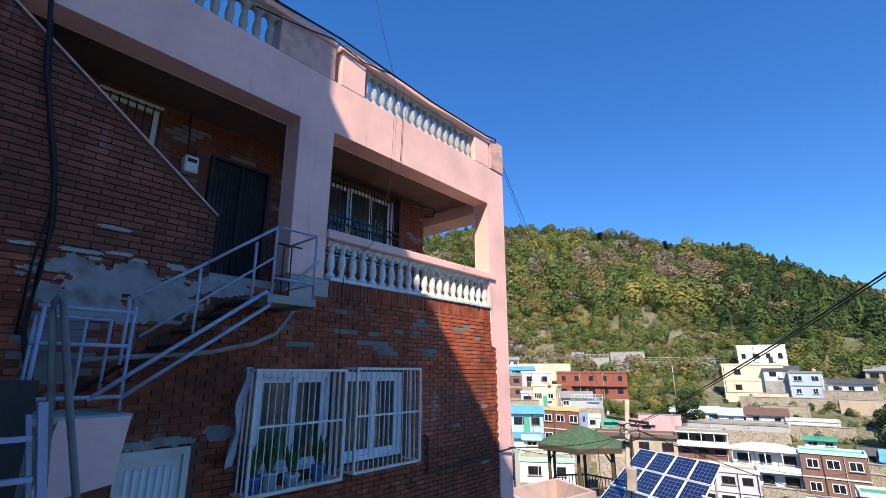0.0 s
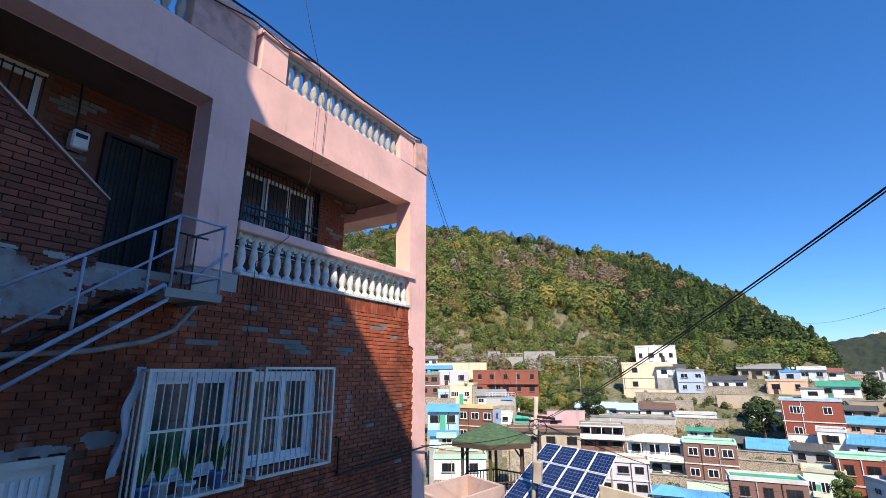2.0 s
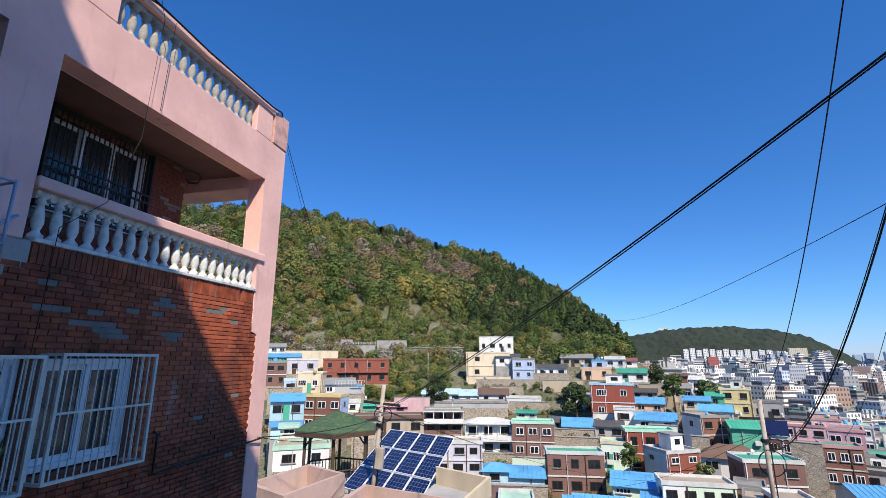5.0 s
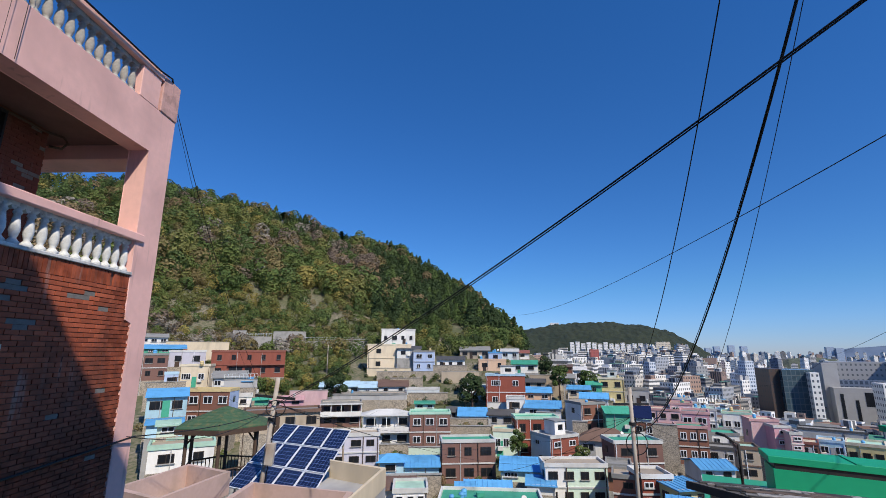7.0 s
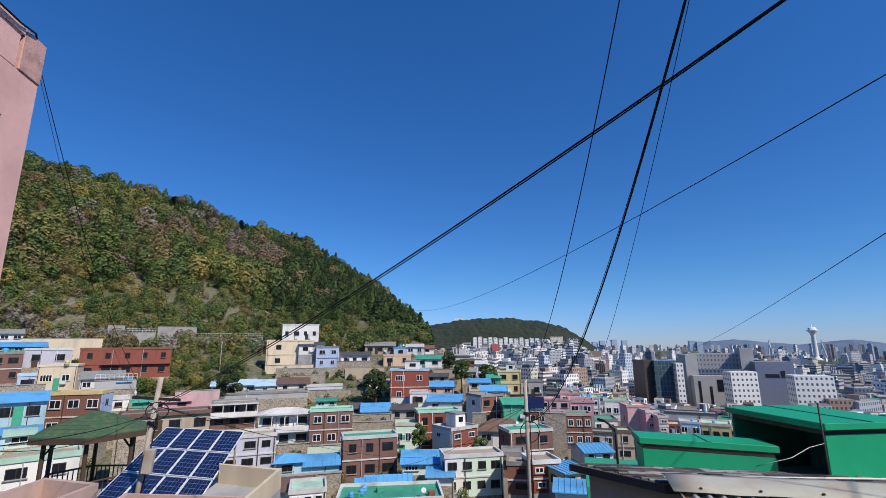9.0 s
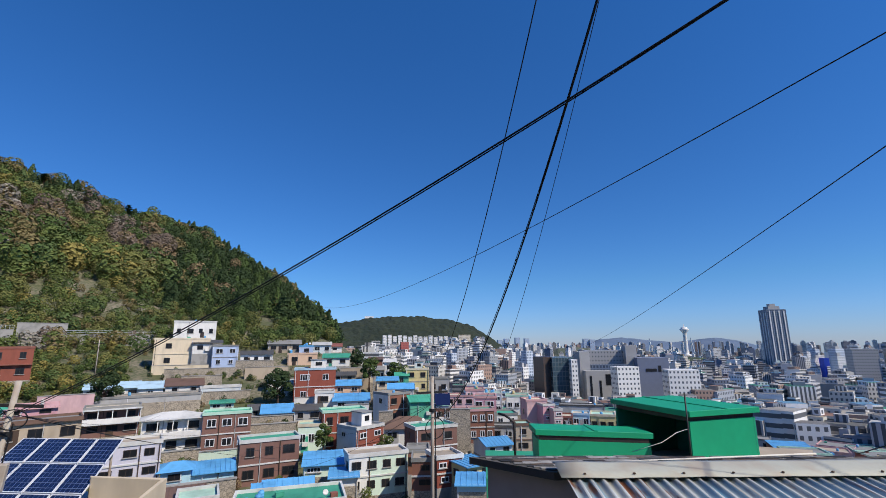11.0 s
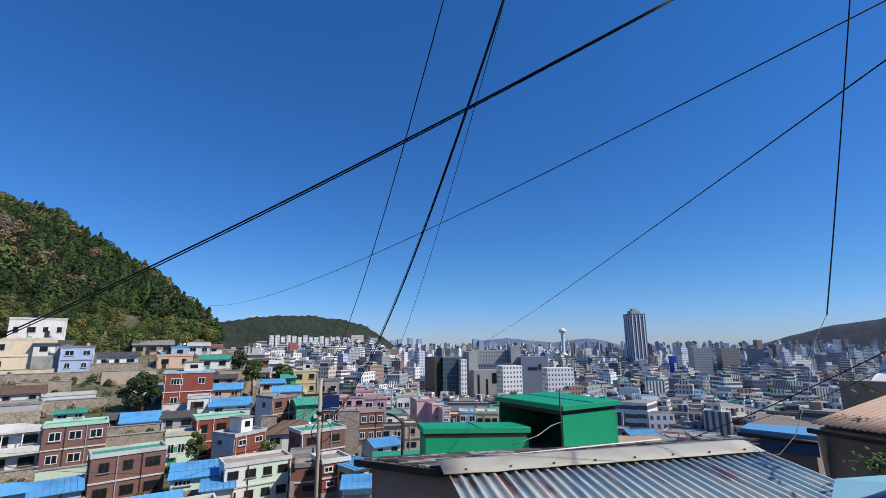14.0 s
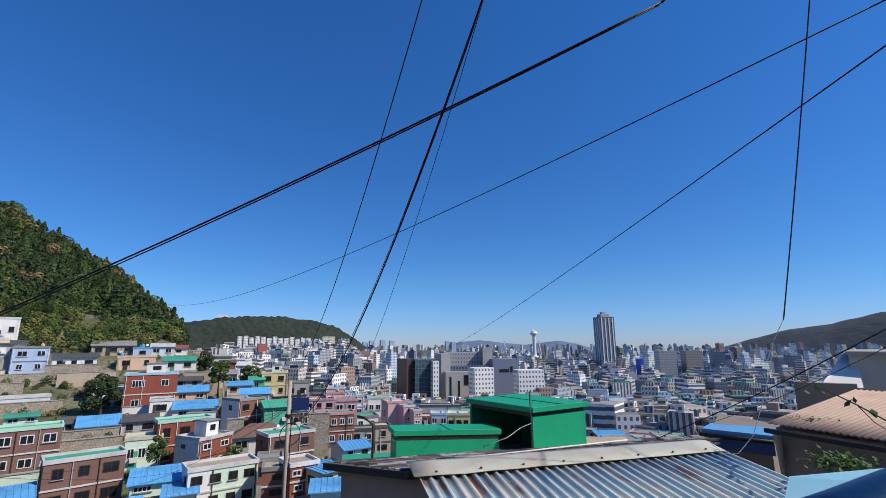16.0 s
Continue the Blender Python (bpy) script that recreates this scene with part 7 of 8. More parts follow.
def build_woods():
    r = random.Random(4)
    kinds = []
    for s in range(4):
        kinds.append(crown_arrays(r, 2.6, 5.0, 280, 0.42, False))
    cones = [crown_arrays(r, 3.5, 6.2, 300, 0.48, True) for s in range(3)]
    piles = [{"v": [], "f": [], "n": 0} for _ in PALETTE]

    def plant(x, y, sc, conifer, hue):
        v, f = r.choice(cones if conifer else kinds)
        a = r.uniform(0, 6.28)
        rot2 = np.array(((math.cos(a), -math.sin(a), 0), (math.sin(a), math.cos(a), 0), (0, 0, 1)))
        w = (v * np.array((sc, sc, sc * r.uniform(0.8, 1.2)))) @ rot2.T + np.array((x, y, terrain(x, y) - 0.6 * sc))
        p = piles[hue]
        p["v"].append(w)
        p["f"].append(f + p["n"])
        p["n"] += len(v)

    for i in range(3500):
        az = r.uniform(-8.4, 50)
        dist = r.uniform(126 if az > -6 else 140, 350)
        if az < -4 and dist > 335:
            continue
        x, y = pt(az, dist, 0)[:2]
        patch = 1.25 * noise.noise((x * 0.03, y * 0.03, 5)) + 0.2 * r.uniform(-1, 1)
        low = dist < 175
        flank = az < 10 and dist > 165
        dark = dist > 285 or flank or (az < 14 and dist > 190 and noise.noise((x * 0.02, y * 0.02, 11)) > 0.12)
        if dark and r.random() < (min(0.85, 0.45 + (10 - az) * 0.06) if flank else 0.6):
            plant(x, y, r.uniform(0.8, 1.6), r.random() < (0.6 if flank else 0.3), r.choice([2, 2, 0, 2, 8] if not flank else [2, 2, 2, 2, 0]))
        else:
            hue = r.choice([3, 0, 7, 1, 3]) if patch > 0.25 else r.choice([6, 5, 4, 9, 1]) if patch < -0.28 else r.choice([0, 1, 3, 4, 8])
            if 8 < az < 15.5 and 225 < dist < 292 and noise.noise((x * 0.05, y * 0.05, 2)) > -0.25:
                hue = r.choice([6, 6, 5, 6, 9])
            if az < 10:
                hue = r.choice([4, 5, 0, 2, 8] if flank else [0, 8, 1, 2, 0, 3])
            plant(x, y, r.uniform(0.4, 1.0) if low else r.choice((0.7, 0.9, 1.1, 1.4, 1.9)), False, hue)
    for i in range(420):
        az, dist = r.uniform(2, 40), r.uniform(128, 225)
        x, y = pt(az, dist, 0)[:2]
        plant(x, y, r.uniform(0.35, 0.8), False, r.choice([1, 3, 3, 4, 8, 7]))
    # scrub on the bank between the red and the cream house
    for i in range(330):
        az, dist = r.uniform(12.5, 23.5), r.uniform(98, 150)
        x, y = pt(az, dist, 0)[:2]
        plant(x, y, r.uniform(0.25, 0.6), False, r.choice([1, 3, 3, 0, 8, 7]))
    # creepers and bushes at the foot of the terrace walls
    for ob in [o for o in bpy.data.objects if o.name.startswith("terrace_wall")]:
        half = max(abs(c[0]) for c in ob.children[0].bound_box)
        for k in range(int(half * 2.2)):
            x, y, z = ob.matrix_basis @ Vector((r.uniform(-half, half), r.uniform(-1.6, 0.5), 0))
            plant(x, y, r.uniform(0.12, 0.34), False, r.choice([0, 1, 3, 8, 4, 2]))
    # bushes between the houses
    for i in range(1000):
        az = r.uniform(-26, 33)
        dist = r.uniform(36, 132)
        x, y = pt(az, dist, 0)[:2]
        plant(x, y, r.uniform(0.08, 0.26), False, r.choice([0, 1, 3, 8, 4, 2, 5]))
    for i in range(500):
        az = r.uniform(-60, -22)
        dist = r.uniform(40, 260)
        x, y = pt(az, dist, 0)[:2]
        plant(x, y, r.uniform(0.2, 0.6), False, r.choice([0, 1, 2, 8]))
    for hue, p in enumerate(piles):
        if not p["v"]:
            continue
        me = bpy.data.meshes.new("woodland")
        vv, ff = np.concatenate(p["v"]), np.concatenate(p["f"])
        me.from_pydata(vv.tolist(), [], ff.tolist())
        me.materials.append(leaf_mat("foliage_tone", PALETTE[hue]))
        tagged(new("woodland", me), "autumn woodland crowns in green, olive and brown", "woodland", kind="stuff")


build_woods()

# single conifers on the skyline and trees among the houses
rt = random.Random(17)
con_mat, con_trunk = leaf_mat("conifer_needles", (0.028, 0.06, 0.024)), M["wood"]


def conifer(h, w, seed):
    r = random.Random(seed)
    base = thing("conifer_tree", "dark green spreading cedar on the hill's skyline", "tree", group="skyline conifers")
    bm = bmesh.new()
    tube(bm, [(0, 0, -1.5), (0.1, 0, h * 0.5), (0, 0, h)], 0.28, 7, 0.03)
    part("trunk", bm, con_trunk, base)
    verts, faces = [], []
    for t in range(15):
        z = h * (0.15 + 0.83 * t / 15)
        reach = w * (1 - t / 15) ** 0.75 * r.uniform(0.7, 1.15) + 0.25
        for b in range(7):
            a = r.uniform(0, 6.28)
            for s in range(6):
                d = reach * (s + 0.8) / 6
                c = Vector((math.cos(a) * d, math.sin(a) * d, z + 0.15 * d - 0.05 * d * d + r.uniform(-0.12, 0.12)))
                q = 0.55 * (1 - s / 9)
                side = Vector((-math.sin(a), math.cos(a), 0)) * q * 0.8
                out = Vector((math.cos(a), math.sin(a), 0.1)) * q
                i = len(verts)
                verts += [tuple(c - side - Vector((0, 0, 0.12))), tuple(c + out), tuple(c + side - Vector((0, 0, 0.12))), tuple(c - out * 0.5 + Vector((0, 0, 0.12)))]
                faces += [(i, i + 1, i + 2, i + 3)]
    pydata("crown", verts, faces, con_mat, base, "")
    return base


kinds = [conifer(9, 3.2, 1), conifer(11, 3.4, 2), conifer(7.5, 2.8, 3)]
spots = [(6.3, 318), (5.4, 322), (4.6, 315), (3.0, 310), (2.3, 318), (1.5, 312), (0.5, 320), (-0.4, 316), (-1.1, 322), (-1.8, 318), (-2.6, 325), (-3.2, 318), (-3.8, 322), (-4.3, 315), (-4.9, 300), (-5.4, 290), (-5.9, 275), (8.0, 325), (9.6, 322), (11.6, 326), (14, 324), (-6.5, 262), (-7.0, 250), (17.5, 322), (21, 326), (24, 322), (28, 326), (31.5, 324)]
for i, (az, r) in enumerate(spots):
    x, y, _ = pt(az, r, 0)
    m = pose(x, y, terrain(x, y) - 0.3, 0, 0, rt.uniform(0, 360)) @ Matrix.Diagonal((rt.uniform(0.9, 1.4), rt.uniform(0.9, 1.4), rt.uniform(0.55, 1.1), 1))
    if i < 3:
        kinds[i].matrix_basis = m
    else:
        copy_thing(rt.choice(kinds), m)


def broadleaf(az, r, z, sc, hue, label):
    x, y, _ = pt(az, r, 0)
    base = thing("tree", label, "tree", pose(x, y, z), "village trees")
    bm = bmesh.new()
    tube(bm, [(0, 0, -2), (0.1 * sc, 0, 1.2 * sc), (0, 0.1 * sc, 2.6 * sc)], 0.16 * sc, 8, 0.06 * sc)
    for k in range(5):
        a = k * 1.26
        tube(bm, [(0, 0, (1.2 + 0.25 * k) * sc), (math.cos(a) * 1.1 * sc, math.sin(a) * 1.1 * sc, (2.6 + 0.2 * k) * sc)], 0.06 * sc, 6, 0.02 * sc)
    part("trunk", bm, M["wood"], base)
    rr, vs, fs, n = random.Random(int(az * 10 + r)), [], [], 0
    for k in range(9):
        a, q = k * 2.4, rr.uniform(0.5, 0.95)
        v, f = crown_arrays(rr, q * sc, 1.5 * q * sc, 230, 0.17 * sc, False)
        vs.append(v + np.array((math.cos(a) * 1.15 * sc * (1 - k / 14), math.sin(a) * 1.15 * sc * (1 - k / 14), (1.2 + 0.27 * k + rr.uniform(-0.2, 0.3)) * sc)))
        fs.append(f + n)
        n += len(v)
    v, f = np.concatenate(vs), np.concatenate(fs)
    pydata("crown", v.tolist(), f.tolist(), leaf_mat("tree_leaves", PALETTE[hue]), base, "")


for az, r, z, sc, hue in ((-2.3, 88, -11.5, 1.7, 2), (13.9, 88, -10.3, 1.5, 2), (31.8, 25, -7.8, 0.45, 3), (30.0, 25, -7.8, 0.5, 4), (-12.5, 100, -9.0, 1.4, 0), (-11.0, 108, -7.0, 1.2, 2), 
                          (-7.5, 60, -13, 0.8, 0), (4.0, 115, -6, 1.1, 3), (-15.5, 108, -10, 1.3, 0), (-17, 120, -12, 1.5, 8), (-14.5, 56, -13.5, 0.7, 1)):
    broadleaf(az, r, z, sc, hue, "leafy green tree among the village houses")

# ---- city landmarks and far hills ----
def tower_block(az, r, w, d, top, foot, yaw, label, mat, name="apartment_tower"):
    x, y, _ = pt(az, r, 0)
    bm = bmesh.new()
    uvl = bm.loops.layers.uv.new("UVMap")
    city_block(bm, uvl, 0, 0, 0, w, d, top - foot, 0)
    ob = thing(name, label, "building", pose(x, y, foot, 0, 0, yaw))
    part("wall", bm, mat, ob)
    return ob


def win_mat(name, wall, glass, u=0.3, rough=0.4):
    m, nt, b = node_mat(name)
    uv = nt.nodes.new("ShaderNodeUVMap")
    br = nt.nodes.new("ShaderNodeTexBrick")
    br.offset = 0.0
    br.inputs["Color1"].default_value = (*glass, 1)
    br.inputs["Color2"].default_value = (*darker(glass, 0.7), 1)
    br.inputs["Mortar"].default_value = (*wall, 1)
    br.inputs["Scale"].default_value = 1.0
    br.inputs["Mortar Size"].default_value = u
    br.inputs["Brick Width"].default_value = 1.0
    br.inputs["Row Height"].default_value = 1.0
    nt.links.new(uv.outputs[0], br.inputs["Vector"])
    nt.links.new(br.outputs[0], b.inputs["Base Color"])
    b.inputs["Roughness"].default_value = rough
    return m


GLASS = win_mat("curtain_wall_glass", (0.10, 0.13, 0.15), (0.05, 0.09, 0.12), 0.08, 0.2)
WHITE_W = win_mat("white_panel_windows", (0.80, 0.79, 0.77), (0.10, 0.12, 0.15), 0.3)
GREY_W = win_mat("grey_panel_windows", (0.34, 0.34, 0.345), (0.12, 0.13, 0.15), 0.32)
DARK_W = win_mat("dark_tower_windows", (0.15, 0.19, 0.26), (0.05, 0.075, 0.12), 0.2)
# the tall apartment tower
tw = tower_block(-56.7, 870, 27, 24, 46, -82, -57 - 90 + 28, "very tall grey and white residential tower", DARK_W, "residential_tower")
for k, u in enumerate((-10, -3.4, 3.4, 10)):
    part("pier", boxes((u - 0.8, -12.8, 0, u + 0.8, -11.9, 126)), M["w_white"], tw)
    part("pier", boxes((-14.2, u - 0.8, 0, -13.4, u + 0.8, 124)), M["w_pale"], tw)
part("crown", boxes((-8, -7, 128, 8, 7, 133), (-4, -4, 133, 4, 4, 137)), M["w_gray"], tw)
# the observation tower on its wooded mound
x, y, _ = pt(-48.65, 1900, 0)
ob = thing("observation_tower", "white slender observation tower with a wide crown", "tower", pose(x, y, -52))
bm = bmesh.new()
lathe(bm, [(16, 0), (15, 4), (8.0, 9), (7.0, 14), (6.2, 78), (8, 84), (15, 92), (15.5, 95), (11, 96.5), (11, 101), (7, 103), (1.2, 104), (0.8, 112)], 16)
part("shaft", bm, M["w_white"], ob, smooth=True)
M["civic"] = plain("grey_civic_panel", (0.38, 0.38, 0.385), 0.7, s1=0.1, s2=1.0, relief=0)
# civic group: brown slab, glass block, grey towers, blue-grey block
tower_block(-33.2, 330, 7, 14, -9.5, -46, -33.7 - 90 + 30, "brown stone-clad office slab", win_mat("brown_stone_windows", (0.075, 0.05, 0.042), (0.05, 0.05, 0.05), 0.35), "office_building")
tower_block(-35.0, 332, 15, 18, -9.8, -46, -35 - 90 + 20, "dark glass-fronted office block", GLASS, "office_building")
ob = tower_block(-36.5, 325, 4.0, 12, -11, -46, -36 - 90 + 15, "white fin of an office block", WHITE_W, "office_building")
tower_block(-40.2, 372, 32, 20, -6.0, -52, -40 - 90 + 12, "long grey civic building", GREY_W, "civic_building")
tower_block(-37.6, 350, 7, 18, -6.5, -50, -38 - 90 + 15, "grey concrete end wall of the civic building", M["civic"], "civic_building")
ob = tower_block(-39.6, 338, 21, 10, -19, -52, -39 - 90 + 12, "pale grey front block of the civic building with slot windows", M["civic"], "civic_building")
for u, top in ((-7.5, 30), (-1.5, 27)):
    part("slot_window", boxes((u - 0.7, -5.15, 6, u + 0.7, -5.0, top)), M["glass_far"], ob)
part("upper_glazing", boxes((2, -5.12, 24, 9.5, -5.0, 31)), M["glass_far"], ob)
ob = tower_block(-40.0, 352, 33, 2, -15.5, -24, -40 - 90 + 12, "dark louvred storey under the civic roof", DARK_W, "civic_building")
tower_block(-42.8, 365, 7.5, 12, -2.6, -52, -43 - 90 + 15, "tall pale grey lift tower", M["civic"], "civic_building")
tower_block(-42.2, 320, 14, 10, -15.2, -50, -42 - 90 + 25, "white office block with square windows", WHITE_W, "office_building")
bb = tower_block(-44.9, 360, 20, 16, -10.8, -52, -45 - 90 + 14, "plain blue-grey block with a dark emblem", plain("blue_grey_panel", (0.20, 0.23, 0.31), 0.6, s1=0.05, s2=0.5, relief=0), "office_building")
part("emblem", boxes((-5, -8.2, 32, 2, -8.0, 34), (3, -8.2, 32, 5, -8.0, 36), (5.5, -8.2, 30, 7.2, -8.0, 33)), M["black_metal"], bb)
tower_block(-47.8, 330, 18, 12, -17, -50, -48 - 90 + 20, "white low office block with many windows", WHITE_W, "office_building")
tower_block(-62.9, 640, 22, 14, -9, -62, -63 - 90 + 25, "beige twin apartment slab", GREY_W)
tower_block(-65.4, 650, 20, 14, -9, -62, -65 - 90 + 25, "grey-brown twin apartment slab", win_mat("brown_slab_windows", (0.30, 0.27, 0.25), (0.12, 0.12, 0.13), 0.3))
tower_block(-60.6, 760, 18, 14, -22, -70, -60 - 90 + 20, "bright blue building wrap", plain("blue_wrap", (0.03, 0.09, 0.55), 0.6, s1=0.1, s2=1, relief=0), "construction_block")
tower_block(-57.8, 430, 22, 14, -33, -60, -58 - 90 + 20, "brown scaffolded building shell", GREY_W, "construction_block")
tower_block(-67.8, 760, 16, 14, -12, -70, -72 - 90 + 25, "dark blue-grey tower block", DARK_W)
# Distance haze is painted into these blue-grey wall and window colours.
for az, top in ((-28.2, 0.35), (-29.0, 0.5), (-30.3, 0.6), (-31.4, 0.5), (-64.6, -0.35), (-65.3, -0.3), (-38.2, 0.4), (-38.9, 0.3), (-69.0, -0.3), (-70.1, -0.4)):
    tower_block(az, 2600, 26, 22, 2600 * math.tan(radians(top)), -90, az - 90 + 20, "far slim high-rise coloured blue-grey for haze", win_mat("haze_coloured_tower", (0.34, 0.42, 0.55), (0.25, 0.33, 0.46), 0.3))
for k in range(13):
    az = -14.2 - 0.62 * k
    tower_block(az, 900, 7.2, 8, 900 * math.tan(radians(1.02 - 0.02 * k + 0.1 * math.sin(k * 2.3))), 900 * math.tan(radians(-0.2)) - 12, az - 90 + 6, "white apartment slab at the foot of a wooded hill", WHITE_W, "apartment_slab")
tower_block(-23.9, 880, 22, 12, 880 * math.tan(radians(1.0)), -60, -24 - 90 + 8, "cream apartment slab", win_mat("cream_windows", (0.68, 0.60, 0.48), (0.25, 0.22, 0.2), 0.3), "apartment_slab")
tower_block(-16.6, 620, 10, 12, 620 * math.tan(radians(0.2)), -60, -17 - 90 + 8, "white tower with a red end wall", win_mat("red_end_windows", (0.42, 0.12, 0.10), (0.3, 0.1, 0.1), 0.3), "apartment_slab")
tower_block(-12.3, 1180, 22, 10, 1180 * math.tan(radians(3.3)), 20, -12 - 90, "pale building on the wooded hilltop", WHITE_W, "hilltop_building")


# white and grey towers over the plain
rc = random.Random(77)
TONES = [(WHITE_W, "white apartment tower with rows of dark windows"), (WHITE_W, "white apartment tower with rows of dark windows"), (GREY_W, "grey apartment tower with rows of windows"), (win_mat("blue_white_windows", (0.56, 0.62, 0.70), (0.12, 0.17, 0.26), 0.25), "pale blue apartment tower with dark windows"), (DARK_W, "dark glazed tower block")]
for k in range(150):
    west = k < 92
    az = rc.uniform(-32, -15) if west else rc.uniform(-76, -58)
    r = rc.uniform(430, 900) if west else rc.uniform(650, 1300)
    top = r * math.tan(radians(rc.uniform(-2.9, -0.9) if west else rc.uniform(-2.6, -0.7)))
    mat, label = rc.choice(TONES)
    w, d = rc.uniform(7, 13), rc.uniform(7, 11)
    foot = -60 if r < 700 else -80
    ob = tower_block(az, r, w, d, top, foot, az - 90 + rc.choice((40, 48, 30)), label, mat)
    part("roof_hut", boxes((-w * 0.2, -d * 0.2, top - foot, w * 0.15, d * 0.25, top - foot + rc.uniform(2, 4))), M["w_gray"], ob)


def far_hill(name, azs, els, r, depth, foot, mat, label, bumpy, fine=False):
    """A wooded ridge: rises from its foot to the skyline and falls again behind, with small crowns along it."""
    n = 700 if fine else 260
    verts, faces = [], []
    step = 44 if fine else 14
    qs = [-1 + k / step for k in range(step + 1)] + [0.3, 0.65, 1.0]
    for i in range(n + 1):
        az = azs[0] + (azs[-1] - azs[0]) * i / n
        el = np.interp(az, azs[::-1], els[::-1])
        for q in qs:
            h = math.sin((1 - abs(q)) * math.pi / 2) ** 1.15
            rr = r + depth * q
            x, y, _ = pt(az, rr, 0)
            z = foot + (r * math.tan(radians(el)) - foot) * h
            k = 22.0 / bumpy
            wob = bumpy * noise.noise((x * k / 700, y * k / 700, 3)) + 0.45 * bumpy * noise.noise((x * k / 170, y * k / 170, 7))
            if fine:
                wob += 4.5 * noise.noise((x / 11, y / 11, 1)) + 3.0 * noise.noise((x / 26, y / 26, 4))
            verts.append((x, y, z + wob * (0.2 + 0.6 * h)))
    m = len(qs)
    for i in range(n):
        for k in range(m - 1):
            faces.append((i * m + k, i * m + k + 1, (i + 1) * m + k + 1, (i + 1) * m + k))
    me = bpy.data.meshes.new(name)
    me.from_pydata(verts, [], faces)
    me.materials.append(mat)
    tagged(new(name, me), label, "hill", kind="structure")


def wood_mat(name, a, b, scale):
    m, nt, bs = node_mat(name)
    v = coords(nt)
    f = noise_fac(nt, v, scale, 0.38, 0.62, 6)
    g = noise_fac(nt, v, scale * 0.15, 0.4, 0.65, 3)
    c = mix_rgb(nt, a, b, f)
    c = mix_rgb(nt, c, darker(b, 1.3), mix_fac(nt, g, 0.5))
    nt.links.new(c, bs.inputs["Base Color"])
    bs.inputs["Roughness"].default_value = 0.95
    bump(nt, bs, f, 0.6, 3.0)
    return m


far_hill("backdrop_hill_near", [-3, -8.6, -12.1, -15, -18.4, -22.4, -25.0, -27.0, -29], [1.6, 2.4, 3.0, 3.2, 3.3, 2.8, 1.95, 0.7, -0.8], 1150, 230, -35, wood_mat("far_woods", (0.010, 0.021, 0.013), (0.022, 0.031, 0.017), 0.06), "low wooded hill beyond the village", 5.0, True)
far_hill("backdrop_hill_mound", [-44, -46, -48.5, -51, -53.5, -55.5], [-3.2, -2.2, -1.7, -1.75, -2.2, -3.4], 1750, 160, -95, wood_mat("mound_woods", (0.03, 0.05, 0.03), (0.055, 0.075, 0.04), 0.05), "wooded park mound below the observation tower", 5.0)
# Both mountains carry the haze as blue in their base colours.
far_hill("backdrop_mountain", [-36, -40, -42.2, -45, -47.5, -49.5, -51.5, -53.5, -55.5], [-0.5, 0.35, 0.5, 0.15, -0.05, 0.15, 0.35, 0.05, -0.6], 4000, 400, -110, wood_mat("haze_coloured_mountain", (0.09, 0.14, 0.22), (0.12, 0.17, 0.25), 0.01), "mountain ridge across the harbour, coloured blue for haze", 8.0)
far_hill("backdrop_mountain_right", [-64, -68.5, -71, -74.4, -77.5, -81.1, -86, -92], [-1.0, -0.4, 0.4, 1.3, 1.75, 2.65, 3.2, 2.0], 2900, 500, -120, wood_mat("dusky_mountain", (0.020, 0.032, 0.046), (0.030, 0.042, 0.052), 0.02), "dark wooded mountain over the city", 9.0)
far_hill("backdrop_hill_mid", [-33, -35, -36.6, -38.5, -40], [-1.6, -0.6, -0.45, -0.7, -1.6], 1500, 120, -90, wood_mat("mid_woods", (0.06, 0.075, 0.06), (0.085, 0.10, 0.07), 0.05), "small wooded rise in the city", 4.0)
for az in (-46.4, -50.5):
    x, y, _ = pt(az + 1.3, 3600, 0)
    ob = thing("bridge_pylon", "pale slender harbour bridge pylon", "bridge", pose(x, y, -95))
    part("legs", tubes(3.5, [(-22, 0, 0), (0, 0, 95), (0, 0, 118)], [(22, 0, 0), (0, 0, 95)]), M["w_pale"], ob)


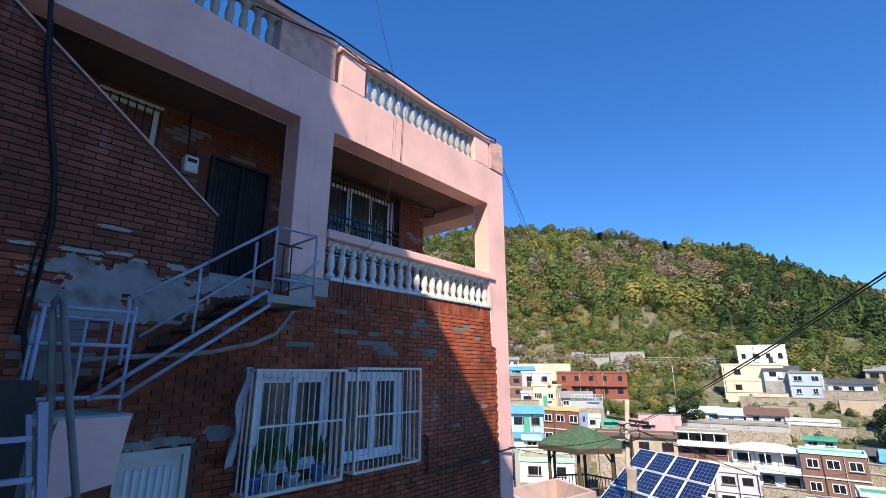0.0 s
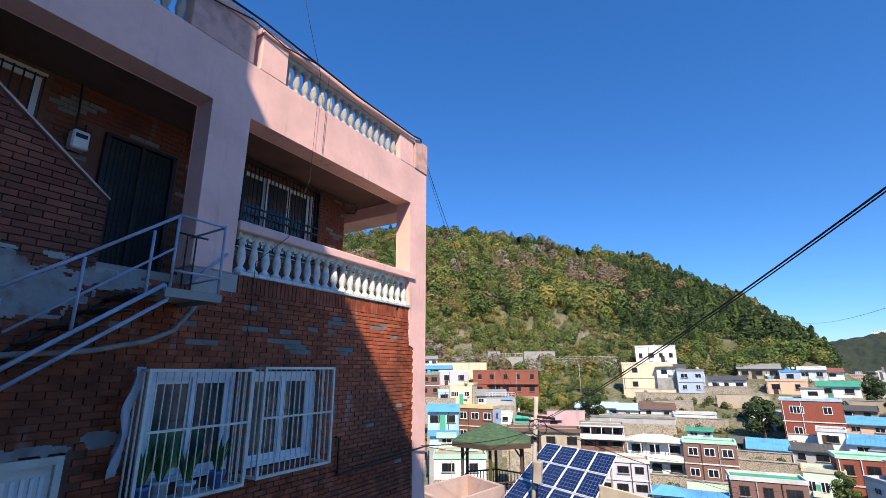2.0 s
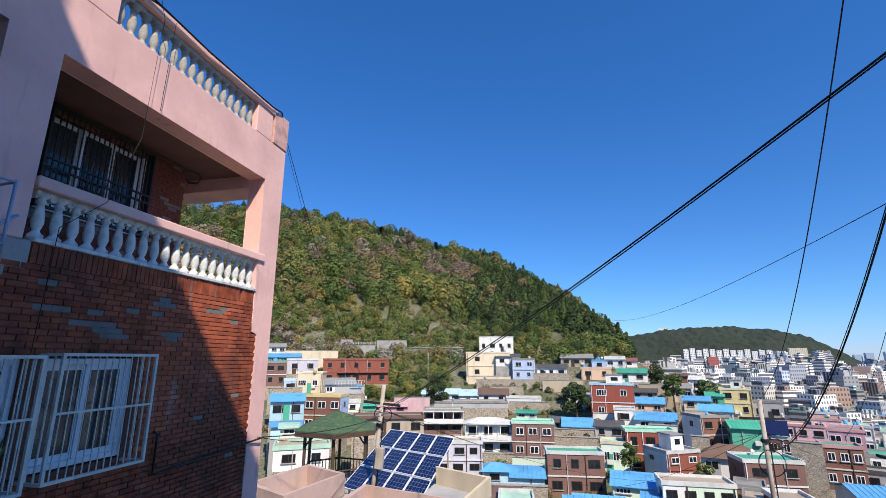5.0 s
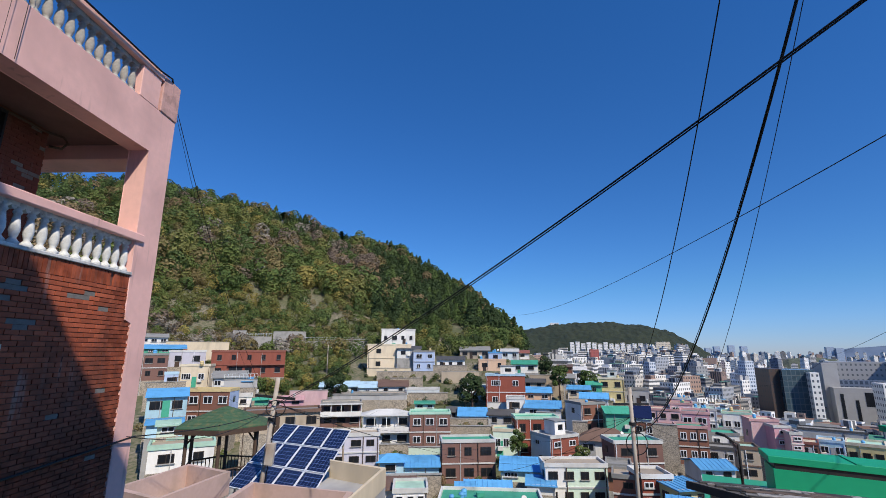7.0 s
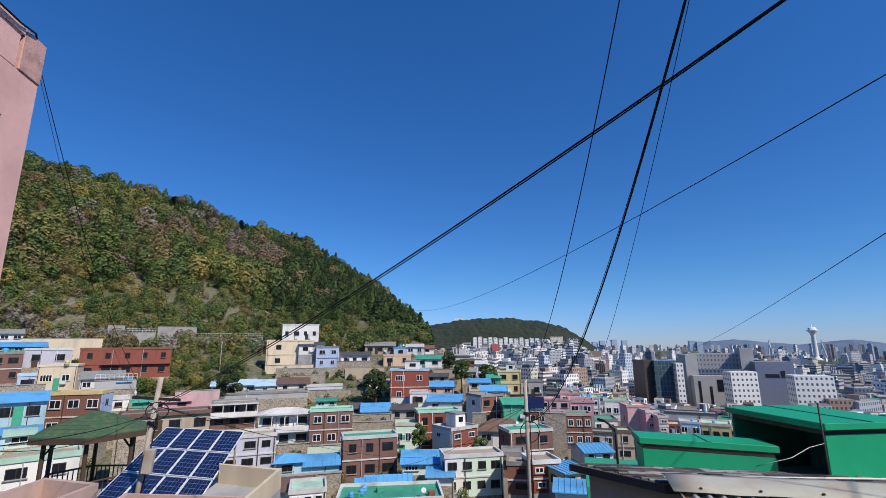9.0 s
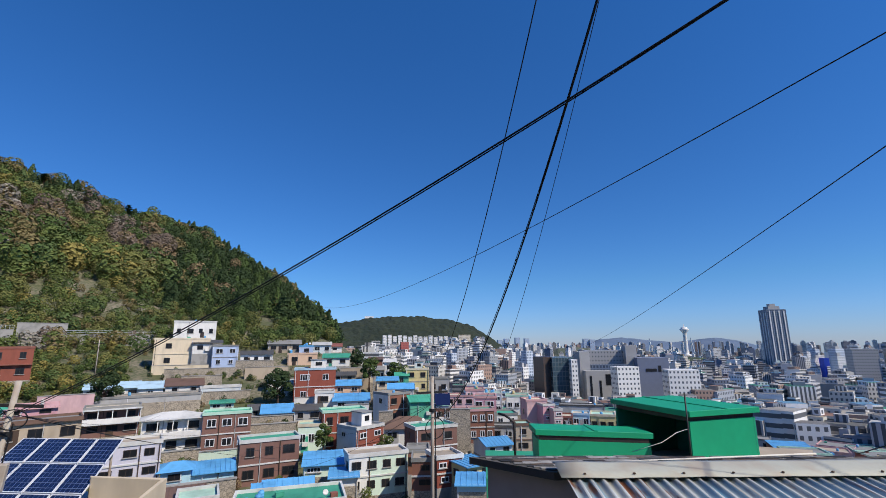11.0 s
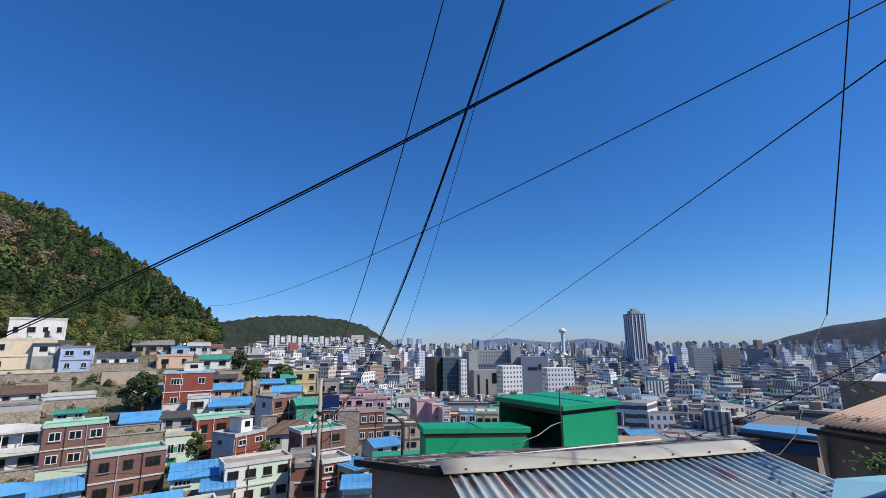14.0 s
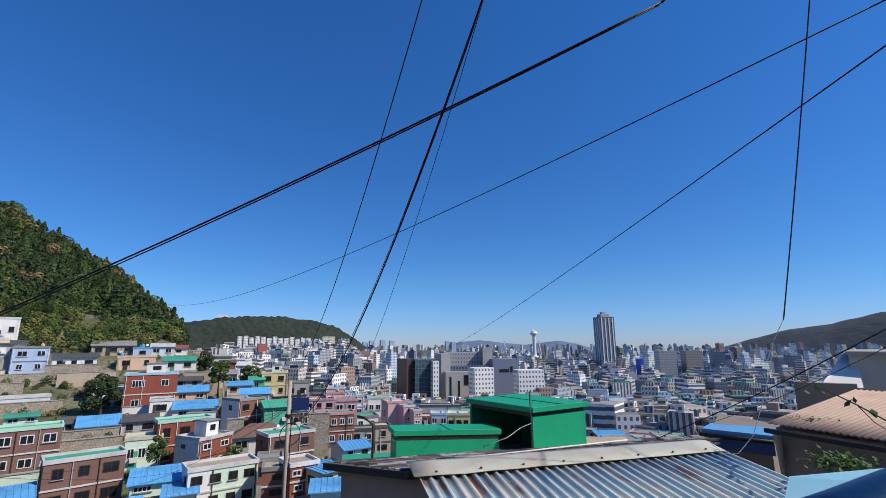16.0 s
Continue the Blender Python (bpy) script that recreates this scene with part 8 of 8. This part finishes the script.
# ---- roof clutter, drums and terrace walls in the village ----
def drum(colour, label):
    t = thing("water_tank", label, "water tank", group="roof water tanks")
    bm = bmesh.new()
    lathe(bm, [(0.42, 0), (0.44, 0.05), (0.44, 0.35), (0.47, 0.38), (0.44, 0.41), (0.44, 0.75), (0.47, 0.78), (0.44, 0.81), (0.42, 1.05), (0.2, 1.13)], 14)
    part("barrel", bm, M["r_" + colour], t, smooth=True)
    bm = bmesh.new()
    lathe(bm, [(0.2, 1.12), (0.2, 1.18), (0.05, 1.2)], 12)
    part("lid", bm, M["r_" + colour], t)
    return t


def dish():
    t = thing("satellite_dish", "small pale satellite dish on a short mast", "satellite dish", group="satellite dishes")
    part("mast", tubes(0.03, [(0, 0, 0), (0, 0, 0.8)]), M["pole"], t)
    bm = bmesh.new()
    lathe(bm, [(0.02, 0), (0.22, 0.04), (0.38, 0.12), (0.39, 0.13), (0.2, 0.06), (0.02, 0.02)], 14, pose(0, -0.05, 0.85, 60, 0, 0))
    part("reflector", bm, M["w_white"], t, smooth=True)
    return t


def crate(colour, label):
    t = thing("roof_box", label, "box", group="roof boxes")
    part("body", boxes((-0.5, -0.35, 0, 0.5, 0.35, 0.55)), M["r_" + colour], t, bevel=0.03)
    part("lid", boxes((-0.53, -0.38, 0.55, 0.53, 0.38, 0.62)), M["r_" + colour], t)
    return t


protos = [drum("blue", "blue plastic water drum on a flat roof"), drum("blue", "blue plastic water drum on a flat roof"), dish(), crate("rust", "rust-red tub on a flat roof"), drum("yellow", "yellow plastic water tank on a flat roof"), crate("green", "green storage box on a flat roof"), drum("blue", "blue plastic water drum on a flat roof")]
used = set()
for i, (p, yaw) in enumerate(ROOFTOPS):
    k = rng.randrange(len(protos))
    q = Vector(p) + Vector((rng.uniform(-0.9, 0.9), rng.uniform(-0.3, 0.3), 0))
    if k not in used:
        protos[k].matrix_basis = pose(q.x, q.y, q.z, 0, 0, yaw) @ Matrix.Scale(0.75, 4)
        used.add(k)
    else:
        copy_thing(protos[k], pose(q.x, q.y, q.z, 0, 0, yaw + rng.uniform(-20, 20)) @ Matrix.Scale(rng.uniform(0.6, 0.8), 4))
